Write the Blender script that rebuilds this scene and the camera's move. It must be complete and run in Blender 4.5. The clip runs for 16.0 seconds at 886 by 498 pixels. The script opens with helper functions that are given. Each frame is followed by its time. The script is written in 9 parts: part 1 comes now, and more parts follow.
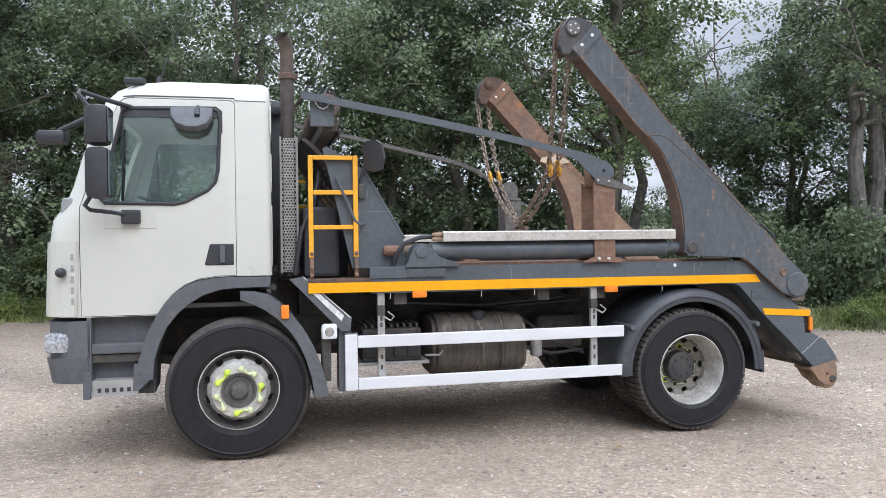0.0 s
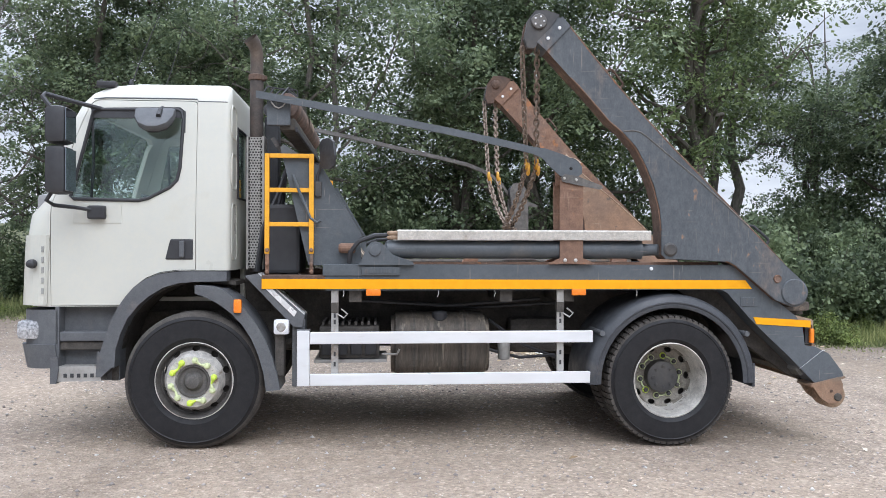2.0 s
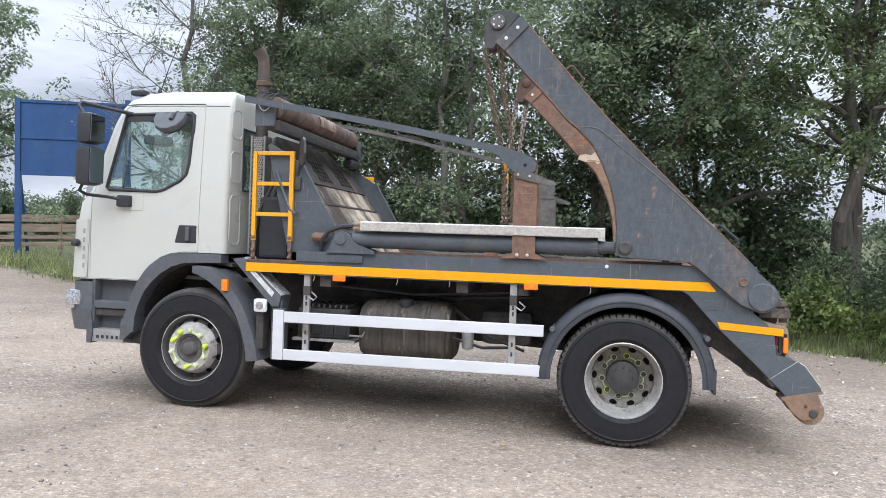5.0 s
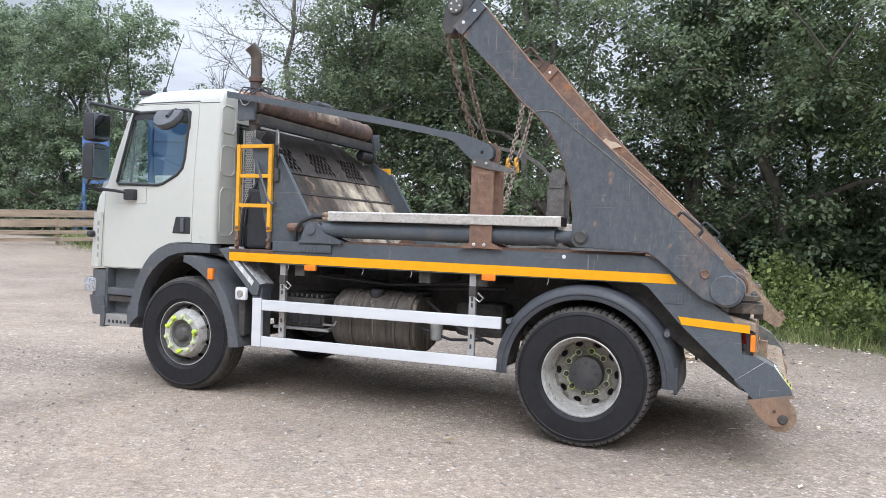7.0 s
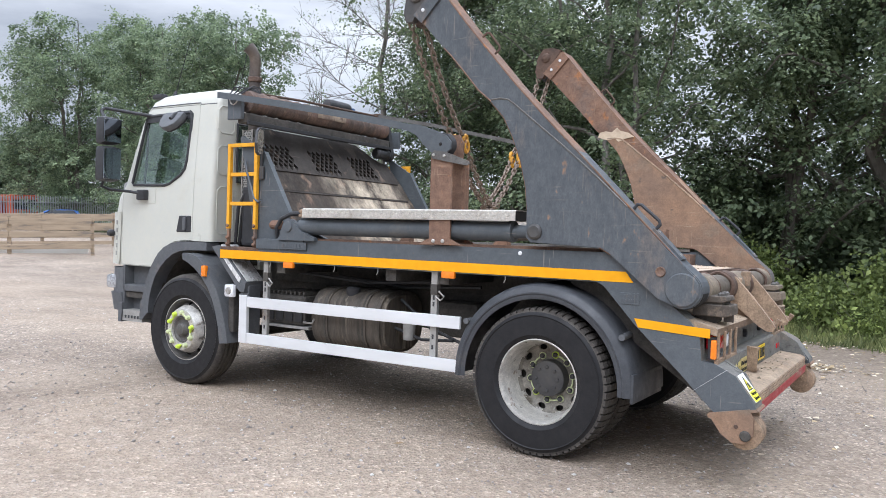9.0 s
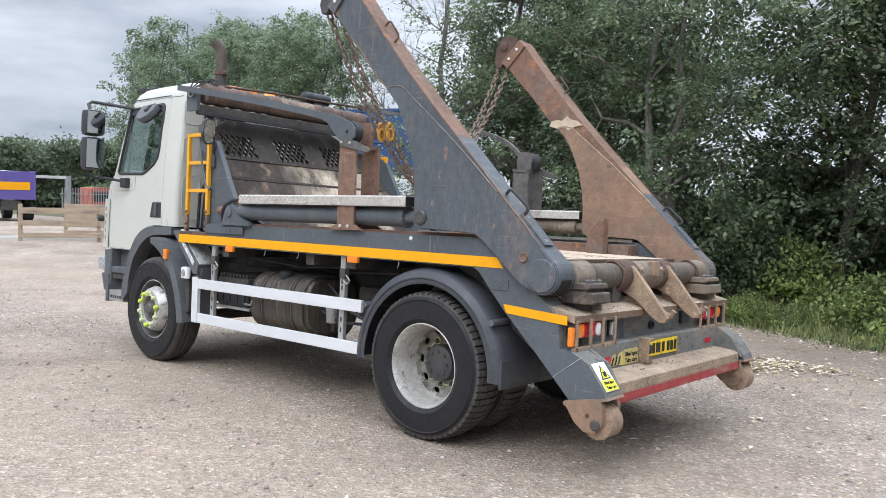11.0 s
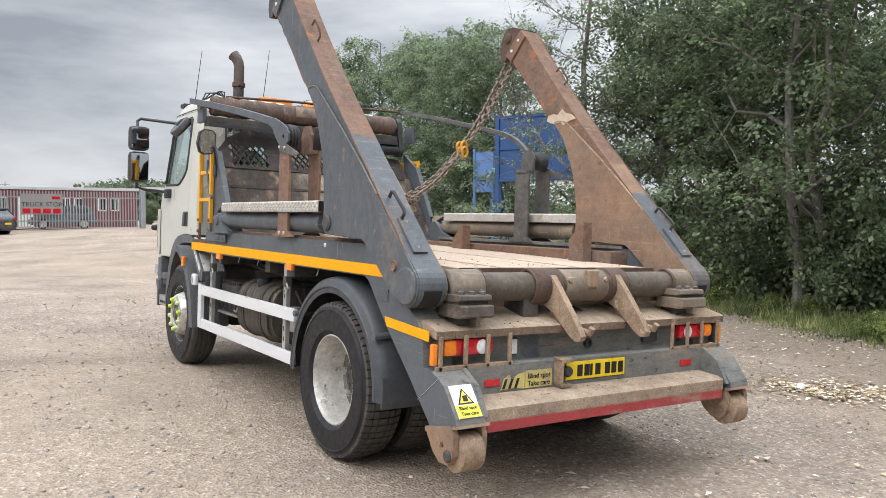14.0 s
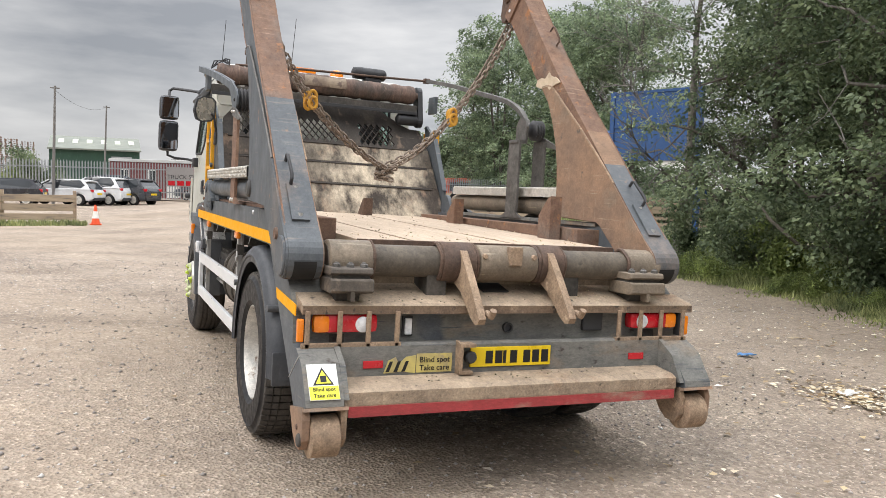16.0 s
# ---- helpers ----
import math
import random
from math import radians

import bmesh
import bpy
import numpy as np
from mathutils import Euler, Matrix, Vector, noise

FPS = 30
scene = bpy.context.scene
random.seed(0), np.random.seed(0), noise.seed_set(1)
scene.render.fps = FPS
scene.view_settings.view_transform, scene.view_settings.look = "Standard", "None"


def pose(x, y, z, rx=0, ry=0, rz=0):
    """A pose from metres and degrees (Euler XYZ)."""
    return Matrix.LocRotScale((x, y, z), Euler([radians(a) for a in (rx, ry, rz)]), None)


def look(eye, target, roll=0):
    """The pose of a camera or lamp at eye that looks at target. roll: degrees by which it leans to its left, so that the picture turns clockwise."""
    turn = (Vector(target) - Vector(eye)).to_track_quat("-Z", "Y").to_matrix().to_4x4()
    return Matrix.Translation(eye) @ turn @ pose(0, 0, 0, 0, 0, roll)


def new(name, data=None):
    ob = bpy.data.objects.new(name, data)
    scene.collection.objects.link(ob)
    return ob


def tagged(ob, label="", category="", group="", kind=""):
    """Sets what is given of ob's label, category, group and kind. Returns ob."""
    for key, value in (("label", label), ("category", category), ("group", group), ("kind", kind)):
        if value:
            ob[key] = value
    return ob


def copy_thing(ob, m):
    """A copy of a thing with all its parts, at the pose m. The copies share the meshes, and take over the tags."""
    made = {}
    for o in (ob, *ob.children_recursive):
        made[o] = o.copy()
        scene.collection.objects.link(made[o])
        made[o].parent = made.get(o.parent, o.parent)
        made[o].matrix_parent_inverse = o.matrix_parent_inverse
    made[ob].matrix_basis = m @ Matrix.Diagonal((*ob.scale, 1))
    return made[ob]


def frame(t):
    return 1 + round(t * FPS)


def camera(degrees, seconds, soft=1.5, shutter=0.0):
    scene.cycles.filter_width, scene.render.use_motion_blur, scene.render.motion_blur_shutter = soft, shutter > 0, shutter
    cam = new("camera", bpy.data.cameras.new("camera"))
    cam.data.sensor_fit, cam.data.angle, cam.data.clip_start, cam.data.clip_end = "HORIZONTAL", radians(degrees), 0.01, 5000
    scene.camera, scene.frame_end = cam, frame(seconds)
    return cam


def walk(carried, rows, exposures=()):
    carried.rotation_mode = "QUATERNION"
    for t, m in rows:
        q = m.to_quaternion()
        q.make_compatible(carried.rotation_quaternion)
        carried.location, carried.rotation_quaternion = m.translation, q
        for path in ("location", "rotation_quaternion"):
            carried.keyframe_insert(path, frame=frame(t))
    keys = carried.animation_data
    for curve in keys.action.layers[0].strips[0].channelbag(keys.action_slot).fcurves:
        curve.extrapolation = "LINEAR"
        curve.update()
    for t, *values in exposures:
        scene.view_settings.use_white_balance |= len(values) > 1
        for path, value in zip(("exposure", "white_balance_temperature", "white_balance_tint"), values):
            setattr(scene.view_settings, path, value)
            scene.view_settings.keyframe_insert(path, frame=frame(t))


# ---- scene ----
cam = camera(59.3, 16.0, soft=0.6)
# The yard falls gently towards the trees; the path is written in the lorry's own level frame.
SLOPE = 2.1
LEVEL = pose(0, 0, 0, -SLOPE, 0, 0)
PATH = [
    (0, (0.129, -7.230, 1.608), (0.6030, -5.2866, 1.5897), -0.70),
    (0.5, (0.525, -7.231, 1.647), (0.8710, -5.2614, 1.6010), -0.33),
    (1, (0.872, -7.317, 1.617), (1.1288, -5.3340, 1.5734), -0.58),
    (1.5, (1.113, -7.393, 1.542), (1.3551, -5.4080, 1.5405), -0.10),
    (2, (1.460, -7.362, 1.528), (1.6161, -5.3677, 1.5320), 0.11),
    (2.5, (1.821, -7.476, 1.585), (1.8711, -5.4770, 1.5676), 0.18),
    (3, (2.136, -7.591, 1.547), (2.0823, -5.5913, 1.5410), 0.40),
    (3.5, (2.490, -7.585, 1.567), (2.3255, -5.5919, 1.5455), 0.77),
    (4, (2.887, -7.683, 1.499), (2.6340, -5.6989, 1.4961), 1.28),
    (6.5, (4.650, -7.206, 1.524), (3.9910, -5.3181, 1.4919), 2.02),
    (7, (5.016, -7.054, 1.503), (4.2550, -5.2049, 1.4727), 1.93),
    (7.5, (5.250, -6.783, 1.467), (4.3854, -4.9797, 1.4360), 1.94),
    (8, (5.539, -6.597, 1.481), (4.5881, -4.8378, 1.4437), 1.94),
    (8.5, (5.852, -6.468, 1.496), (4.8354, -4.7456, 1.4597), 1.88),
    (9, (6.131, -6.212, 1.491), (5.0561, -4.5254, 1.4576), 1.72),
    (9.5, (6.521, -6.035, 1.478), (5.3992, -4.3799, 1.4477), 1.74),
    (10, (6.862, -5.898, 1.502), (5.6963, -4.2730, 1.4744), 1.86),
    (10.2, (6.989, -5.793, 1.492), (5.7951, -4.1891, 1.4570), 1.98),
    (12.3, (8.112, -4.700, 1.474), (6.6605, -3.3240, 1.4339), 2.46),
    (12.5, (8.214, -4.590, 1.498), (6.7362, -3.2426, 1.4607), 2.33),
    (13, (8.279, -4.273, 1.500), (6.7375, -2.9993, 1.4654), 2.18),
    (13.5, (8.333, -3.951, 1.528), (6.7337, -2.7505, 1.4853), 2.04),
    (14, (8.489, -3.587, 1.529), (6.8366, -2.4622, 1.4753), 1.93),
    (14.5, (8.532, -3.224, 1.511), (6.8373, -2.1639, 1.4369), 1.98),
    (15, (8.634, -2.866, 1.548), (6.8990, -1.8756, 1.4609), 2.27),
    (15.5, (8.837, -2.526, 1.577), (7.0574, -1.6197, 1.4691), 2.72),
    (16, (8.826, -2.176, 1.525), (7.0013, -1.3671, 1.4044), 3.33),
]
walk(cam, [(t, LEVEL @ look(eye, target, roll)) for t, eye, target, roll in PATH],
     [(0, 0.06, 5840, 12), (7, 0.08, 5820, 12), (9, 0.08, 5850, 12), (12.5, 0.07, 5850, 9), (14.5, 0.07, 6480, 11), (16, 0.07, 6600, 11)])

# ---- sky and light ----
world = bpy.data.worlds.new("overcast_sky")
scene.world = world
world.use_nodes = True
wn, wl = world.node_tree.nodes, world.node_tree.links
wn.clear()
w_out = wn.new("ShaderNodeOutputWorld")
w_sky = wn.new("ShaderNodeTexSky")
w_sky.sky_type, w_sky.sun_disc = "NISHITA", False
w_sky.sun_elevation, w_sky.sun_rotation = radians(47), radians(167)
w_bg1 = wn.new("ShaderNodeBackground")
w_bg1.inputs["Strength"].default_value = 0.06
wl.new(w_sky.outputs[0], w_bg1.inputs["Color"])
w_tc = wn.new("ShaderNodeTexCoord")
w_map = wn.new("ShaderNodeMapping")
w_map.inputs["Scale"].default_value = (1.6, 1.6, 7.0)
wl.new(w_tc.outputs["Generated"], w_map.inputs["Vector"])
w_n = wn.new("ShaderNodeTexNoise")
w_n.inputs["Scale"].default_value, w_n.inputs["Detail"].default_value, w_n.inputs["Roughness"].default_value = 1.5, 7.0, 0.55
wl.new(w_map.outputs[0], w_n.inputs["Vector"])
w_ramp = wn.new("ShaderNodeValToRGB")
w_ramp.color_ramp.elements[0].position, w_ramp.color_ramp.elements[0].color = 0.38, (0.43, 0.455, 0.495, 1)
w_ramp.color_ramp.elements[1].position, w_ramp.color_ramp.elements[1].color = 0.66, (0.87, 0.88, 0.89, 1)
wl.new(w_n.outputs["Fac"], w_ramp.inputs["Fac"])
# an overcast sky is brightest overhead
w_sep = wn.new("ShaderNodeSeparateXYZ")
wl.new(w_tc.outputs["Generated"], w_sep.inputs[0])
w_zen = wn.new("ShaderNodeMapRange")
w_zen.inputs["From Min"].default_value, w_zen.inputs["From Max"].default_value = 0.27, 1.0
w_zen.inputs["To Min"].default_value, w_zen.inputs["To Max"].default_value = 0.82, 5.4
wl.new(w_sep.outputs["Z"], w_zen.inputs["Value"])
# the cloud is thinner and lighter beyond the trees
w_thin = wn.new("ShaderNodeMapRange")
w_thin.inputs["From Min"].default_value, w_thin.inputs["From Max"].default_value = 0.0, 0.85
w_thin.inputs["To Min"].default_value, w_thin.inputs["To Max"].default_value = 1.0, 1.5
wl.new(w_sep.outputs["Y"], w_thin.inputs["Value"])
w_mul = wn.new("ShaderNodeMath")
w_mul.operation = "MULTIPLY"
wl.new(w_zen.outputs[0], w_mul.inputs[0]), wl.new(w_thin.outputs[0], w_mul.inputs[1])
w_bg2 = wn.new("ShaderNodeBackground")
wl.new(w_ramp.outputs[0], w_bg2.inputs["Color"])
wl.new(w_mul.outputs[0], w_bg2.inputs["Strength"])
w_mix = wn.new("ShaderNodeMixShader")
w_mix.inputs[0].default_value = 0.88
wl.new(w_bg1.outputs[0], w_mix.inputs[1]), wl.new(w_bg2.outputs[0], w_mix.inputs[2])
wl.new(w_mix.outputs[0], w_out.inputs["Surface"])
sun_data = bpy.data.lights.new("sun", "SUN")
sun_data.energy, sun_data.angle, sun_data.color = 1.6, radians(40), (1.0, 0.97, 0.93)
sun = new("sun", sun_data)
sun.matrix_world = look((4, -18, 20), (0, 0, 0))


# ---- materials ----
def mat(name, col, col2=None, scale=6.0, rough=0.6, metal=0.0, bump=0.0, bump_scale=80.0,
        stain=None, stain_scale=1.5, stain_at=0.55, stain_soft=0.12, grime=None, grime_scale=25.0, grime_at=0.6,
        stretch=(1, 1, 1), piece=0.0, scratch=None, scratch_at=0.66, rough_var=0.15, spec=0.4, coat=0.0, dist=0.0, mottle=0.0, mottle_scale=24.0, zone=None):
    """A surface with a fine two-tone grain, larger stains, small specks of grime and a fine relief."""
    m = bpy.data.materials.new(name)
    m.use_nodes = True
    nt = m.node_tree
    n, l = nt.nodes, nt.links
    p = n["Principled BSDF"]
    p.inputs["Metallic"].default_value = metal
    p.inputs["Specular IOR Level"].default_value = spec
    p.inputs["Coat Weight"].default_value = coat
    tc = n.new("ShaderNodeTexCoord")
    mp = n.new("ShaderNodeMapping")
    mp.inputs["Scale"].default_value = stretch
    l.new(tc.outputs["Object"], mp.inputs["Vector"])

    def noisy(s, detail=5.0, rg=0.6):
        t = n.new("ShaderNodeTexNoise")
        t.inputs["Scale"].default_value, t.inputs["Detail"].default_value, t.inputs["Roughness"].default_value = s, detail, rg
        t.inputs["Distortion"].default_value = dist
        l.new(mp.outputs[0], t.inputs["Vector"])
        return t.outputs["Fac"]

    def step(v, lo, hi):
        r = n.new("ShaderNodeMapRange")
        r.inputs["From Min"].default_value, r.inputs["From Max"].default_value = lo, hi
        l.new(v, r.inputs["Value"])
        return r.outputs[0]

    def mix(f, a, b):
        x = n.new("ShaderNodeMix")
        x.data_type = "RGBA"
        l.new(f, x.inputs["Factor"])
        for sock, v in ((x.inputs["A"], a), (x.inputs["B"], b)):
            if isinstance(v, (tuple, list)):
                sock.default_value = (*v[:3], 1)
            else:
                l.new(v, sock)
        return x.outputs["Result"]

    base = noisy(scale)
    c = mix(step(base, 0.35, 0.65), col, col2 or tuple(0.86 * v for v in col))
    if piece:
        oi = n.new("ShaderNodeObjectInfo")
        hs = n.new("ShaderNodeHueSaturation")
        hs.inputs["Value"].default_value = 1.0
        l.new(step(oi.outputs["Random"], 0, 1), hs.inputs["Fac"])
        hs.inputs["Value"].default_value = 1.0 - piece
        l.new(c, hs.inputs["Color"])
        c = hs.outputs[0]
    if grime:
        c = mix(step(noisy(grime_scale, 3.0), grime_at, grime_at + 0.08), c, grime)
    if stain:
        cover = step(noisy(stain_scale, 8.0, 0.65), stain_at, stain_at + stain_soft)
        if zone:
            # the scraped zone lies round one y and frays out on both sides
            sy, off, away, ragged, inside, both = n.new("ShaderNodeSeparateXYZ"), n.new("ShaderNodeMath"), n.new("ShaderNodeMath"), n.new("ShaderNodeMath"), n.new("ShaderNodeMapRange"), n.new("ShaderNodeMath")
            off.operation, away.operation, ragged.operation, both.operation = "SUBTRACT", "ABSOLUTE", "ADD", "MULTIPLY"
            l.new(tc.outputs["Object"], sy.inputs[0]), l.new(sy.outputs["Y"], off.inputs[0])
            off.inputs[1].default_value = zone[0]
            l.new(off.outputs[0], away.inputs[0]), l.new(away.outputs[0], ragged.inputs[0])
            l.new(step(noisy(3.1, 6.0), 0.2, 1.3), ragged.inputs[1])
            inside.inputs["From Min"].default_value, inside.inputs["From Max"].default_value = zone[1] + 0.25, zone[2] + 0.25
            inside.inputs["To Min"].default_value, inside.inputs["To Max"].default_value = 1.0, 0.0
            l.new(ragged.outputs[0], inside.inputs["Value"])
            l.new(cover, both.inputs[0]), l.new(inside.outputs[0], both.inputs[1])
            cover = both.outputs[0]
        c = mix(cover, c, stain)
    if scratch:
        for turn, sc in ((35, (5, 5, 110)), (-50, (110, 5, 6))):
            sm = n.new("ShaderNodeMapping")
            sm.inputs["Rotation"].default_value = (0, radians(turn), 0)
            sm.inputs["Scale"].default_value = sc
            l.new(tc.outputs["Object"], sm.inputs["Vector"])
            st = n.new("ShaderNodeTexNoise")
            st.inputs["Scale"].default_value, st.inputs["Detail"].default_value = 0.6, 2.0
            l.new(sm.outputs[0], st.inputs["Vector"])
            mu = n.new("ShaderNodeMath")
            mu.operation = "MULTIPLY"
            l.new(step(st.outputs["Fac"], scratch_at, scratch_at + 0.05), mu.inputs[0])
            l.new(step(noisy(2.4, 3.0), 0.42, 0.62), mu.inputs[1])
            c = mix(mu.outputs[0], c, scratch)
    if mottle:
        for sc, amount in ((mottle_scale, mottle), (mottle_scale * 4.3, mottle * 0.8)):
            rp = n.new("ShaderNodeValToRGB")
            lo, hi = 1 - amount, 1 + amount * 0.8
            rp.color_ramp.elements[0].position, rp.color_ramp.elements[0].color = 0.36, (lo, lo, lo, 1)
            rp.color_ramp.elements[1].position, rp.color_ramp.elements[1].color = 0.66, (hi, hi * 0.985, hi * 0.96, 1)
            l.new(noisy(sc, 8.0, 0.75), rp.inputs["Fac"])
            mx = n.new("ShaderNodeMix")
            mx.data_type, mx.blend_type = "RGBA", "MULTIPLY"
            mx.inputs["Factor"].default_value = 1.0
            l.new(c, mx.inputs["A"]), l.new(rp.outputs[0], mx.inputs["B"])
            c = mx.outputs["Result"]
    l.new(c, p.inputs["Base Color"])
    rr = n.new("ShaderNodeMapRange")
    rr.inputs["To Min"].default_value, rr.inputs["To Max"].default_value = max(rough - rough_var, 0.03), min(rough + rough_var, 1)
    rr.inputs["From Min"].default_value, rr.inputs["From Max"].default_value = 0.3, 0.7
    l.new(noisy(scale * 2.3), rr.inputs["Value"])
    l.new(rr.outputs[0], p.inputs["Roughness"])
    if bump:
        b = n.new("ShaderNodeBump")
        b.inputs["Strength"].default_value, b.inputs["Distance"].default_value = bump, 0.01
        l.new(noisy(bump_scale, 4.0), b.inputs["Height"])
        l.new(b.outputs[0], p.inputs["Normal"])
    return m


def leaf_mat(name, dark, light, rough=0.5):
    m = bpy.data.materials.new(name)
    m.use_nodes = True
    n, l = m.node_tree.nodes, m.node_tree.links
    p = n["Principled BSDF"]
    g = n.new("ShaderNodeNewGeometry")
    r = n.new("ShaderNodeValToRGB")
    r.color_ramp.elements[0].color, r.color_ramp.elements[1].color = (*dark, 1), (*light, 1)
    l.new(g.outputs["Random Per Island"], r.inputs["Fac"])
    # young and old leaf tones in patches, with lit sprays and shaded gaps painted in
    tc, ns, tint = n.new("ShaderNodeTexCoord"), n.new("ShaderNodeTexNoise"), n.new("ShaderNodeValToRGB")
    ns.inputs["Scale"].default_value, ns.inputs["Detail"].default_value = 1.1, 3.0
    l.new(tc.outputs["Object"], ns.inputs["Vector"]), l.new(ns.outputs["Fac"], tint.inputs["Fac"])
    e = tint.color_ramp.elements
    e[0].position, e[0].color = 0.36, (0.50, 0.54, 0.51, 1)
    e[1].position, e[1].color = 0.66, (1.50, 1.48, 1.30, 1)
    mx = n.new("ShaderNodeMix")
    mx.data_type, mx.blend_type = "RGBA", "MULTIPLY"
    mx.inputs["Factor"].default_value = 1.0
    l.new(r.outputs[0], mx.inputs["A"]), l.new(tint.outputs[0], mx.inputs["B"])
    l.new(mx.outputs["Result"], p.inputs["Base Color"])
    p.inputs["Roughness"].default_value = rough
    p.inputs["Specular IOR Level"].default_value = 0.35
    t = n.new("ShaderNodeBsdfTranslucent")
    l.new(mx.outputs["Result"], t.inputs["Color"])
    x = n.new("ShaderNodeMixShader")
    x.inputs[0].default_value = 0.45
    l.new(p.outputs[0], x.inputs[1]), l.new(t.outputs[0], x.inputs[2])
    l.new(x.outputs[0], n["Material Output"].inputs["Surface"])
    return m


def glass_mat(name, tint=(0.8, 0.86, 0.85), rough=0.02):
    m = bpy.data.materials.new(name)
    m.use_nodes = True
    n, l = m.node_tree.nodes, m.node_tree.links
    n.remove(n["Principled BSDF"])
    tr = n.new("ShaderNodeBsdfTransparent")
    tr.inputs[0].default_value = (*tint, 1)
    gl = n.new("ShaderNodeBsdfGlossy")
    gl.inputs["Color"].default_value = (0.92, 1.0, 0.95, 1)
    gl.inputs["Roughness"].default_value = rough
    fr = n.new("ShaderNodeLayerWeight")
    pw = n.new("ShaderNodeMath")
    pw.operation, pw.inputs[1].default_value = "POWER", 3.0
    l.new(fr.outputs["Facing"], pw.inputs[0])
    am = n.new("ShaderNodeMapRange")
    am.inputs["To Min"].default_value, am.inputs["To Max"].default_value = 0.10, 0.75
    l.new(pw.outputs[0], am.inputs["Value"])
    x = n.new("ShaderNodeMixShader")
    l.new(am.outputs[0], x.inputs[0])
    l.new(tr.outputs[0], x.inputs[1]), l.new(gl.outputs[0], x.inputs[2])
    l.new(x.outputs[0], n["Material Output"].inputs["Surface"])
    return m


M_BARK = mat("bark", (0.085, 0.072, 0.06), (0.15, 0.135, 0.115), 9, 0.9, bump=0.8, bump_scale=22, stretch=(1, 1, 0.25), stain=(0.06, 0.075, 0.045), stain_scale=3)
M_BIRCH = mat("pale_bark", (0.20, 0.185, 0.165), (0.11, 0.1, 0.09), 14, 0.9, bump=0.7, bump_scale=25, stretch=(1, 1, 0.4), stain=(0.05, 0.045, 0.04), stain_scale=4, stain_at=0.56)
M_LEAF = leaf_mat("leaf_dark_green", (0.093, 0.128, 0.078), (0.24, 0.292, 0.182))
M_LEAF2 = leaf_mat("leaf_fresh_green", (0.075, 0.105, 0.05), (0.20, 0.255, 0.12))
M_LEAF3 = leaf_mat("leaf_silver_green", (0.115, 0.16, 0.105), (0.28, 0.34, 0.225))
M_GRASS = leaf_mat("grass_blades", (0.13, 0.165, 0.07), (0.38, 0.39, 0.20), 0.8)
M_SHRUB = leaf_mat("shrub_leaf", (0.12, 0.16, 0.06), (0.32, 0.38, 0.14))


# ---- small mesh tools ----
def obj(name, bm, material, parent=None, label="", smooth=False):
    """Links a bmesh as one mesh object."""
    me = bpy.data.meshes.new(name)
    bmesh.ops.recalc_face_normals(bm, faces=bm.faces)
    if smooth:
        for f in bm.faces:
            f.smooth = True
    bm.to_mesh(me)
    bm.free()
    for mm in (material if isinstance(material, (list, tuple)) else [material]):
        me.materials.append(mm)
    if smooth:
        me.set_sharp_from_angle(angle=radians(38))
    ob = new(name, me)
    if parent:
        ob.parent = parent
    return tagged(ob, label)


def part(name, bm, material, parent, label="", smooth=False):
    return obj(name, bm, material, parent, label, smooth)


def raw(name, verts, faces, material, parent=None, label=""):
    me = bpy.data.meshes.new(name)
    verts = np.asarray(verts, dtype=np.float32)
    faces = np.asarray(faces, dtype=np.int32)
    k = faces.shape[1]
    me.vertices.add(len(verts)), me.vertices.foreach_set("co", verts.ravel())
    me.loops.add(faces.size), me.loops.foreach_set("vertex_index", faces.ravel())
    me.polygons.add(len(faces)), me.polygons.foreach_set("loop_start", np.arange(0, faces.size, k, dtype=np.int32))
    me.update(calc_edges=True)
    me.materials.append(material)
    ob = new(name, me)
    if parent:
        ob.parent = parent
    return tagged(ob, label)


def add_box(bm, x0, x1, y0, y1, z0, z1, m=None, bevel=0.0):
    b2 = bmesh.new()
    bmesh.ops.create_cube(b2, size=1.0, matrix=Matrix.Translation(((x0 + x1) / 2, (y0 + y1) / 2, (z0 + z1) / 2)) @ Matrix.Diagonal((abs(x1 - x0), abs(y1 - y0), abs(z1 - z0), 1)))
    if bevel:
        bmesh.ops.bevel(b2, geom=b2.edges[:], offset=bevel, segments=2, affect="EDGES", profile=0.6)
    join(bm, b2, m)
    return bm


def join(bm, other, m=None):
    if m is not None:
        bmesh.ops.transform(other, matrix=m, verts=other.verts)
    me = bpy.data.meshes.new("tmp")
    other.to_mesh(me)
    other.free()
    bm.from_mesh(me)
    bpy.data.meshes.remove(me)
    return bm


def box(x0, x1, y0, y1, z0, z1, bevel=0.006, m=None):
    return add_box(bmesh.new(), x0, x1, y0, y1, z0, z1, m, bevel)


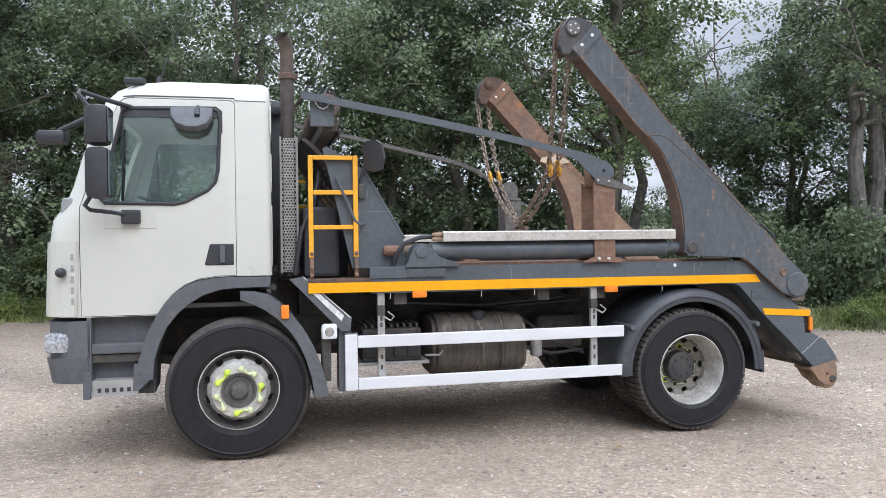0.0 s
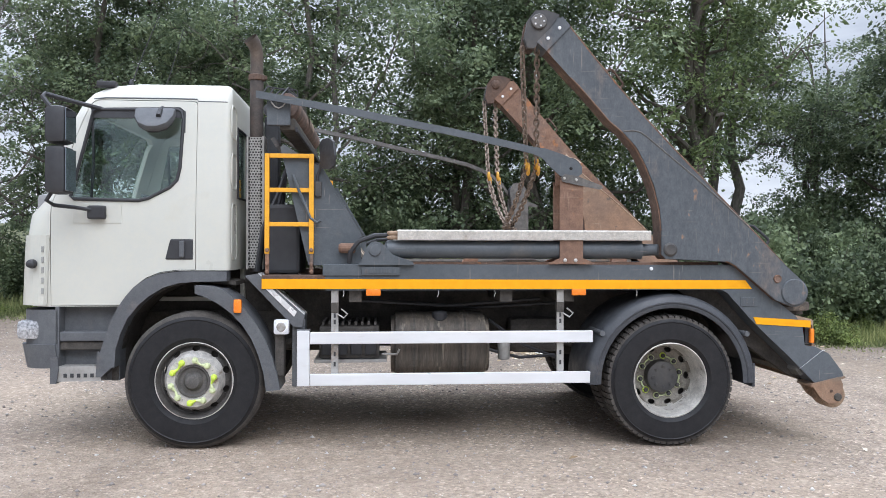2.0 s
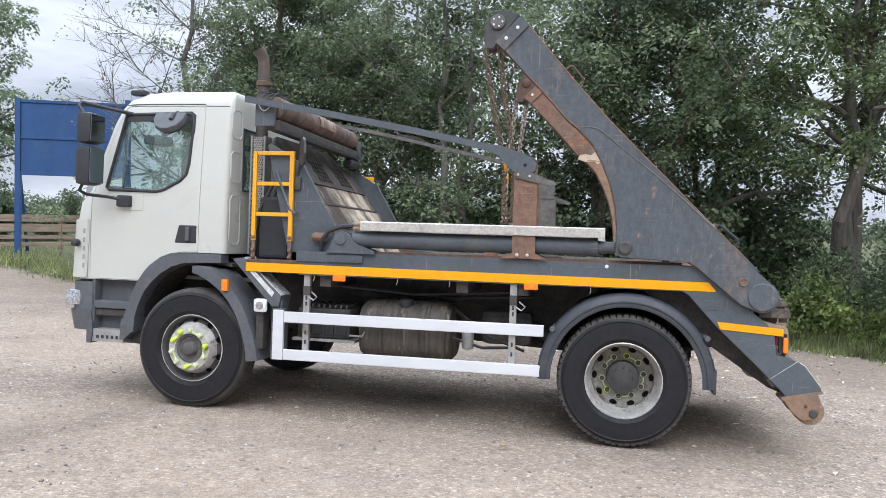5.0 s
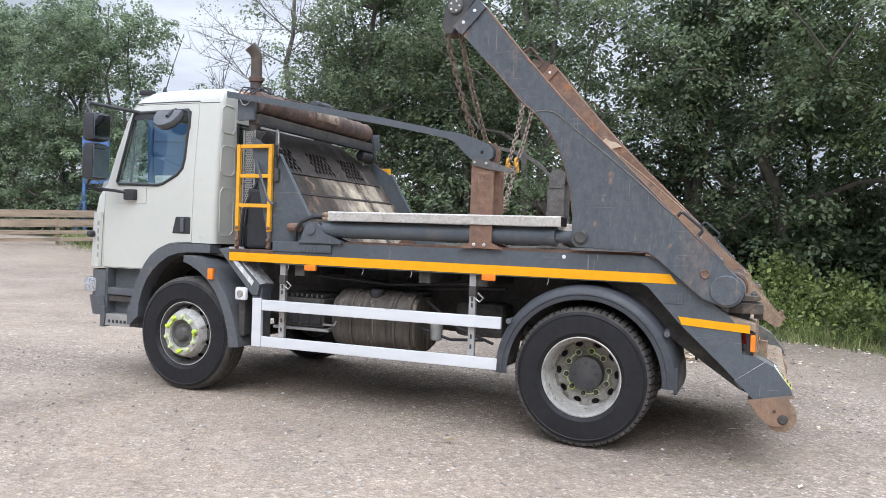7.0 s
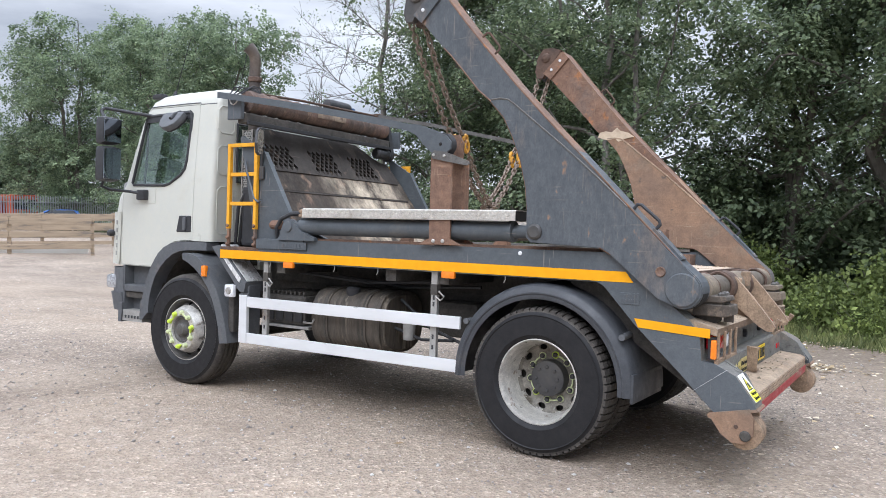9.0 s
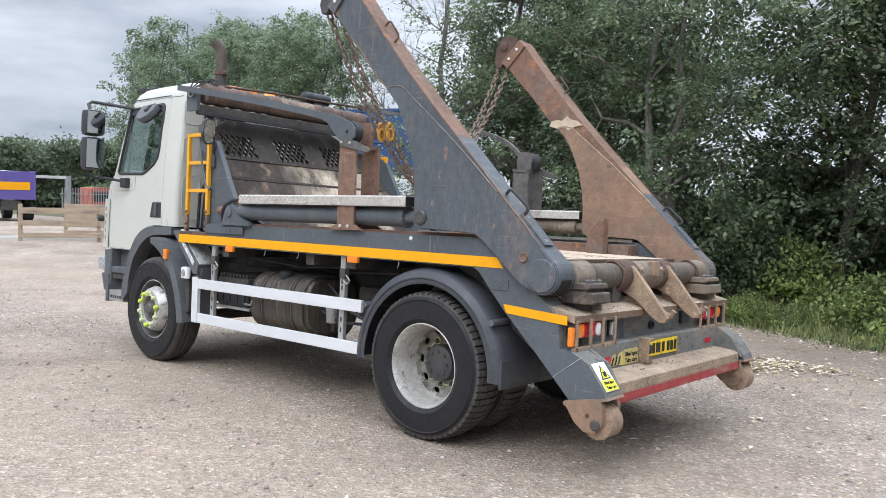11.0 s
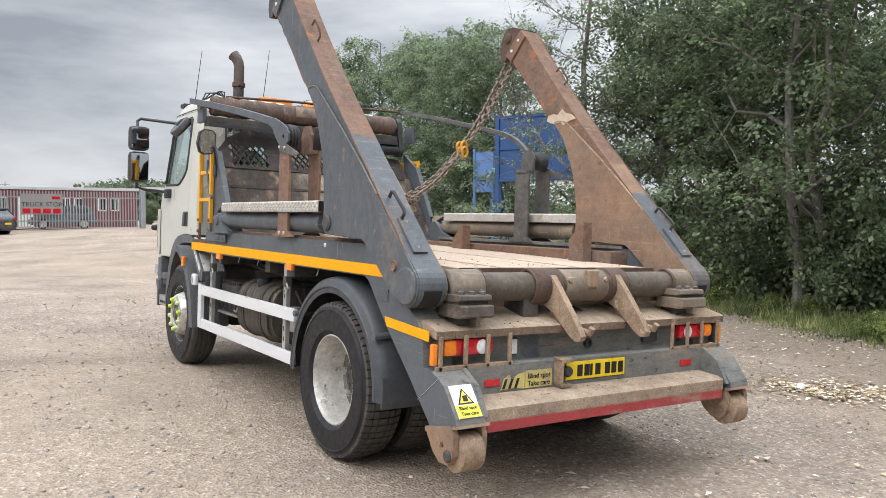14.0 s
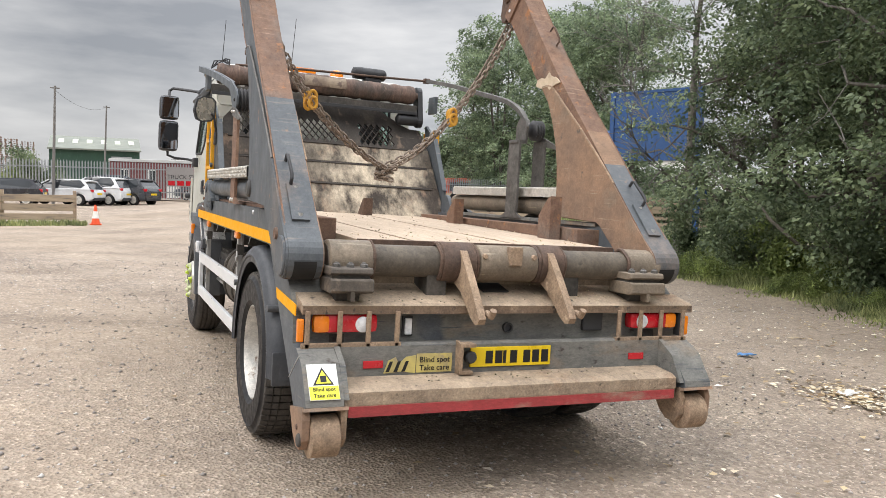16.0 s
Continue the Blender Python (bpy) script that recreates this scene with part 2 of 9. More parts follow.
def prism(points, a, b, plane="xz", bevel=0.0):
    """A polygon of the given plane, drawn out from a to b along the third axis."""
    bm = bmesh.new()
    put = {"xz": lambda u, v, w: (u, w, v), "yz": lambda u, v, w: (w, u, v), "xy": lambda u, v, w: (u, v, w)}[plane]
    lo = [bm.verts.new(put(u, v, a)) for u, v in points]
    hi = [bm.verts.new(put(u, v, b)) for u, v in points]
    bm.faces.new(lo), bm.faces.new(hi[::-1])
    for i in range(len(points)):
        j = (i + 1) % len(points)
        bm.faces.new((lo[i], lo[j], hi[j], hi[i]))
    bmesh.ops.recalc_face_normals(bm, faces=bm.faces)
    if bevel:
        rim = [e for e in bm.edges if abs(sum((1 if f in e.link_faces else 0) for f in bm.faces if len(f.verts) == len(points) and len(points) > 4)) == 1] if len(points) > 4 else bm.edges[:]
        bmesh.ops.bevel(bm, geom=rim, offset=bevel, segments=2, affect="EDGES", profile=0.6)
    return bm


def tube(points, radius, seg=10, caps=True, closed=False):
    """A round bar along a line of points; radius may be one for each point."""
    bm = bmesh.new()
    pts = [Vector(p) for p in points]
    rad = radius if isinstance(radius, (list, tuple)) else [radius] * len(pts)
    rings, side = [], None
    n = len(pts)
    for i, p in enumerate(pts):
        if closed:
            d = pts[(i + 1) % n] - pts[i - 1]
        else:
            d = pts[min(i + 1, n - 1)] - pts[max(i - 1, 0)]
        d.normalize()
        if side is None:
            side = d.orthogonal().normalized()
        side = (side - d * side.dot(d)).normalized()
        up = d.cross(side)
        rings.append([bm.verts.new(p + rad[i] * (math.cos(k * math.tau / seg) * side + math.sin(k * math.tau / seg) * up)) for k in range(seg)])
    for i in range(n if closed else n - 1):
        a, b = rings[i], rings[(i + 1) % n]
        for k in range(seg):
            bm.faces.new((a[k], a[(k + 1) % seg], b[(k + 1) % seg], b[k]))
    if caps and not closed:
        bm.faces.new(rings[0][::-1]), bm.faces.new(rings[-1])
    return bm


def lathe(profile, seg=48, axis="y", at=(0, 0, 0), close=True):
    """Turns (distance along the axis, radius) pairs round the axis."""
    bm = bmesh.new()
    rings = []
    for a, r in profile:
        ring = []
        for k in range(seg):
            c, s = math.cos(k * math.tau / seg) * r, math.sin(k * math.tau / seg) * r
            v = {"y": (c, a, s), "x": (a, c, s), "z": (c, s, a)}[axis]
            ring.append(bm.verts.new(Vector(v) + Vector(at)))
        rings.append(ring)
    for a, b in zip(rings, rings[1:]):
        for k in range(seg):
            bm.faces.new((a[k], a[(k + 1) % seg], b[(k + 1) % seg], b[k]))
    if close:
        bm.faces.new(rings[0][::-1]), bm.faces.new(rings[-1])
    return bm


def sweep_arc(cx, cz, r0, r1, a0, a1, y0, y1, n=28):
    """A ring sector in the xz plane with width along y; angles in degrees from +x upward."""
    pts = [(cx + r1 * math.cos(radians(a0 + (a1 - a0) * i / n)), cz + r1 * math.sin(radians(a0 + (a1 - a0) * i / n))) for i in range(n + 1)]
    pts += [(cx + r0 * math.cos(radians(a1 + (a0 - a1) * i / n)), cz + r0 * math.sin(radians(a1 + (a0 - a1) * i / n))) for i in range(n + 1)]
    bm = bmesh.new()
    lo = [bm.verts.new((x, y0, z)) for x, z in pts]
    hi = [bm.verts.new((x, y1, z)) for x, z in pts]
    m = len(pts)
    for i in range(m):
        j = (i + 1) % m
        bm.faces.new((lo[i], lo[j], hi[j], hi[i]))
    for i in range(n):
        j = m - 1 - i
        bm.faces.new((lo[i], lo[i + 1], lo[j - 1], lo[j]))
        bm.faces.new((hi[i], hi[j], hi[j - 1], hi[i + 1]))
    return bm


# ---- ground ----
def smooth01(v):
    v = min(max(v, 0.0), 1.0)
    return v * v * (3 - 2 * v)


def ground_z(x, y):
    near = smooth01((x + 22) / 14)
    soft = min(max(y, -14.0), 8.0)
    far = 0.03 + 0.2 * smooth01((-27 - x) / 9) + 0.30 * smooth01((y + 2) / 8) * smooth01((-6 - x) / 6) - 0.4 * smooth01((y - 17) / 5)
    return (-math.tan(radians(SLOPE)) * soft - 0.0095 * min(max(x, 0.0), 9.0) - 0.012) * near + far * (1 - near)


# the edge between the gravel and the verge under the trees
EDGE = [(-140, 30), (-30, 24), (-20, 15.5), (-14, 12.8), (-9, 11.2), (-4.9, 10.6), (-2.6, 10.6), (0, 9.9), (3.3, 8.6), (6.3, 7.3), (8.7, 6.3), (10.8, 5.3), (14, 4.4), (24, 3), (60, 0)]


def edge_y(x):
    for (xa, ya), (xb, yb) in zip(EDGE, EDGE[1:]):
        if xa <= x <= xb:
            return ya + (yb - ya) * (x - xa) / (xb - xa)
    return EDGE[0][1] if x < EDGE[0][0] else EDGE[-1][1]


def axis_steps(lo, hi, fine_lo, fine_hi, fine, coarse):
    out, v = [], lo
    while v < hi:
        out.append(v)
        v += fine if fine_lo <= v < fine_hi else coarse
    return out + [hi]


def ground_material():
    m = bpy.data.materials.new("gravel_and_verge")
    m.use_nodes = True
    n, l = m.node_tree.nodes, m.node_tree.links
    p = n["Principled BSDF"]
    p.inputs["Roughness"].default_value, p.inputs["Specular IOR Level"].default_value = 0.92, 0.2
    tc = n.new("ShaderNodeTexCoord")

    def noisy(s, d=6.0, r=0.6):
        t = n.new("ShaderNodeTexNoise")
        t.inputs["Scale"].default_value, t.inputs["Detail"].default_value, t.inputs["Roughness"].default_value = s, d, r
        l.new(tc.outputs["Object"], t.inputs["Vector"])
        return t.outputs["Fac"]

    def ramp(v, *stops):
        r = n.new("ShaderNodeValToRGB")
        e = r.color_ramp.elements
        while len(e) < len(stops):
            e.new(0.5)
        for k, (pos, c) in enumerate(stops):
            e[k].position, e[k].color = pos, (*c, 1)
        l.new(v, r.inputs["Fac"])
        return r.outputs[0]

    def mix(f, a, b, kind="MIX"):
        x = n.new("ShaderNodeMix")
        x.data_type, x.blend_type = "RGBA", kind
        if isinstance(f, float):
            x.inputs["Factor"].default_value = f
        else:
            l.new(f, x.inputs["Factor"])
        l.new(a, x.inputs["A"]), l.new(b, x.inputs["B"])
        return x.outputs["Result"]

    vor = n.new("ShaderNodeTexVoronoi")
    vor.inputs["Scale"].default_value = 48
    l.new(tc.outputs["Object"], vor.inputs["Vector"])
    vor2 = n.new("ShaderNodeTexVoronoi")
    vor2.inputs["Scale"].default_value = 17
    l.new(tc.outputs["Object"], vor2.inputs["Vector"])
    tone = ramp(noisy(0.55, 8), (0.3, (0.245, 0.204, 0.168)), (0.5, (0.337, 0.289, 0.245)), (0.7, (0.404, 0.346, 0.284)))
    sep = n.new("ShaderNodeSeparateColor")
    l.new(vor.outputs["Color"], sep.inputs[0])
    bits = ramp(sep.outputs[0], (0.0, (0.58, 0.56, 0.54)), (0.5, (0.95, 0.93, 0.9)), (0.90, (1.12, 1.10, 1.08)), (0.96, (1.95, 1.92, 1.9)))
    c = mix(0.85, tone, bits, "MULTIPLY")
    sep2 = n.new("ShaderNodeSeparateColor")
    l.new(vor2.outputs["Color"], sep2.inputs[0])
    big = ramp(sep2.outputs[1], (0.0, (0.8, 0.8, 0.8)), (0.6, (1.0, 0.99, 0.98)), (1.0, (1.15, 1.12, 1.1)))
    c = mix(0.8, c, big, "MULTIPLY")
    dust = ramp(noisy(0.16, 5), (0.41, (0, 0, 0)), (0.60, (1, 1, 1)))
    brown = ramp(noisy(9, 4), (0.3, (0.30, 0.237, 0.178)), (0.7, (0.405, 0.335, 0.265)))
    half = n.new("ShaderNodeMath")
    half.operation, half.inputs[1].default_value = "MULTIPLY", 0.6
    l.new(dust, half.inputs[0])
    c = mix(half.outputs[0], c, brown)
    # damp, trodden and swept areas, and finer grit
    c = mix(0.9, c, ramp(noisy(0.42, 5, 0.65), (0.34, (0.76, 0.75, 0.745)), (0.5, (1.0, 0.99, 0.98)), (0.66, (1.12, 1.10, 1.07))), "MULTIPLY")
    c = mix(0.56, c, ramp(noisy(26, 5, 0.75), (0.36, (0.66, 0.65, 0.64)), (0.5, (1.0, 1.0, 1.0)), (0.66, (1.36, 1.35, 1.33))), "MULTIPLY")
    at = n.new("ShaderNodeAttribute")
    at.attribute_name = "verge"
    ad = n.new("ShaderNodeMath")
    ad.operation = "ADD"
    l.new(at.outputs["Fac"], ad.inputs[0])
    sc = n.new("ShaderNodeMapRange")
    sc.inputs["To Min"].default_value, sc.inputs["To Max"].default_value = -2.0, 2.0
    l.new(noisy(1.3, 6), sc.inputs["Value"])
    l.new(sc.outputs[0], ad.inputs[1])
    st = n.new("ShaderNodeMapRange")
    st.inputs["From Min"].default_value, st.inputs["From Max"].default_value = -0.5, 0.45
    l.new(ad.outputs[0], st.inputs["Value"])
    # the gravel turns darker and browner over the metres before the verge
    near = n.new("ShaderNodeMapRange")
    near.inputs["From Min"].default_value, near.inputs["From Max"].default_value = -7.5, 0.0
    near.inputs["To Max"].default_value = 0.72
    l.new(ad.outputs[0], near.inputs["Value"])
    c = mix(near.outputs[0], c, ramp(noisy(11, 7, 0.7), (0.34, (0.13, 0.104, 0.08)), (0.52, (0.225, 0.182, 0.142)), (0.68, (0.33, 0.28, 0.22))))
    soil = ramp(noisy(6, 6), (0.35, (0.05, 0.055, 0.028)), (0.5, (0.09, 0.10, 0.045)), (0.68, (0.15, 0.135, 0.08)))
    c = mix(st.outputs[0], c, soil)
    l.new(c, p.inputs["Base Color"])
    b = n.new("ShaderNodeBump")
    b.inputs["Strength"].default_value, b.inputs["Distance"].default_value = 0.9, 0.014
    l.new(vor.outputs["Distance"], b.inputs["Height"])
    b2 = n.new("ShaderNodeBump")
    b2.inputs["Strength"].default_value, b2.inputs["Distance"].default_value = 0.5, 0.05
    l.new(noisy(5, 6), b2.inputs["Height"])
    l.new(b.outputs[0], b2.inputs["Normal"])
    l.new(b2.outputs[0], p.inputs["Normal"])
    return m


gx = axis_steps(-400, 300, -32, 24, 0.5, 6.0)
gy = axis_steps(-300, 400, -16, 30, 0.5, 6.0)
gv = np.array([(x, y, ground_z(x, y) + (0.03 * noise.noise((x * 0.35, y * 0.35, 0)) if not (-2 < x < 7 and -3 < y < 3) else 0.0)) for x in gx for y in gy])
ny = len(gy)
gf = np.array([(i * ny + j, (i + 1) * ny + j, (i + 1) * ny + j + 1, i * ny + j + 1) for i in range(len(gx) - 1) for j in range(ny - 1)])
ground = raw("ground", gv, gf, ground_material())
at_v = ground.data.attributes.new("verge", "FLOAT", "POINT")
at_v.data.foreach_set("value", np.array([y - edge_y(x) for x, y, _ in gv], dtype=np.float32))
tagged(ground, "compacted grey-brown gravel yard with dusty patches and grassy verge", "ground", kind="structure")


# ---- trees ----
def branch_line(a, b, rng, n=6, wob=0.12):
    a, b = np.array(a, float), np.array(b, float)
    pts = [a + (b - a) * i / n for i in range(n + 1)]
    size = np.linalg.norm(b - a) * wob
    for i in range(1, n):
        pts[i] = pts[i] + rng.normal(0, size / 2, 3) * (0.4 + 0.6 * i / n)
    return [tuple(p) for p in pts]


def leaves(centres, per, spread, size, rng, flat=0.5, name="crown", material=None, parent=None):
    c = np.repeat(np.asarray(centres), per, axis=0)
    n = len(c)
    off = rng.normal(0, 1, (n, 3)) * np.array([spread, spread, spread * 0.7])
    c = c + off
    ax = rng.normal(0, 1, (n, 3))
    ax[:, 2] -= 0.35
    ax /= np.linalg.norm(ax, axis=1, keepdims=True)
    nr = rng.normal(0, flat, (n, 3)) + np.array([0, 0, 1.0])
    sd = np.cross(ax, nr)
    sd /= np.linalg.norm(sd, axis=1, keepdims=True) + 1e-9
    s = size * rng.uniform(0.65, 1.35, (n, 1))
    up = np.cross(sd, ax)
    v = np.stack([c, c + ax * s * 0.45 + sd * s * 0.32 + up * s * 0.06, c + ax * s, c + ax * s * 0.45 - sd * s * 0.32 + up * s * 0.06], axis=1).reshape(-1, 3)
    f = np.arange(n * 4).reshape(n, 4)
    return raw(name, v, f, material, parent)


def sprays(centres, per, radius, size, rng, name, material, parent, droop=0.5):
    """Leafy sprays: each a shallow drooping fan of overlapping leaves that lie mostly face up."""
    c = np.asarray(centres)
    m = len(c)
    tilt = rng.normal(0, 0.32, (m, 2))
    rad = radius * rng.uniform(0.6, 1.25, m)
    i = np.repeat(np.arange(m), per)
    n = len(i)
    rr, th = np.sqrt(rng.random(n)), rng.uniform(0, math.tau, n)
    x, y = rr * np.cos(th) * rad[i], rr * np.sin(th) * rad[i] * 0.8
    z = -droop * rr ** 2 * rad[i] + tilt[i, 0] * x + tilt[i, 1] * y + rng.normal(0, 0.09, n)
    pos = c[i] + np.stack([x, y, z], 1)
    ax = np.stack([np.cos(th), np.sin(th), -0.25 - droop * rr], 1) + rng.normal(0, 0.45, (n, 3))
    ax /= np.linalg.norm(ax, axis=1, keepdims=True)
    nr = np.stack([droop * np.cos(th) * rr - tilt[i, 0], droop * np.sin(th) * rr - tilt[i, 1], np.ones(n)], 1) + rng.normal(0, 0.42, (n, 3))
    sd = np.cross(ax, nr)
    sd /= np.linalg.norm(sd, axis=1, keepdims=True) + 1e-9
    s = size * rng.uniform(0.6, 1.35, (n, 1))
    up = np.cross(sd, ax)
    v = np.stack([pos, pos + ax * s * 0.42 + sd * s * 0.33 - up * s * 0.07, pos + ax * s, pos + ax * s * 0.42 - sd * s * 0.33 - up * s * 0.07], 1).reshape(-1, 3)
    return raw(name, v, np.arange(n * 4).reshape(n, 4), material, parent)


def make_bare_tree(seed, height, trunk_r):
    """A nearly leafless tree: rising limbs that fan into many fine twigs."""
    rng = np.random.default_rng(seed)
    root = new("tree")
    bm = bmesh.new()
    verts, faces, ends = [], [], []

    def twig(a, b, r0, r1):
        a, b = np.array(a), np.array(b)
        d = (b - a) / (np.linalg.norm(b - a) + 1e-9)
        u = np.cross(d, (0.3, 0.7, 0.64))
        u /= np.linalg.norm(u)
        w = np.cross(d, u)
        k = len(verts)
        for p, r in ((a, r0), (b, r1)):
            for q in range(3):
                verts.append(p + r * (math.cos(q * 2.094) * u + math.sin(q * 2.094) * w))
        for q in range(3):
            faces.append((k + q, k + (q + 1) % 3, k + 3 + (q + 1) % 3, k + 3 + q))

    def spread(a, d, ln, r, depth):
        p = np.array(a)
        for step in range(4):
            d = d + rng.normal(0, 0.10, 3) + np.array([0, 0, 0.02])
            d /= np.linalg.norm(d)
            q = p + d * ln / 4
            twig(p, q, r * (1 - step * 0.2), r * (1 - (step + 1) * 0.2))
            if depth:
                for _ in range(2 if depth > 1 else 3):
                    side = d + rng.normal(0, 0.55, 3)
                    side /= np.linalg.norm(side)
                    spread(q, side, ln * rng.uniform(0.4, 0.62), r * 0.5, depth - 1)
            p = q
        ends.append(p)

    line = branch_line((0, 0, -0.25), (0.25, 0.1, height * 0.95), rng, 10, 0.04)
    rad = [trunk_r * (1.2 if i == 0 else 1.0) * (1 - 0.9 * i / 10) for i in range(11)]
    join(bm, tube(line, rad, 9))
    for k in range(17):
        i = 2 + k * 8 // 17
        ang = k * 2.4 + rng.uniform(-0.4, 0.4)
        up = rng.uniform(0.1, 0.65) + 0.5 * (i / 10)
        d = np.array([math.cos(ang), math.sin(ang), up])
        d /= np.linalg.norm(d)
        spread(line[i], d, (3.4 - 0.22 * i) * rng.uniform(0.8, 1.15), max(rad[i] * 0.36, 0.026), 2)
    part("trunk", bm, M_BIRCH, root, smooth=True)
    raw("twig_fan", verts, faces, M_BIRCH, root)
    ends = np.array(ends)
    leaves(ends[rng.integers(0, len(ends), 260)], 5, 0.10, 0.07, rng, 0.7, "crown", M_LEAF3, root)
    return root


def make_tree(seed, height, trunk_r, spread, low, material, bark, clumps=150, per=95, leaf=0.13, stems=1, clump_r=0.42, lean=0.3, twigs=0):
    """A tree of tapered trunk, limbs and a ragged crown of leaf clumps round the limb ends."""
    rng = np.random.default_rng(seed)
    root = new("tree")
    bm = bmesh.new()
    tips = []
    for s in range(stems):
        top = np.array([rng.normal(0, lean) + (s - (stems - 1) / 2) * 0.9, rng.normal(0, lean), height * rng.uniform(0.86, 0.98)])
        foot = np.array([(s - (stems - 1) / 2) * 0.32, 0, -0.25])
        line = branch_line(foot, top, rng, 9, 0.05)
        r = [trunk_r * (1.25 if i == 0 else 1.0) * (1 - 0.88 * i / 9) / (1 + 0.25 * (stems - 1)) for i in range(10)]
        join(bm, tube(line, r, 9))
        limbs = 13
        for k in range(limbs):
            f = rng.uniform(max(low / height, 0.12), 0.95)
            i = int(f * 9)
            a = np.array(line[i])
            ang = k * 2.4 + rng.uniform(-0.5, 0.5)
            reach = spread * (1.05 - 0.75 * f ** 2.2) * rng.uniform(0.6, 1.15)
            b = a + np.array([math.cos(ang) * reach, math.sin(ang) * reach, reach * rng.uniform(0.15, 0.75)])
            ln = branch_line(a, b, rng, 5, 0.16)
            r0 = r[i] * 0.6
            join(bm, tube(ln, [r0 * (1 - 0.85 * q / 5) for q in range(6)], 6))
            tips += [np.array(q) for q in ln[2:]]
            for _ in range(2 + twigs):
                q = np.array(ln[rng.integers(2, 6)])
                e = q + rng.normal(0, 0.55, 3) * reach * 0.5
                join(bm, tube(branch_line(q, e, rng, 3, 0.2), [r0 * 0.3, r0 * 0.2, r0 * 0.12, r0 * 0.05], 4))
                tips.append(e)
    part("trunk", bm, bark, root, smooth=True)
    if clumps:
        tips = np.array(tips)
        pick = tips[rng.integers(0, len(tips), clumps)] + rng.normal(0, clump_r * 1.1, (clumps, 3))
        pick = pick[pick[:, 2] > low * 0.75]
        sprays(pick, per, clump_r, leaf, rng, "crown", material, root)
    return root


TREES = []


def plant(kind, x, y, turn=0, size=1.0, label=""):
    t = TREES[kind]
    z = ground_z(x, y)
    m = pose(x, y, z, 0, 0, turn) @ Matrix.Scale(size, 4)
    first = not t.get("used")
    if first:
        t["used"] = 1
        t.matrix_basis = m
        ob = t
    else:
        ob = copy_thing(t, m)
        ob.matrix_basis = m
        if "used" in ob:
            del ob["used"]
    return tagged(ob, label, "tree", "trees along the yard")


TREES.append(make_tree(11, 11.5, 0.20, 3.0, 1.3, M_LEAF, M_BARK, 268, 116, 0.106, clump_r=0.58))
TREES.append(make_tree(23, 10.5, 0.17, 2.8, 1.0, M_LEAF, M_BARK, 268, 116, 0.106, stems=2, clump_r=0.58))
TREES.append(make_tree(37, 12.5, 0.27, 3.4, 4.6, M_LEAF2, M_BARK, 310, 114, 0.105, stems=3, clump_r=0.62))
TREES.append(make_tree(41, 12.0, 0.30, 2.8, 4.4, M_LEAF, M_BIRCH, 235, 114, 0.104, stems=2, lean=0.5, clump_r=0.6))
TREES.append(make_tree(53, 12.5, 0.19, 2.9, 0.5, M_LEAF3, M_BARK, 340, 72, 0.15, stems=2, clump_r=0.6))
TREES.append(make_bare_tree(67, 10.5, 0.15))
TREES.append(make_tree(43, 12.0, 0.15, 2.9, 2.7, M_LEAF, M_BIRCH, 245, 114, 0.105, stems=2, lean=0.35, clump_r=0.6))
L_DARK = "dense dark-green broadleaf tree at the edge of the gravel yard"
L_FRESH = "several-stemmed tree with fresher green leaves behind the verge"
L_PALE = "pale-barked twin-stemmed tree with a thin crown"
L_POP = "tall silvery green tree beyond the yard fence"
for kind, x, y, turn, size, label in [
    (0, -4.4, 14.4, 20, 0.95, L_DARK), (1, -6.9, 15.0, 60, 1.05, L_DARK), (0, -5.5, 13.4, 150, 0.95, L_DARK), (1, -2.2, 12.4, 100, 1.0, L_DARK), (6, 0.1, 10.6, 200, 0.95, L_PALE), (1, 3.3, 12.3, 300, 1.05, L_DARK),
    (0, 5.4, 11.6, 70, 1.0, L_DARK), (2, 8.7, 10.4, 40, 1.0, L_FRESH), (3, 11.6, 15.5, 170, 0.92, L_PALE), (1, 15.2, 16.5, 30, 0.9, L_DARK), (1, 6.2, 15.6, 340, 0.95, L_DARK),
    (3, 14.9, 9.3, 30, 1.0, L_PALE), (3, 18.2, 12.6, 120, 0.95, L_PALE), (1, 21.0, 10.4, 220, 1.0, L_DARK), (1, 16.0, 13.2, 200, 0.95, L_DARK), (0, 25.0, 9.0, 260, 1.1, L_DARK),
    (1, -2.4, 17.4, 250, 0.95, L_DARK), (0, 4.2, 16.4, 130, 0.95, L_DARK),
    (5, -8.3, 12.6, 15, 1.08, "nearly bare tree with thin grey twigs"),
    (4, -27.0, 25.0, 0, 1.08, L_POP), (4, -31.0, 25.0, 80, 1.12, L_POP), (4, -35.5, 25.5, 160, 1.12, L_POP), (4, -32.0, 28.0, 240, 1.2, L_POP), (4, -39.0, 27.5, 310, 1.2, L_POP), (4, -47.0, 27.0, 45, 1.15, L_POP),
    (4, -56.0, 29.0, 130, 1.3, L_POP), (4, -52.0, 30.0, 200, 1.45, L_POP), (4, -46.5, 32.0, 280, 1.4, L_POP),
]:
    plant(kind, x, y, turn, size, label)


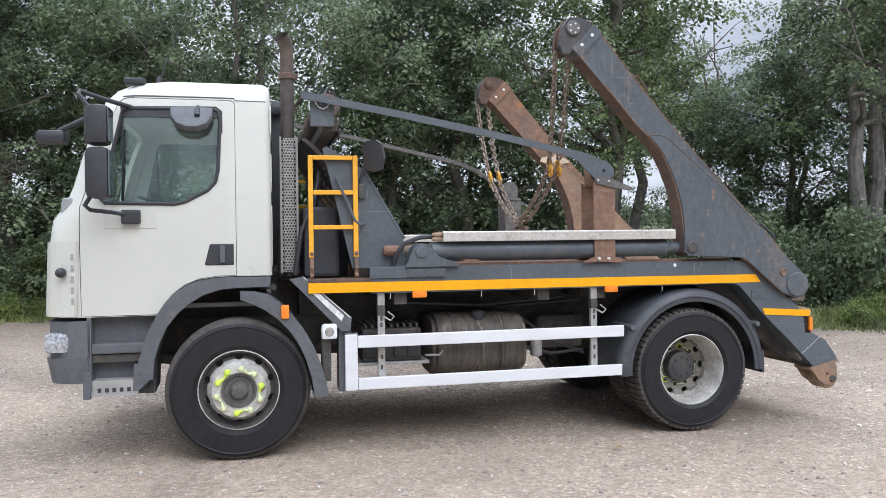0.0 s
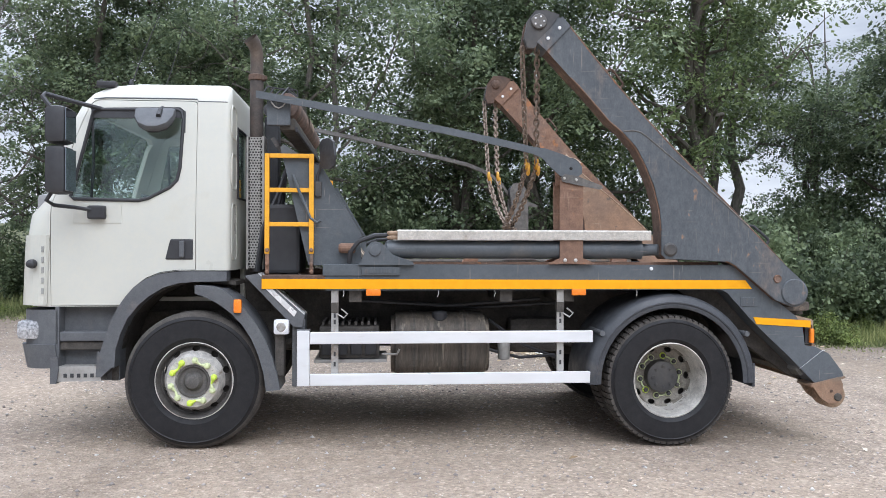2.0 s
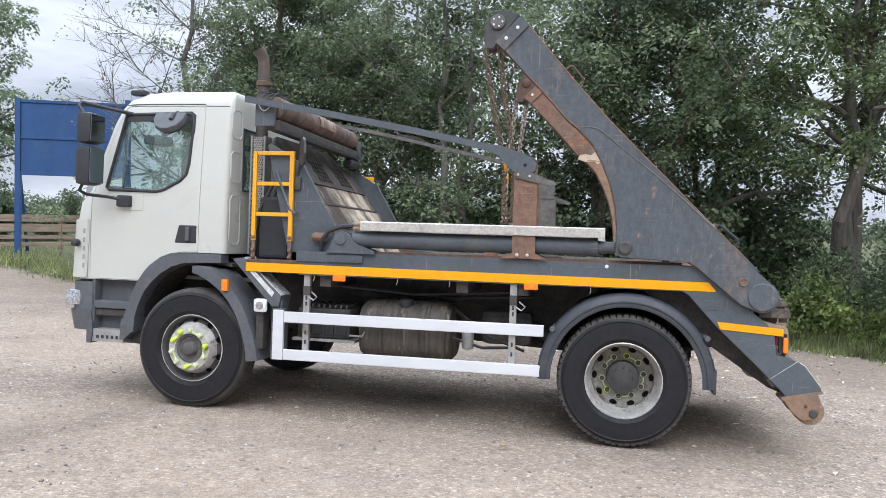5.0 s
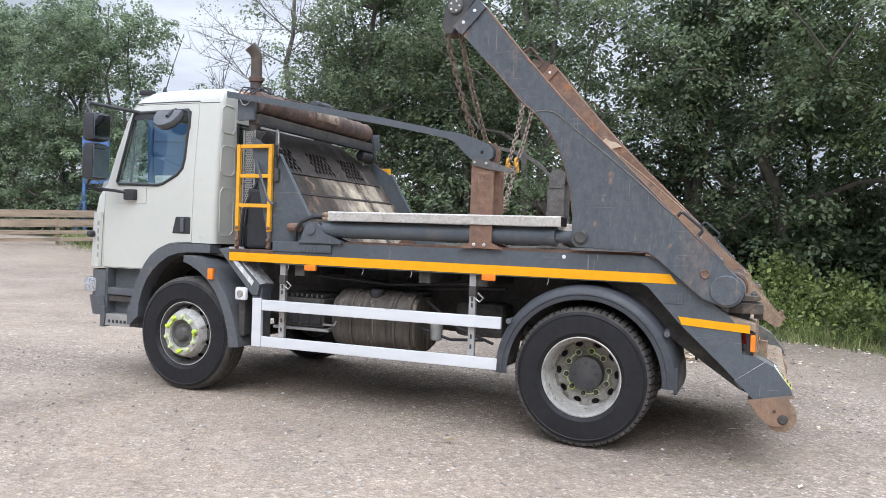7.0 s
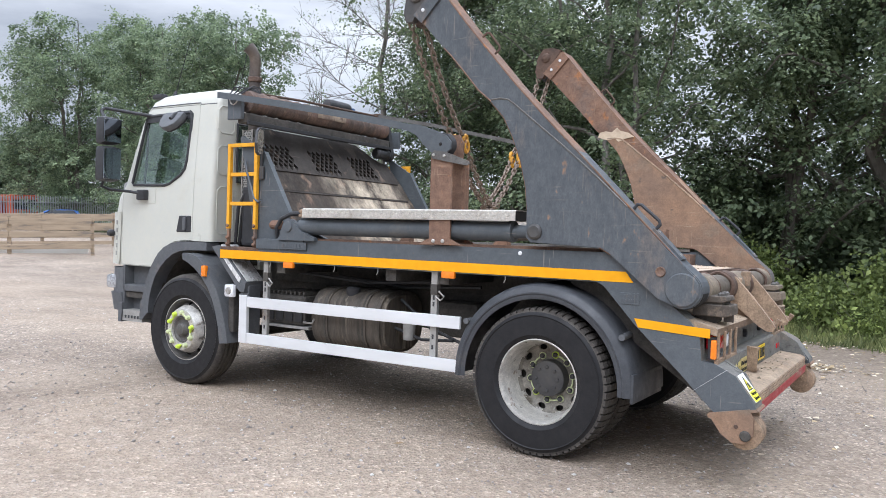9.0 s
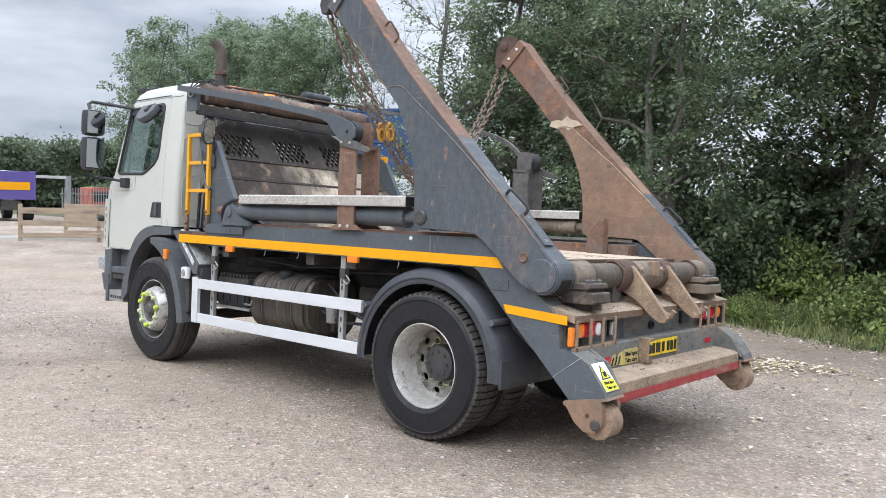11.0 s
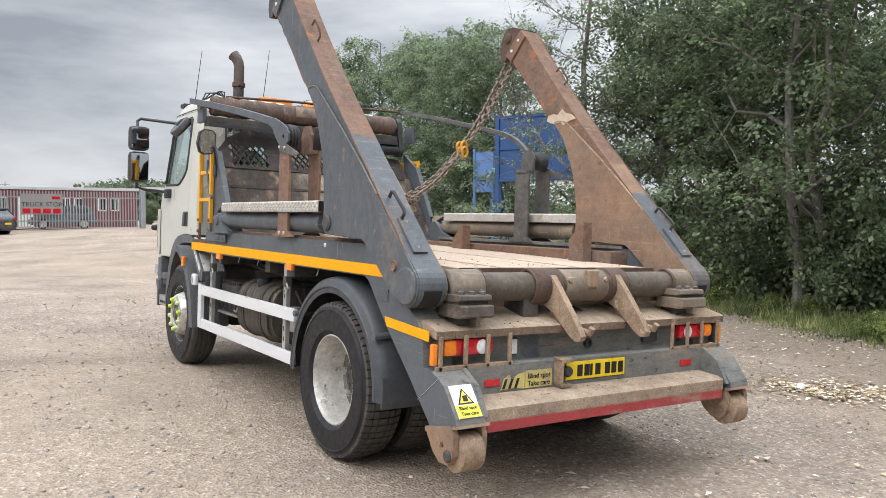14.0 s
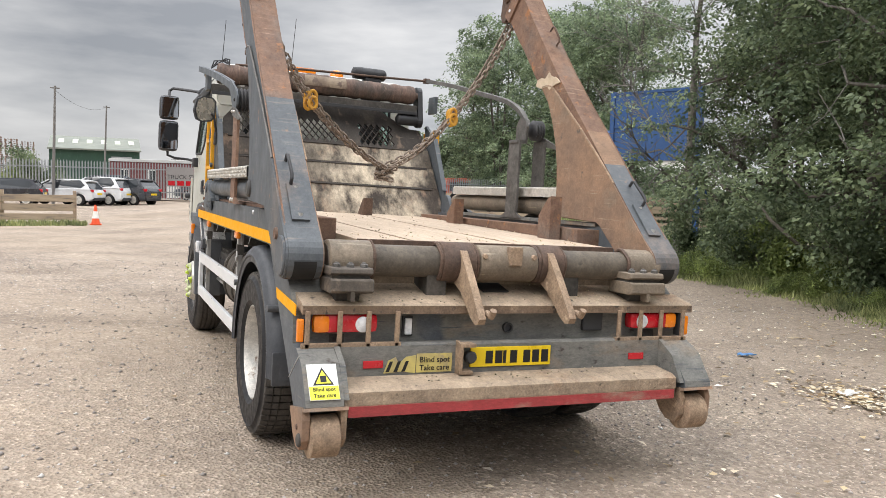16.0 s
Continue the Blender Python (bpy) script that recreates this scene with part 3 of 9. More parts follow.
# ---- shrubs and grass on the verge ----
def make_shrub(seed, radius, height, material, leaf, clumps=60, per=45):
    rng = np.random.default_rng(seed)
    root = new("shrub")
    bm = bmesh.new()
    ends = []
    for k in range(12):
        a = rng.uniform(0, math.tau)
        r = radius * rng.uniform(0.3, 0.95)
        e = (r * math.cos(a), r * math.sin(a), height * rng.uniform(0.35, 1.0))
        join(bm, tube(branch_line((0.1 * math.cos(a), 0.1 * math.sin(a), -0.1), e, rng, 4, 0.12), [0.018, 0.014, 0.01, 0.007, 0.004], 5))
        ends.append(e)
    part("woody_base", bm, M_BARK, root)
    ends = np.array(ends)
    c = ends[rng.integers(0, len(ends), clumps)] * rng.uniform(0.35, 1.05, (clumps, 1)) + rng.normal(0, 0.16, (clumps, 3))
    c[:, 2] = np.maximum(c[:, 2], 0.05)
    leaves(c, per, 0.17, leaf, rng, 0.7, "foliage", material, root)
    return root


SHRUBS = [make_shrub(5, 1.2, 1.7, M_SHRUB, 0.09, 60, 95), make_shrub(6, 1.0, 1.1, M_SHRUB, 0.085, 60, 90), make_shrub(7, 1.4, 2.3, M_LEAF, 0.095, 85, 100)]
rng_s = np.random.default_rng(77)
first_use = set()
for i in range(46):
    x = -12 + 36 * i / 45 + rng_s.uniform(-0.4, 0.4)
    y = edge_y(x) + rng_s.uniform(0.9, 2.6) + (0.8 if x < -6 else 0)
    k = int(rng_s.integers(0, 3))
    m = pose(x, y, ground_z(x, y), 0, 0, rng_s.uniform(0, 360)) @ Matrix.Scale(rng_s.uniform(0.75, 1.15) * (0.35 if x < -7.5 else 1.0), 4)
    ob = SHRUBS[k] if k not in first_use else copy_thing(SHRUBS[k], m)
    first_use.add(k)
    ob.matrix_basis = m
    tagged(ob, "leafy green shrub growing at the foot of the trees", "shrub", "shrubs on the verge")


# low weeds that creep out over the gravel
for i in range(44):
    x = -8 + 30 * i / 43 + rng_s.uniform(-0.4, 0.4)
    y = edge_y(x) + rng_s.uniform(-0.35, 0.8)
    m = pose(x, y, ground_z(x, y), 0, 0, rng_s.uniform(0, 360)) @ Matrix.Scale(rng_s.uniform(0.22, 0.5), 4)
    tagged(copy_thing(SHRUBS[1 if i % 3 else 0], m), "low leafy weed at the edge of the gravel", "weed", "weeds along the verge").matrix_basis = m

# a dark hedge behind the trees
rng_h = np.random.default_rng(78)
for i in range(22):
    x = -6.5 + 31 * i / 21 + rng_h.uniform(-0.4, 0.4)
    y = max(edge_y(x) + 4.6, 12.5) + rng_h.uniform(-0.6, 1.2) + (1.5 if x < -4 else 0)
    m = pose(x, y, ground_z(x, y), 0, 0, rng_h.uniform(0, 360)) @ Matrix.Scale(rng_h.uniform(1.2, 1.7) * (0.6 if 8 < x < 14 else 1.0), 4)
    tagged(copy_thing(SHRUBS[2], m), "dense dark hedge bush behind the trees", "shrub", "hedge behind the trees").matrix_basis = m


def grass_patch():
    rng = np.random.default_rng(8)
    n = 52000
    x = np.where(rng.random(n) < 0.6, rng.uniform(-9, 12, n), rng.uniform(-26, 24, n))
    back = rng.exponential(1.0, n) - 0.45 * np.abs(rng.normal(0, 1, n)) * (np.sin(x * 1.7) + np.sin(x * 0.63 + 1) > 0.2)
    y = np.array([edge_y(v) for v in x]) - 0.25 + back + rng.normal(0, 0.25, n)
    z = np.array([ground_z(a, b) for a, b in zip(x, y)])
    h = rng.uniform(0.06, 0.36, n) * np.clip(0.35 + back, 0.2, 1.3)
    a = rng.uniform(0, math.tau, n)
    w = 0.012 + 0.01 * rng.random(n)
    base = np.stack([x, y, z - 0.01], 1)
    d = np.stack([np.cos(a), np.sin(a), 0 * a], 1)
    tip = base + np.stack([rng.normal(0, 0.35, n) * h, rng.normal(0, 0.35, n) * h, h], 1)
    v = np.stack([base - d * w[:, None], base + d * w[:, None], tip], 1).reshape(-1, 3)
    m = 5200
    x2, y2 = rng.uniform(-23.2, -21.4, m), rng.uniform(-15.5, -2.6, m)
    z2 = np.array([ground_z(a, b) for a, b in zip(x2, y2)])
    h2, a2 = rng.uniform(0.05, 0.24, m), rng.uniform(0, math.tau, m)
    b2 = np.stack([x2, y2, z2 - 0.01], 1)
    d2 = np.stack([np.cos(a2), np.sin(a2), 0 * a2], 1) * 0.03
    t2 = b2 + np.stack([rng.normal(0, 0.3, m) * h2, rng.normal(0, 0.3, m) * h2, h2], 1)
    v = np.concatenate([v, np.stack([b2 - d2, b2 + d2, t2], 1).reshape(-1, 3)])
    n += m
    g = raw("grass", v, np.arange(n * 3).reshape(n, 3), M_GRASS)
    tagged(g, "rough green and straw-coloured grass along the verge", "grass", kind="stuff")


grass_patch()


def pebbles():
    rng = np.random.default_rng(12)
    n = 46000
    x, y = rng.uniform(-8, 14, n), rng.uniform(-9, 9, n)
    s = np.minimum(rng.exponential(0.004, n) + 0.004, 0.022)
    z = np.array([ground_z(a, b) for a, b in zip(x, y)])
    c = np.stack([x, y, z + s * 0.2], 1)
    dirs = np.array([(1, 0, 0), (-1, 0, 0), (0, 1, 0), (0, -1, 0), (0, 0, 0.7), (0, 0, -0.7)], float)
    r = rng.uniform(0.6, 1.3, (n, 6, 1))
    v = (c[:, None, :] + dirs[None] * r * s[:, None, None]).reshape(-1, 3)
    tri = np.array([(0, 2, 4), (2, 1, 4), (1, 3, 4), (3, 0, 4), (2, 0, 5), (1, 2, 5), (3, 1, 5), (0, 3, 5)])
    f = (np.arange(n)[:, None, None] * 6 + tri[None]).reshape(-1, 3)
    m = bpy.data.materials.new("loose_stones")
    m.use_nodes = True
    nn, ll = m.node_tree.nodes, m.node_tree.links
    g = nn.new("ShaderNodeNewGeometry")
    rr = nn.new("ShaderNodeValToRGB")
    for pos, col in ((0.3, (0.25, 0.22, 0.2)), (0.8, (0.40, 0.36, 0.33)), (0.93, (0.52, 0.49, 0.46))):
        e = rr.color_ramp.elements.new(pos)
        e.color = (*col, 1)
    rr.color_ramp.elements[0].color, rr.color_ramp.elements[-1].color = (0.22, 0.2, 0.185, 1), (0.62, 0.6, 0.57, 1)
    ll.new(g.outputs["Random Per Island"], rr.inputs["Fac"])
    ll.new(rr.outputs[0], nn["Principled BSDF"].inputs["Base Color"])
    nn["Principled BSDF"].inputs["Roughness"].default_value = 0.9
    tagged(raw("loose_gravel", v, f, m), "loose pale and grey stones scattered on the yard", "gravel", kind="stuff")


pebbles()


# ---- the skip loader lorry, in its own level frame: x to its rear, y to its right side, z up ----
M_WHITE = mat("cab_white_paint", (0.575, 0.58, 0.53), (0.545, 0.55, 0.50), 1.2, 0.38, spec=0.5, coat=0.25, stain=(0.50, 0.485, 0.42), stain_scale=2.2, stain_at=0.63, stain_soft=0.25, grime=(0.5, 0.47, 0.4), grime_scale=40, grime_at=0.76, mottle=0.025, mottle_scale=9)
M_GREY = mat("grey_chassis_paint", (0.10, 0.113, 0.128), (0.078, 0.09, 0.102), 2.0, 0.5, bump=0.06, bump_scale=40, stain=(0.16, 0.15, 0.14), stain_scale=2.6, stain_at=0.60, stain_soft=0.25, grime=(0.2, 0.12, 0.08), grime_scale=14, grime_at=0.72, scratch=(0.2, 0.19, 0.18), scratch_at=0.68, mottle=0.13, mottle_scale=20)
M_ARM = mat("grey_arm_paint_scuffed", (0.10, 0.112, 0.126), (0.078, 0.088, 0.10), 1.6, 0.5, bump=0.06, bump_scale=40, stain=(0.20, 0.15, 0.12), stain_scale=2.0, stain_at=0.56, stain_soft=0.22, grime=(0.24, 0.15, 0.1), grime_scale=8, grime_at=0.67, stretch=(1.3, 1.0, 0.7), scratch=(0.155, 0.145, 0.14), scratch_at=0.64, mottle=0.2, mottle_scale=16)
M_RUST = mat("rusty_worn_steel", (0.23, 0.138, 0.095), (0.17, 0.105, 0.077), 3.0, 0.82, bump=0.15, bump_scale=70, stain=(0.155, 0.14, 0.13), stain_scale=1.6, stain_at=0.55, stain_soft=0.2, grime=(0.33, 0.155, 0.075), grime_scale=11, grime_at=0.62, scratch=(0.29, 0.195, 0.14), scratch_at=0.65, mottle=0.25, mottle_scale=18)
M_RUSTDK = mat("dark_rusty_steel", (0.13, 0.082, 0.06), (0.09, 0.062, 0.05), 5.0, 0.8, bump=0.2, bump_scale=60, stain=(0.2, 0.13, 0.09), stain_scale=3, stain_at=0.58, mottle=0.3, mottle_scale=22)
M_DIRTST = mat("dusty_worn_steel", (0.36, 0.262, 0.182), (0.26, 0.185, 0.13), 4.0, 0.85, bump=0.2, bump_scale=60, stain=(0.19, 0.165, 0.14), stain_scale=2.5, stain_at=0.58, stain_soft=0.2, grime=(0.45, 0.34, 0.24), grime_scale=18, grime_at=0.62, mottle=0.33, mottle_scale=20)
M_DECK = mat("dusty_deck_plate", (0.53, 0.43, 0.335), (0.44, 0.355, 0.275), 3.0, 0.92, bump=0.3, bump_scale=45, stain=(0.36, 0.28, 0.21), stain_scale=1.8, stain_at=0.57, stain_soft=0.2, grime=(0.22, 0.17, 0.13), grime_scale=22, grime_at=0.70, stretch=(0.35, 1.6, 1), mottle=0.13, mottle_scale=16)
M_BULK = mat("grimy_headboard_steel", (0.066, 0.058, 0.052), (0.046, 0.041, 0.038), 2.2, 0.82, bump=0.12, bump_scale=50, spec=0.2, stain=(0.145, 0.12, 0.098), stain_scale=1.5, stain_at=0.60, stain_soft=0.22, grime=(0.15, 0.115, 0.09), grime_scale=7, grime_at=0.62, stretch=(0.9, 1.2, 0.9), scratch=(0.2, 0.175, 0.145), scratch_at=0.72, mottle=0.22, mottle_scale=9)
M_GRIMY = mat("dirt_caked_grey_steel", (0.20, 0.197, 0.184), (0.15, 0.152, 0.146), 3.0, 0.85, bump=0.2, bump_scale=60, stain=(0.31, 0.23, 0.16), stain_scale=2.2, stain_at=0.55, stain_soft=0.2, grime=(0.075, 0.065, 0.06), grime_scale=12, grime_at=0.64, stretch=(1, 0.7, 1.6), scratch=(0.09, 0.10, 0.115), scratch_at=0.63, mottle=0.24, mottle_scale=15)
M_SHELF = mat("dirt_crusted_plate", (0.41, 0.325, 0.24), (0.30, 0.235, 0.175), 4.0, 0.9, bump=0.35, bump_scale=45, stain=(0.27, 0.175, 0.115), stain_scale=2.2, stain_at=0.59, stain_soft=0.15, grime=(0.085, 0.072, 0.06), grime_scale=16, grime_at=0.67, mottle=0.26, mottle_scale=18)
M_MUDG = mat("charcoal_mudguard_plastic", (0.062, 0.067, 0.077), (0.05, 0.054, 0.062), 4, 0.5, bump=0.08, bump_scale=90, stain=(0.12, 0.11, 0.10), stain_scale=3, stain_at=0.62, stain_soft=0.25, mottle=0.16, mottle_scale=22)
M_CHEEK = mat("grimy_rust_plate", (0.30, 0.19, 0.125), (0.215, 0.145, 0.105), 2.2, 0.85, bump=0.15, bump_scale=60, stain=(0.215, 0.205, 0.175), stain_scale=1.3, stain_at=0.51, stain_soft=0.2, grime=(0.11, 0.09, 0.075), grime_scale=9, grime_at=0.66, scratch=(0.33, 0.26, 0.19), scratch_at=0.65, mottle=0.2, mottle_scale=18)
M_CLAMP = mat("greasy_black_steel", (0.11, 0.093, 0.078), (0.075, 0.064, 0.055), 6, 0.6, bump=0.1, stain=(0.22, 0.175, 0.135), stain_scale=6, stain_at=0.58, mottle=0.25, mottle_scale=22)
M_TUBE = mat("oily_dust_coated_steel", (0.245, 0.198, 0.15), (0.155, 0.128, 0.10), 4.0, 0.7, bump=0.15, bump_scale=55, stain=(0.30, 0.245, 0.185), stain_scale=2.4, stain_at=0.56, stain_soft=0.15, grime=(0.06, 0.052, 0.046), grime_scale=10, grime_at=0.67, scratch=(0.34, 0.29, 0.22), scratch_at=0.66, mottle=0.28, mottle_scale=16)
M_TUBEDK = mat("oily_dark_tube", (0.145, 0.122, 0.097), (0.095, 0.082, 0.068), 4.0, 0.72, bump=0.12, bump_scale=55, stain=(0.22, 0.185, 0.145), stain_scale=2.0, stain_at=0.58, stain_soft=0.2, grime=(0.045, 0.041, 0.038), grime_scale=7, grime_at=0.62, scratch=(0.25, 0.22, 0.18), scratch_at=0.67, mottle=0.25, mottle_scale=14)
M_EDGE = mat("rusty_dusty_edge", (0.22, 0.155, 0.105), (0.14, 0.10, 0.075), 5, 0.85, bump=0.3, bump_scale=40, stain=(0.34, 0.255, 0.18), stain_scale=5, stain_at=0.55, stain_soft=0.12, grime=(0.06, 0.05, 0.045), grime_scale=14, grime_at=0.6, mottle=0.3, mottle_scale=20)
M_RIMDISC = mat("dirty_wheel_disc", (0.30, 0.285, 0.255), (0.19, 0.175, 0.15), 9, 0.65, 0.15, bump=0.1, bump_scale=60, stain=(0.10, 0.085, 0.065), stain_scale=7, stain_at=0.55, stain_soft=0.12, mottle=0.3, mottle_scale=22)
M_BULKLOW = mat("scraped_cream_boards", (0.085, 0.069, 0.058), (0.056, 0.048, 0.041), 2.5, 0.82, bump=0.15, bump_scale=30, spec=0.2, stain=(0.50, 0.43, 0.335), stain_scale=2.2, stain_at=0.41, stain_soft=0.16, grime=(0.19, 0.135, 0.1), grime_scale=4, grime_at=0.57, stretch=(1.0, 1.5, 0.9), mottle=0.3, mottle_scale=9, zone=(0.42, 0.28, 0.85))
M_PLASTIC = mat("grey_bumper_plastic", (0.115, 0.122, 0.132), (0.095, 0.10, 0.11), 3.0, 0.62, bump=0.1, bump_scale=140, stain=(0.20, 0.18, 0.165), stain_scale=3, stain_at=0.6, stain_soft=0.25, mottle=0.14, mottle_scale=22)
M_BLACK = mat("black_plastic", (0.042, 0.043, 0.046), (0.033, 0.033, 0.036), 6, 0.55, bump=0.08, bump_scale=150)
M_UNDER = mat("dirty_underbody", (0.085, 0.078, 0.07), (0.058, 0.054, 0.05), 5, 0.85, bump=0.2, bump_scale=40, stain=(0.13, 0.11, 0.09), stain_scale=4, stain_at=0.6, stain_soft=0.2, mottle=0.3, mottle_scale=12)
M_RUBBER = mat("tyre_rubber", (0.024, 0.024, 0.026), (0.018, 0.018, 0.02), 8, 0.52, bump=0.08, bump_scale=90, stain=(0.05, 0.046, 0.042), stain_scale=5, stain_at=0.66, stain_soft=0.25, spec=0.22, mottle=0.15, mottle_scale=25)
M_TREAD = mat("dusty_tyre_tread", (0.085, 0.078, 0.07), (0.055, 0.05, 0.047), 8, 0.9, bump=0.2, bump_scale=60, mottle=0.25, mottle_scale=30)
M_RIM = mat("worn_silver_wheel", (0.66, 0.65, 0.62), (0.47, 0.455, 0.43), 7, 0.4, 0.35, bump=0.08, bump_scale=60, stain=(0.2, 0.14, 0.1), stain_scale=9, stain_at=0.61, stain_soft=0.08, mottle=0.22, mottle_scale=22)
M_HUB = mat("dark_hub_steel", (0.06, 0.06, 0.062), (0.09, 0.085, 0.08), 8, 0.6, 0.3, bump=0.15)
M_HUBGREY = mat("grey_hub_steel", (0.16, 0.155, 0.15), (0.11, 0.105, 0.10), 8, 0.6, 0.3, bump=0.15, mottle=0.25, mottle_scale=22)
M_LIME = mat("fluorescent_yellow_plastic", (0.62, 0.80, 0.08), (0.55, 0.72, 0.08), 10, 0.45)
M_CREAMCAP = mat("faded_yellow_plastic", (0.60, 0.66, 0.36), (0.50, 0.54, 0.32), 10, 0.5)
M_YELLOW = mat("yellow_ladder_paint", (0.80, 0.40, 0.025), (0.74, 0.36, 0.02), 5, 0.5, stain=(0.24, 0.13, 0.06), stain_scale=7, stain_at=0.66, stain_soft=0.06, mottle=0.1, mottle_scale=25)
M_TAPE = mat("amber_reflective_tape", (0.84, 0.385, 0.008), (0.78, 0.35, 0.006), 12, 0.55, stain=(0.6, 0.3, 0.04), stain_scale=6, stain_at=0.66, spec=0.15)
M_ALU = mat("aluminium_rail", (0.78, 0.79, 0.80), (0.72, 0.73, 0.74), 5, 0.42, 0.35, bump=0.03, stain=(0.55, 0.53, 0.5), stain_scale=5, stain_at=0.64, stain_soft=0.2, stretch=(0.4, 1, 1.5))
M_GALV = mat("galvanised_steel", (0.42, 0.41, 0.39), (0.32, 0.31, 0.29), 14, 0.55, 0.4, bump=0.05, stain=(0.22, 0.17, 0.13), stain_scale=6, stain_at=0.6)
M_BRIGHT = mat("bright_metal_sheet", (0.80, 0.80, 0.79), (0.62, 0.62, 0.61), 6, 0.3, 0.35)
M_TREADPL = mat("chequer_plate", (0.62, 0.60, 0.56), (0.52, 0.50, 0.46), 9, 0.5, 0.3, stain=(0.33, 0.28, 0.23), stain_scale=6, stain_at=0.58, stain_soft=0.2, mottle=0.2, mottle_scale=40)
M_CHAIN = mat("rusty_chain", (0.30, 0.245, 0.20), (0.19, 0.145, 0.115), 20, 0.6, 0.3, bump=0.2, bump_scale=120, mottle=0.3, mottle_scale=60)
M_HOOK = mat("yellow_painted_hook", (0.62, 0.32, 0.03), (0.5, 0.25, 0.04), 14, 0.6, stain=(0.2, 0.11, 0.06), stain_scale=20, stain_at=0.58)
M_TARP = mat("worn_brown_tarpaulin", (0.17, 0.115, 0.095), (0.09, 0.075, 0.068), 3.5, 0.9, bump=0.5, bump_scale=18, stain=(0.34, 0.25, 0.19), stain_scale=4, stain_at=0.60, stain_soft=0.12, stretch=(1, 2.2, 1), mottle=0.25, mottle_scale=18)
M_TANK = mat("grimy_fuel_tank", (0.125, 0.106, 0.086), (0.06, 0.053, 0.046), 4, 0.7, 0.1, bump=0.1, stain=(0.31, 0.27, 0.215), stain_scale=3, stain_at=0.565, stain_soft=0.14, stretch=(4.5, 2.0, 0.35), mottle=0.25, mottle_scale=14)
M_EXH = mat("exhaust_pipe_heat_tinted", (0.15, 0.115, 0.09), (0.10, 0.088, 0.08), 5, 0.5, 0.4, bump=0.06, stain=(0.10, 0.085, 0.078), stain_scale=6, stain_at=0.56, stain_soft=0.1, mottle=0.2, mottle_scale=20)
M_EXHDK = mat("exhaust_pipe_dark", (0.085, 0.078, 0.075), (0.115, 0.092, 0.08), 5, 0.6, 0.4, bump=0.06, mottle=0.2, mottle_scale=20)
# soot in the exhaust; elsewhere it paints the dark of holes and gaps
M_SOOTSHADE = mat("soot_and_gap_shade", (0.022, 0.021, 0.02), None, 5, 0.95)
M_AMBER = mat("amber_lens", (0.85, 0.24, 0.015), (0.78, 0.2, 0.01), 20, 0.2, coat=0.5)
M_RED = mat("red_lens", (0.55, 0.014, 0.025), (0.45, 0.012, 0.02), 20, 0.2, coat=0.5)
M_HEADLAMP = mat("headlamp_lens", (0.22, 0.225, 0.235), (0.62, 0.63, 0.65), 45, 0.12, 0.3, coat=0.6)
M_CLEAR = mat("clear_lens", (0.80, 0.81, 0.82), (0.6, 0.61, 0.63), 30, 0.15, coat=0.5)
M_REDTAPE = mat("worn_red_tape", (0.40, 0.055, 0.06), (0.31, 0.05, 0.052), 5, 0.6, stain=(0.33, 0.225, 0.175), stain_scale=4, stain_at=0.53, stain_soft=0.2, stretch=(1, 1, 2.5), mottle=0.2, mottle_scale=30)
M_PLATE = mat("yellow_plate_sheet", (0.85, 0.60, 0.02), None, 5, 0.35)
M_STICKW = mat("white_sticker", (0.82, 0.82, 0.78), None, 5, 0.4)
M_STICKY = mat("yellow_sticker", (0.82, 0.78, 0.06), None, 5, 0.4)
M_PALELBL = mat("faded_label", (0.33, 0.265, 0.195), (0.2, 0.15, 0.115), 9, 0.85, stain=(0.15, 0.11, 0.09), stain_scale=12, stain_at=0.52, stain_soft=0.08)
M_STICKD = mat("dirty_yellow_sticker", (0.60, 0.50, 0.16), (0.42, 0.34, 0.15), 9, 0.5, stain=(0.3, 0.25, 0.2), stain_scale=8, stain_at=0.58)
M_INK = mat("black_ink", (0.015, 0.015, 0.015), None, 5, 0.5)
M_CREAM = mat("cream_scraped_paint", (0.56, 0.46, 0.34), (0.42, 0.33, 0.24), 18, 0.8)
M_SEAT = mat("seat_fabric", (0.46, 0.49, 0.50), (0.38, 0.41, 0.42), 10, 0.9)
M_DASH = mat("dashboard_plastic", (0.31, 0.315, 0.315), (0.26, 0.262, 0.265), 10, 0.7)
M_TRIM = mat("cab_lining", (0.35, 0.35, 0.33), None, 10, 0.9)
M_GLASS = glass_mat("window_glass", (0.88, 0.94, 0.92))
M_MIRROR = mat("mirror_glass", (0.42, 0.44, 0.47), (0.4, 0.42, 0.45), 5, 0.03, 1.0, rough_var=0.0)

truck = new("skip_loader_truck")
truck.matrix_basis = LEVEL
tagged(truck, "white and grey skip loader lorry with rusty lifting arms", "truck")


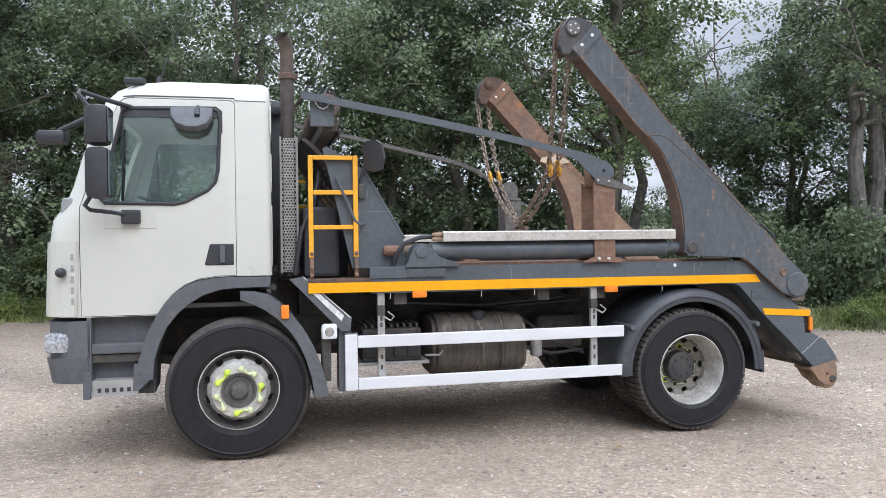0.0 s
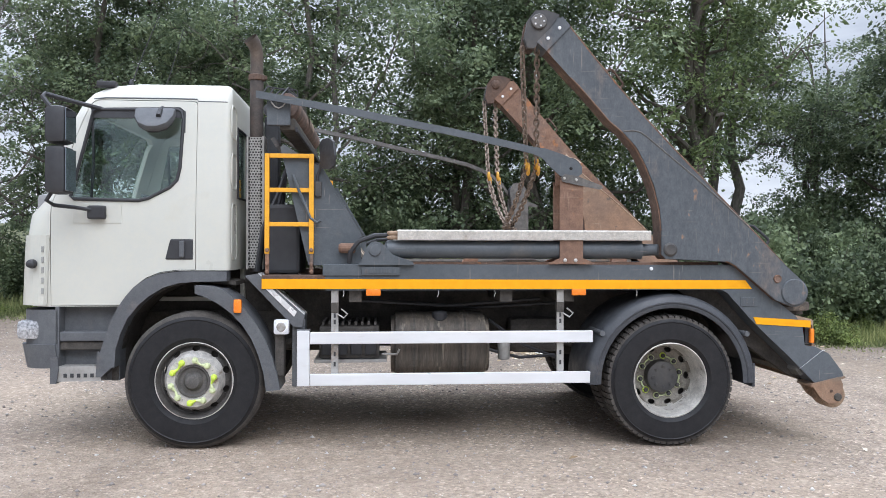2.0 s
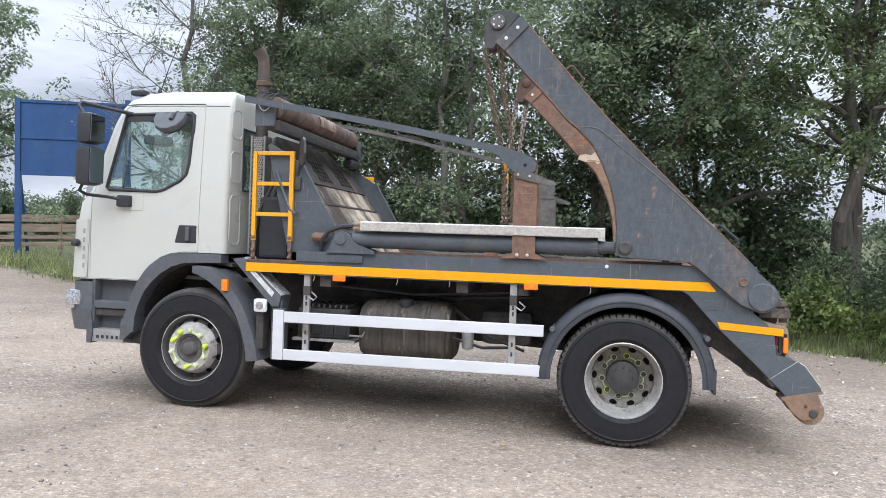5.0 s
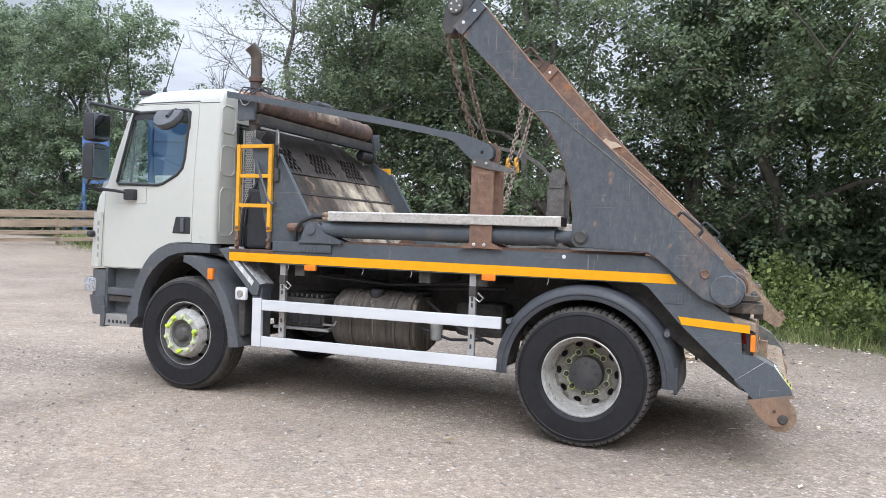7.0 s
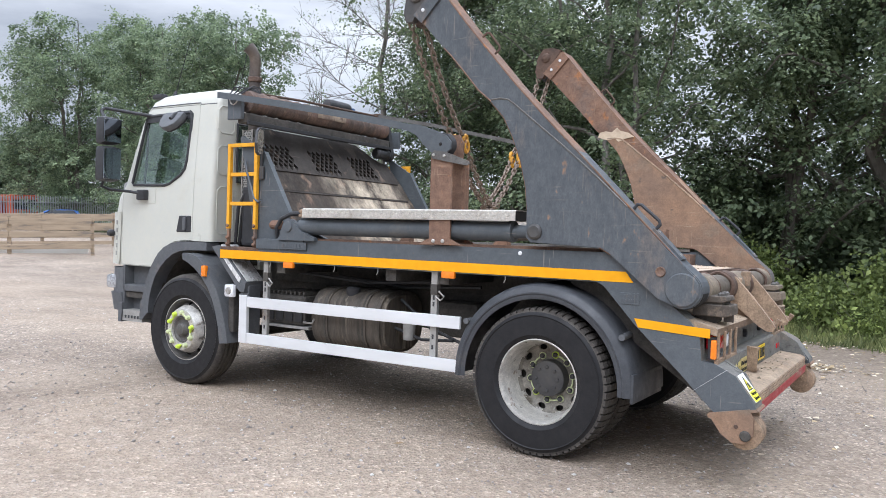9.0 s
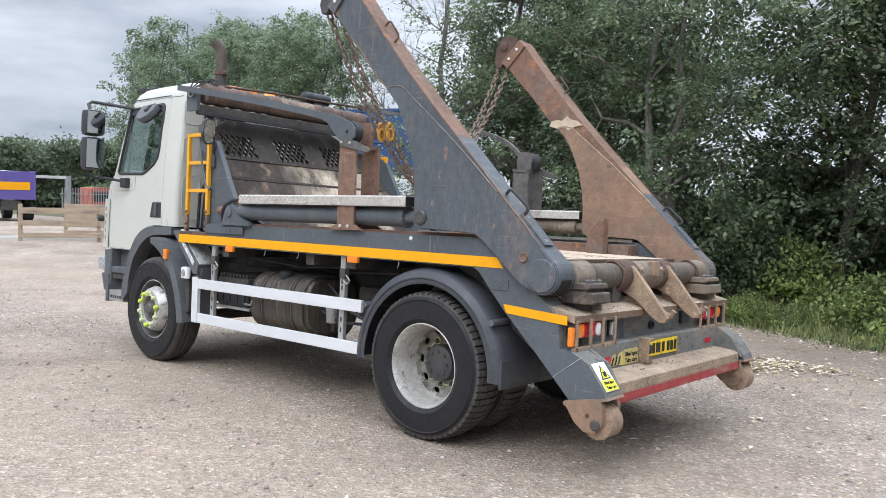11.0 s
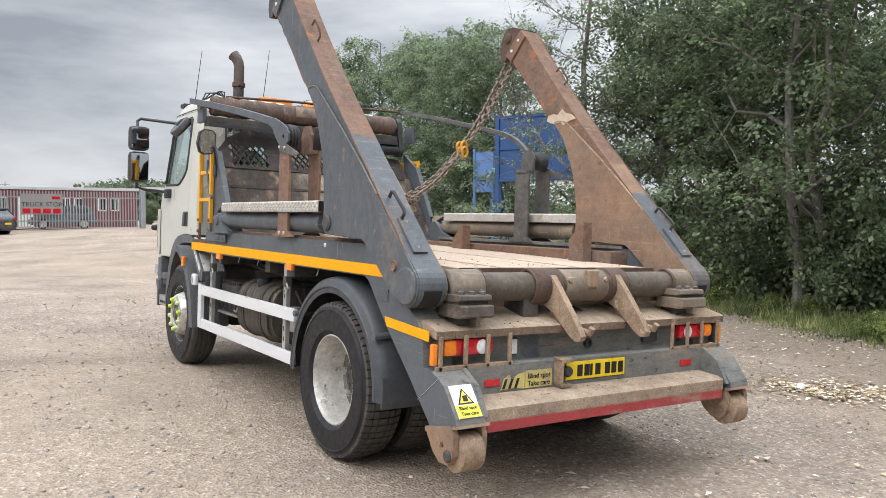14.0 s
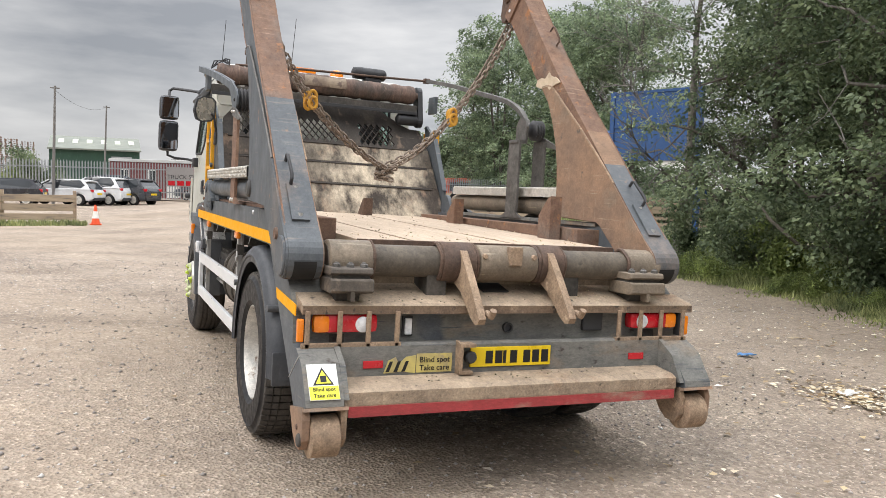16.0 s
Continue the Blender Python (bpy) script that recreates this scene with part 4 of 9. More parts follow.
def cut(bm, cutters, op="DIFFERENCE"):
    """bm less (or within) each of the cutters; all are used up."""
    me = bpy.data.meshes.new("cut")
    bmesh.ops.recalc_face_normals(bm, faces=bm.faces)
    bm.to_mesh(me)
    bm.free()
    ob = new("cut", me)
    extra = []
    for c in cutters:
        cm = bpy.data.meshes.new("cutter")
        bmesh.ops.recalc_face_normals(c, faces=c.faces)
        c.to_mesh(cm)
        c.free()
        co = new("cutter", cm)
        extra.append(co)
        md = ob.modifiers.new("b", "BOOLEAN")
        md.operation, md.object, md.solver = op, co, "EXACT"
    dg = bpy.context.evaluated_depsgraph_get()
    dg.update()
    out = bmesh.new()
    out.from_mesh(ob.evaluated_get(dg).to_mesh())
    for o in (ob, *extra):
        d = o.data
        bpy.data.objects.remove(o)
        bpy.data.meshes.remove(d)
    return out


def flip(bm, s):
    """Mirrors a part built for the left side (y below 0) when s is +1."""
    if s > 0:
        bmesh.ops.transform(bm, matrix=Matrix.Diagonal((1, -1, 1, 1)), verts=bm.verts)
        bmesh.ops.reverse_faces(bm, faces=bm.faces)
    return bm


def inboard(bm, s, d=0.012):
    """The right rear leg stands a little nearer to the middle than the left one."""
    if s > 0:
        bmesh.ops.translate(bm, vec=(0, -d, 0), verts=bm.verts)
    return bm


# --- cab ---
CAB = [(1.09, -1.290, 1.14, 0.20), (1.30, -1.330, 1.145, 0.22), (1.60, -1.335, 1.145, 0.22), (1.80, -1.310, 1.14, 0.24), (1.93, -1.220, 1.135, 0.26), (2.25, -1.125, 1.115, 0.26),
       (2.55, -1.020, 1.09, 0.25), (2.70, -0.945, 1.075, 0.25), (2.775, -0.870, 1.06, 0.24), (2.825, -0.770, 1.025, 0.22), (2.855, -0.630, 0.96, 0.20), (2.87, -0.420, 0.80, 0.15)]


def cab_ring(front, half, rf, rear=0.27, rr=0.05, inset=0.0, n=7):
    f, h, b = front + inset, half - inset, rear - inset
    rf, rr = max(rf - inset, 0.02), max(rr - inset, 0.015)
    pts = []
    for cx, cy, r, a0 in ((f + rf, -h + rf, rf, 180), (b - rr, -h + rr, rr, 270), (b - rr, h - rr, rr, 0), (f + rf, h - rf, rf, 90)):
        for i in range(n + 1):
            a = radians(a0 + 90 * i / n)
            pts.append((cx + r * math.cos(a), cy + r * math.sin(a)))
    return pts


def cab_solid(inset):
    bm = bmesh.new()
    rings = []
    for k, (z, f, h, r) in enumerate(CAB):
        zz = z + inset if k == 0 else z - inset * (1.0 if k > 6 else 0.3)
        rear = 0.27 if z < 2.78 else (0.262 if z < 2.83 else 0.23)
        if z > 2.86:
            rear = 0.12
        rings.append([bm.verts.new((x, y, zz)) for x, y in cab_ring(f, h, r, rear, 0.05, inset)])
    for a, b in zip(rings, rings[1:]):
        for i in range(len(a)):
            bm.faces.new((a[i], a[(i + 1) % len(a)], b[(i + 1) % len(a)], b[i]))
    bm.faces.new(rings[0][::-1]), bm.faces.new(rings[-1])
    return bm


def cab_side(z):
    for (z0, _, h0, _), (z1, _, h1, _) in zip(CAB, CAB[1:]):
        if z0 <= z <= z1:
            return h0 + (h1 - h0) * (z - z0) / (z1 - z0)
    return CAB[0][2]


WINDOW = [(-0.79, 2.60), (-0.94, 1.945), (-0.915, 1.925), (-0.43, 1.918), (-0.36, 1.935), (-0.20, 2.02), (-0.145, 2.08), (-0.125, 2.17), (-0.105, 2.55), (-0.12, 2.615), (-0.15, 2.63), (-0.76, 2.625)]
ARCH = [(-0.565, 1.05), (-0.565, 1.089), (-0.51, 1.175), (-0.454, 1.24), (-0.37, 1.305), (-0.265, 1.348), (-0.13, 1.366), (0.011, 1.369), (0.35, 1.369), (0.35, 1.0)]
DOOR = [(-1.083, 1.098), (-1.088, 1.89), (-0.92, 2.42), (-0.825, 2.665), (-0.79, 2.695), (-0.76, 2.702), (-0.03, 2.702), (0.0, 2.69), (0.004, 2.66), (0.004, 1.375), (-0.13, 1.374), (-0.265, 1.356), (-0.37, 1.313), (-0.454, 1.248), (-0.51, 1.183), (-0.57, 1.098)]


def grow(points, d):
    cx, cz = sum(p[0] for p in points) / len(points), sum(p[1] for p in points) / len(points)
    out = []
    for x, z in points:
        v = Vector((x - cx, z - cz))
        v = v * (1 + d / max(v.length, 0.01))
        out.append((cx + v.x, cz + v.y))
    return out


def build_cab():
    shell = cut(cab_solid(0.0), [cab_solid(0.035), prism(ARCH, -1.5, -0.5), prism(ARCH, 0.5, 1.5)])
    me = bpy.data.meshes.new("shell")
    shell.to_mesh(me)
    shell.free()

    def copy():
        b = bmesh.new()
        b.from_mesh(me)
        return b

    screen = [(-0.96, 1.98), (0.96, 1.98), (0.99, 2.05), (0.93, 2.62), (0.86, 2.66), (-0.86, 2.66), (-0.93, 2.62), (-0.99, 2.05)]
    rear_l = [(-0.82, 1.95), (-0.40, 1.95), (-0.38, 1.98), (-0.38, 2.50), (-0.42, 2.54), (-0.80, 2.54), (-0.84, 2.50), (-0.84, 1.98)]
    rear_r = [(-y, z) for y, z in rear_l]
    body = cut(copy(), [prism(grow(DOOR, 0.006), -1.4, -0.75), prism(grow(DOOR, 0.006), 0.75, 1.4), prism(screen, -2.0, -0.7, "yz"), prism(rear_l, 0.1, 0.5, "yz"), prism(rear_r, 0.1, 0.5, "yz")])
    cab = part("cab", body, M_WHITE, truck, "cream-white painted cab shell with rounded roof edges", smooth=True)
    for s in (-1, 1):
        d = cut(copy(), [prism(DOOR, -1.4 if s < 0 else 0.75, -0.75 if s < 0 else 1.4)], "INTERSECT")
        d = cut(d, [prism(WINDOW, -1.4, 1.4)])
        part("door", d, M_WHITE, cab, "white cab door with side window", smooth=True)
        part("window_seal", tube([(x, s * (cab_side(z) + 0.002), z) for x, z in grow(WINDOW, 0.004)], 0.014, 8, closed=True), M_BLACK, cab, smooth=True)
        band = [(-0.80, 2.56), (-0.81, 2.64), (-0.13, 2.655), (-0.085, 2.62), (-0.085, 2.45), (-0.105, 2.45), (-0.115, 2.57)]
        bm = bmesh.new()
        lo = [bm.verts.new((x, s * (cab_side(z) + 0.004), z)) for x, z in band]
        hi = [bm.verts.new((x, s * (cab_side(z) - 0.01), z)) for x, z in band]
        bm.faces.new(lo), bm.faces.new(hi[::-1])
        for i in range(len(band)):
            bm.faces.new((lo[i], lo[(i + 1) % len(band)], hi[(i + 1) % len(band)], hi[i]))
        part("window_header", bm, M_BLACK, cab)
        bm = bmesh.new()
        pts = grow(WINDOW, 0.006)
        lo = [bm.verts.new((x, s * (cab_side(z) - 0.012), z)) for x, z in pts]
        hi = [bm.verts.new((x, s * (cab_side(z) - 0.017), z)) for x, z in pts]
        bm.faces.new(lo), bm.faces.new(hi[::-1])
        for i in range(len(pts)):
            bm.faces.new((lo[i], lo[(i + 1) % len(pts)], hi[(i + 1) % len(pts)], hi[i]))
        g = part("side_window", bm, M_GLASS, cab, "slightly tinted window glass")
        g.visible_shadow = False
        part("window_post", tube([(-0.80, s * 1.10, 1.94), (-0.79, s * 1.085, 2.2), (-0.80, s * 1.07, 2.56)], 0.012, 6), M_BLACK, cab)
        # door handle in its dark recess
        b = box(-0.225, -0.012, -1.152, -1.13, 1.452, 1.615, 0.012)
        for v in b.verts:
            if v.co.x < -0.15 and v.co.z > 1.54:
                v.co.x += (v.co.z - 1.54) * 0.55
        part("handle_recess", flip(b, s), M_BLACK, cab)
        part("door_handle", flip(box(-0.115, -0.075, -1.172, -1.148, 1.47, 1.60, 0.01), s), M_PLASTIC, cab, "dark grey door handle")
        # corner deflector, slotted on its rear edge; grey bars paint in the slots' shade
        ring = [p for p in cab_ring(-1.335, 1.145, 0.22, inset=-0.03) if p[0] < -1.14 and p[1] < -0.70]
        ring = [(ring[0][0], -0.70)] + ring + [(-1.13, -1.17)]
        inner = [(x * 0.985 + 0.0, y * 0.985) for x, y in ring][::-1]
        bm = prism(ring + inner, 1.10, 1.64, "xy")
        for v in bm.verts:
            v.co.x += (0.05 if v.co.z > 1.4 else 0.0) * 0.4
        part("corner_deflector", flip(bm, s), M_WHITE, cab, "white curved corner deflector")
        for k in range(5):
            part("deflector_slot", flip(box(-1.145, -1.127, -1.178, -1.160, 1.19 + 0.08 * k, 1.235 + 0.08 * k, 0.003), s), M_TRIM, cab)
        part("side_marker", flip(lathe([(-0.06, 0.012), (-0.05, 0.03), (-0.02, 0.036), (0.0, 0.036)], 14, "y", (-1.21, -1.17, 1.42)), s), M_BLACK, cab)
        part("roof_lamp", flip(box(-0.79, -0.64, -1.04, -0.96, 2.815, 2.865, 0.015), s), M_BLACK, cab, "small black roof marker lamp")
        part("mirror_base", flip(box(-0.80, -0.67, -1.20, -1.12, 1.765, 1.87, 0.015), s), M_BLACK, cab)
        part("base_plate", flip(box(-0.92, -0.56, -1.146, -1.14, 1.735, 1.885, 0.002), s), M_WHITE, cab)
        arm = [(-0.74, -1.17, 1.83), (-0.86, -1.24, 1.85), (-0.97, -1.38, 1.86), (-0.99, -1.46, 1.89), (-0.93, -1.47, 1.98)]
        part("lower_mirror_arm", flip(tube(arm, 0.015, 8), s), M_BLACK, truck, smooth=True)
        part("upper_mirror_arm", flip(tube([(-0.72, -1.07, 2.63), (-0.90, -1.25, 2.66), (-1.02, -1.42, 2.68), (-1.02, -1.46, 2.65), (-0.95, -1.47, 2.56)], 0.017, 8), s), M_BLACK, truck, smooth=True)
        near = 0.0 if s < 0 else 0.14
        for z0, z1, nm in ((2.30, 2.575, "upper_mirror"), (1.935, 2.285, "lower_mirror")):
            b = box(-0.975, -0.815, -1.575, -1.36, z0, z1, 0.05)
            for v in b.verts:
                if v.co.x < -0.93:
                    v.co.y = -1.4675 + (v.co.y + 1.4675) * 0.86
            mi = part(nm, inboard(flip(b, s), s, near), M_BLACK, truck, "black mirror housing", smooth=True)
            part("mirror_glass", inboard(flip(box(-0.818, -0.812, -1.562, -1.373, z0 + 0.022, z1 - 0.022, 0.002), s), s, near), M_MIRROR, mi)
        visor = [(-0.455, 0.10), (-0.45, 0.02), (-0.41, -0.055), (-0.34, -0.095), (-0.26, -0.095), (-0.19, -0.055), (-0.155, 0.02), (-0.15, 0.10), (-0.18, 0.115), (-0.425, 0.115)]
        lean = Matrix.Translation((0, -1.185, 2.53)) @ Matrix.Rotation(radians(-38), 4, "X")
        b = join(bmesh.new(), prism(visor, -0.035, 0.03, bevel=0.018), lean)
        part("kerb_mirror", flip(b, s), M_PLASTIC, truck, "dark grey kerb mirror housing over the window", smooth=True)
        part("kerb_mirror_bowl", flip(join(bmesh.new(), prism([(-0.305 + (x + 0.305) * 0.86, z * 0.84) for x, z in visor], 0.028, 0.05), lean), s), M_BLACK, truck)
        part("kerb_mirror_stay", flip(tube([(-0.26, -1.10, 2.64), (-0.26, -1.17, 2.61), (-0.26, -1.22, 2.56)], 0.02, 8), s), M_BLACK, truck)
    bpy.data.meshes.remove(me)
    # windscreen
    bm = bmesh.new()
    rows = []
    for k in range(7):
        z = 1.96 + 0.12 * k
        f = np.interp(z, [c[0] for c in CAB], [c[1] for c in CAB]) + 0.02
        h = cab_side(z) - 0.02
        rows.append([bm.verts.new((x, y, z)) for x, y in [p for p in cab_ring(f, h, 0.24) if p[0] < f + 0.235]])
    for a, b in zip(rows, rows[1:]):
        order_a = sorted(a, key=lambda v: v.co.y)
        order_b = sorted(b, key=lambda v: v.co.y)
        m = min(len(order_a), len(order_b))
        for i in range(m - 1):
            bm.faces.new((order_a[i], order_a[i + 1], order_b[i + 1], order_b[i]))
    g = part("windscreen", bm, M_GLASS, cab, smooth=True)
    g.visible_shadow = False
    for ya in (-0.61, 0.61):
        g = part("rear_window", box(0.246, 0.252, ya - 0.235, ya + 0.235, 1.94, 2.55, 0.001), M_GLASS, cab)
        g.visible_shadow = False
        part("rear_window_seal", tube([(0.272, ya + y, z) for y, z in ((-0.23, 1.96), (0.23, 1.96), (0.235, 2.53), (-0.235, 2.53))], 0.014, 6, closed=True), M_BLACK, cab)
    # pressed panels on the back wall
    for y0, y1, z0, z1 in ((-1.08, -0.88, 2.42, 2.68), (-1.08, -0.88, 2.02, 2.30), (-1.08, -0.88, 1.45, 1.90), (-0.30, 0.30, 1.45, 2.5), (0.88, 1.08, 1.45, 1.9), (0.88, 1.08, 2.02, 2.30)):
        pts = [(0.271, y, z) for y, z in ((y0 + 0.04, z0), (y1 - 0.04, z0), (y1, z0 + 0.04), (y1, z1 - 0.04), (y1 - 0.04, z1), (y0 + 0.04, z1), (y0, z1 - 0.04), (y0, z0 + 0.04))]
        part("pressed_rib", tube(pts, 0.006, 6, closed=True), M_WHITE, cab, smooth=True)
    # inside: floor, seats, wheel, dash
    part("cab_floor", box(-1.25, 0.2, -1.08, 1.08, 1.40, 1.44), M_DASH, cab)
    part("dashboard", box(-1.24, -0.88, -1.05, 1.05, 1.72, 1.97, 0.05), M_DASH, cab, smooth=True)
    for y in (-0.62, 0.62):
        seat = part("seat_base", box(-0.52, 0.02, y - 0.25, y + 0.25, 1.55, 1.75, 0.05), M_SEAT, cab, smooth=True)
        part("seat_back", box(-0.06, 0.09, y - 0.24, y + 0.24, 1.70, 2.32, 0.05, Matrix.Identity(4)), M_SEAT, cab, smooth=True)
        part("headrest", box(0.0, 0.09, y - 0.13, y + 0.13, 2.34, 2.55, 0.04), M_SEAT, cab, smooth=True)
    ring = [Vector((0.0, 0.23 * math.cos(a), 0.23 * math.sin(a))) for a in np.linspace(0, math.tau, 24, endpoint=False)]
    tilt = Matrix.Translation((-0.70, 0.62, 2.0)) @ Matrix.Rotation(radians(-38), 4, "Y").inverted() @ Matrix.Rotation(radians(70), 4, "Y")
    part("steering_wheel", tube([tilt @ p for p in ring], 0.016, 8, closed=True), M_BLACK, cab)
    part("steering_column", tube([(-0.70, 0.62, 2.0), (-0.95, 0.62, 1.85)], 0.04, 10), M_BLACK, cab)
    part("bunk_shelf", box(0.1, 0.22, -1.05, 1.05, 1.5, 1.9), M_TRIM, cab)
    # roof gutter line and rear corner seam
    for s in (-1, 1):
        part("gutter", tube([(x, s * (cab_side(2.715) + 0.001), z) for x, z in ((-0.79, 2.712), (-0.7, 2.722), (-0.2, 2.724), (0.0, 2.722), (0.01, 2.705), (0.235, 2.702))], 0.005, 5), M_PLASTIC, cab)
    # roof: lightbar, beacon, aerials, front mirror
    part("roof_beacon", lathe([(2.86, 0.075), (2.88, 0.08), (2.93, 0.08), (2.965, 0.06), (2.985, 0.02)], 20, "z", (-0.25, 0.34, 0.02)), M_AMBER, truck, "amber roof beacon", smooth=True)
    part("lightbar", box(-0.34, -0.08, -0.33, 0.06, 2.875, 2.968, 0.04), M_AMBER, truck, "amber rounded roof lightbar", smooth=True)
    part("lightbar_base", box(-0.35, -0.07, -0.34, 0.07, 2.855, 2.88, 0.006), M_BLACK, truck)
    for y, top in ((-0.94, 3.42), (-0.15, 3.55)):
        part("aerial", tube([(-0.55, y, 2.85), (-0.46, y, 3.1), (-0.33, y, top)], [0.006, 0.004, 0.003], 5), M_BLACK, truck)
        part("aerial_foot", lathe([(2.82, 0.025), (2.87, 0.02), (2.9, 0.008)], 10, "z", (-0.55, y, 0)), M_BLACK, truck)
    part("front_mirror_arm", tube([(-0.93, 0.85, 2.76), (-1.15, 0.9, 2.86), (-1.45, 0.95, 2.84), (-1.68, 0.95, 2.72)], 0.028, 8), M_BLACK, truck, smooth=True)
    part("front_mirror", box(-1.86, -1.60, 0.82, 1.08, 2.60, 2.72, 0.045), M_BLACK, truck, "black front mirror", smooth=True)
    # front panel slats
    for k in range(6):
        part("grille_slat", box(-1.352, -1.325, -0.72, 0.72, 1.16 + 0.075 * k, 1.20 + 0.075 * k, 0.006), M_BLACK, cab)


build_cab()


def build_front():
    # bumper, lamps, entry steps and wheel arch
    for s in (-1, 1):
        ring = [p for p in cab_ring(-1.335, 1.15, 0.20) if p[1] < -0.55 and p[0] < -0.9]
        upper = [(ring[0][0], -0.55)] + ring + [(-1.03, -1.15), (-1.03, -0.75), (-1.2, -0.55)]
        bp = part("bumper_corner", flip(prism(upper, 0.80, 1.065, "xy", 0.0), s), M_PLASTIC, truck, "grey plastic bumper corner")
        lower = [(ring[0][0] - 0.02, -0.55)] + [(x - 0.02, y - 0.02) for x, y in ring] + [(-1.05, -1.17), (-1.0, -0.75), (-1.2, -0.55)]
        b = prism(lower, 0.615, 0.80, "xy")
        for v in b.verts:
            if v.co.z < 0.7:
                v.co.x += 0.03
                v.co.y *= 0.985
        part("lower_bumper", flip(b, s), M_PLASTIC, truck, "scuffed grey lower bumper")
        lamp = part("headlamp", flip(box(-1.342, -1.165, -1.154, -0.80, 0.835, 0.985, 0.04), s), M_HEADLAMP, truck, "clear headlamp in the bumper", smooth=True)
        part("step_well", flip(box(-1.04, -0.60, -1.04, -0.9, 0.5, 1.10, 0.005), s), M_PLASTIC, truck)
        part("well_side", flip(box(-1.05, -1.02, -1.15, -0.9, 0.60, 1.09, 0.005), s), M_PLASTIC, truck)
        part("upper_step", flip(box(-1.02, -0.62, -1.15, -0.95, 0.82, 0.895, 0.012), s), M_PLASTIC, truck, "dusty grey upper cab step")
        part("step_riser", flip(box(-1.02, -0.62, -1.13, -0.95, 0.755, 0.815, 0.006), s), M_UNDER, truck)
        st = part("lower_step", flip(prism([(-1.04, 0.515), (-1.02, 0.63), (-0.72, 0.63), (-0.70, 0.515)], -1.165, -0.95), s), M_GALV, truck, "bare metal lower cab step")
        part("step_guard", flip(prism([(-1.075, 0.70), (-1.02, 0.70), (-1.015, 0.60), (-1.03, 0.50), (-1.075, 0.50)], -1.18, -0.9), s), M_PLASTIC, truck)
        for k in range(5):
            part("step_grip", flip(box(-0.98 + 0.05 * k, -0.955 + 0.05 * k, -1.17, -1.163, 0.545, 0.575, 0.001), s), M_BLACK, st)
        arch = [(-0.72, 0.62), (-0.70, 0.76), (-0.64, 0.95), (-0.575, 1.085), (-0.515, 1.172), (-0.46, 1.236), (-0.37, 1.30), (-0.265, 1.342), (-0.13, 1.36), (0.011, 1.363), (0.25, 1.36),
                (0.25, 1.285), (0.0, 1.28), (-0.12, 1.27), (-0.236, 1.235), (-0.34, 1.17), (-0.42, 1.10), (-0.50, 1.0), (-0.555, 0.88), (-0.59, 0.76), (-0.60, 0.62)]
        part("wheel_arch", flip(prism(arch, -1.175, -1.02), s), M_PLASTIC, truck, "grey plastic wheel arch edge")
        inner = [(-0.66, 0.5), (-0.64, 0.75), (-0.54, 1.05), (-0.4, 1.2), (-0.23, 1.27), (0.0, 1.32), (0.3, 1.28), (0.3, 1.25), (0.0, 1.285), (-0.2, 1.235), (-0.36, 1.16), (-0.50, 1.02), (-0.60, 0.74), (-0.61, 0.5)]
        part("arch_liner", flip(prism(inner, -1.05, -0.62), s), M_UNDER, truck)
        part("arch_skirt", flip(prism([(-0.73, 0.74), (-0.60, 0.74), (-0.62, 0.62), (-0.70, 0.545), (-0.74, 0.545)], -1.17, -0.95), s), M_PLASTIC, truck)
        fend = [(0.03, 1.255), (0.14, 1.25), (0.24, 1.225), (0.335, 1.15), (0.42, 1.06), (0.50, 0.95), (0.565, 0.83), (0.615, 0.70), (0.655, 0.56), (0.675, 0.45),
                (0.57, 0.44), (0.55, 0.58), (0.51, 0.72), (0.46, 0.84), (0.39, 0.95), (0.30, 1.045), (0.20, 1.12), (0.10, 1.17), (0.03, 1.195)]
        part("rear_wing", flip(prism(fend, -1.275, -0.90), s), M_PLASTIC, truck, "grey plastic wing behind the front wheel")
        part("wing_marker", flip(box(0.325, 0.385, -1.30, -1.262, 1.045, 1.15, 0.012), s), M_AMBER, truck, "amber side marker lamp", smooth=True)
        part("side_lamp", flip(box(0.625, 0.745, -1.285, -1.235, 0.875, 0.995, 0.025), s), M_CLEAR, truck, "square clear work lamp", smooth=True)
        part("lamp_ring", flip(lathe([(-1.292, 0.018), (-1.292, 0.03), (-1.285, 0.036)], 16, "y", (0.685, 0, 0.935)), s), M_GALV, truck)
        part("lamp_bracket", flip(box(0.63, 0.70, -1.23, -1.1, 0.55, 0.95, 0.01), s), M_UNDER, truck)
        # sloping box of bright sheet between wing and deck
        duct = [(0.40, 1.33), (0.50, 1.345), (0.86, 1.02), (0.84, 0.93), (0.78, 0.93)]
        part("sloping_duct", flip(prism(duct, -1.24, -1.0), s), M_PLASTIC, truck, "grey sloping intake duct")
        part("duct_plate", flip(prism([(0.505, 1.352), (0.86, 1.031), (0.853, 1.022), (0.498, 1.343)], -1.22, -1.02), s), M_BRIGHT, truck, "bright metal cover strip")
        part("duct_face", flip(prism([(0.55, 1.24), (0.60, 1.24), (0.80, 1.05), (0.78, 1.01)], -1.246, -1.238), s), M_BRIGHT, truck)
        part("duct_leg", flip(box(0.76, 0.86, -1.2, -1.05, 0.46, 0.99, 0.01), s), M_PLASTIC, truck)


build_front()


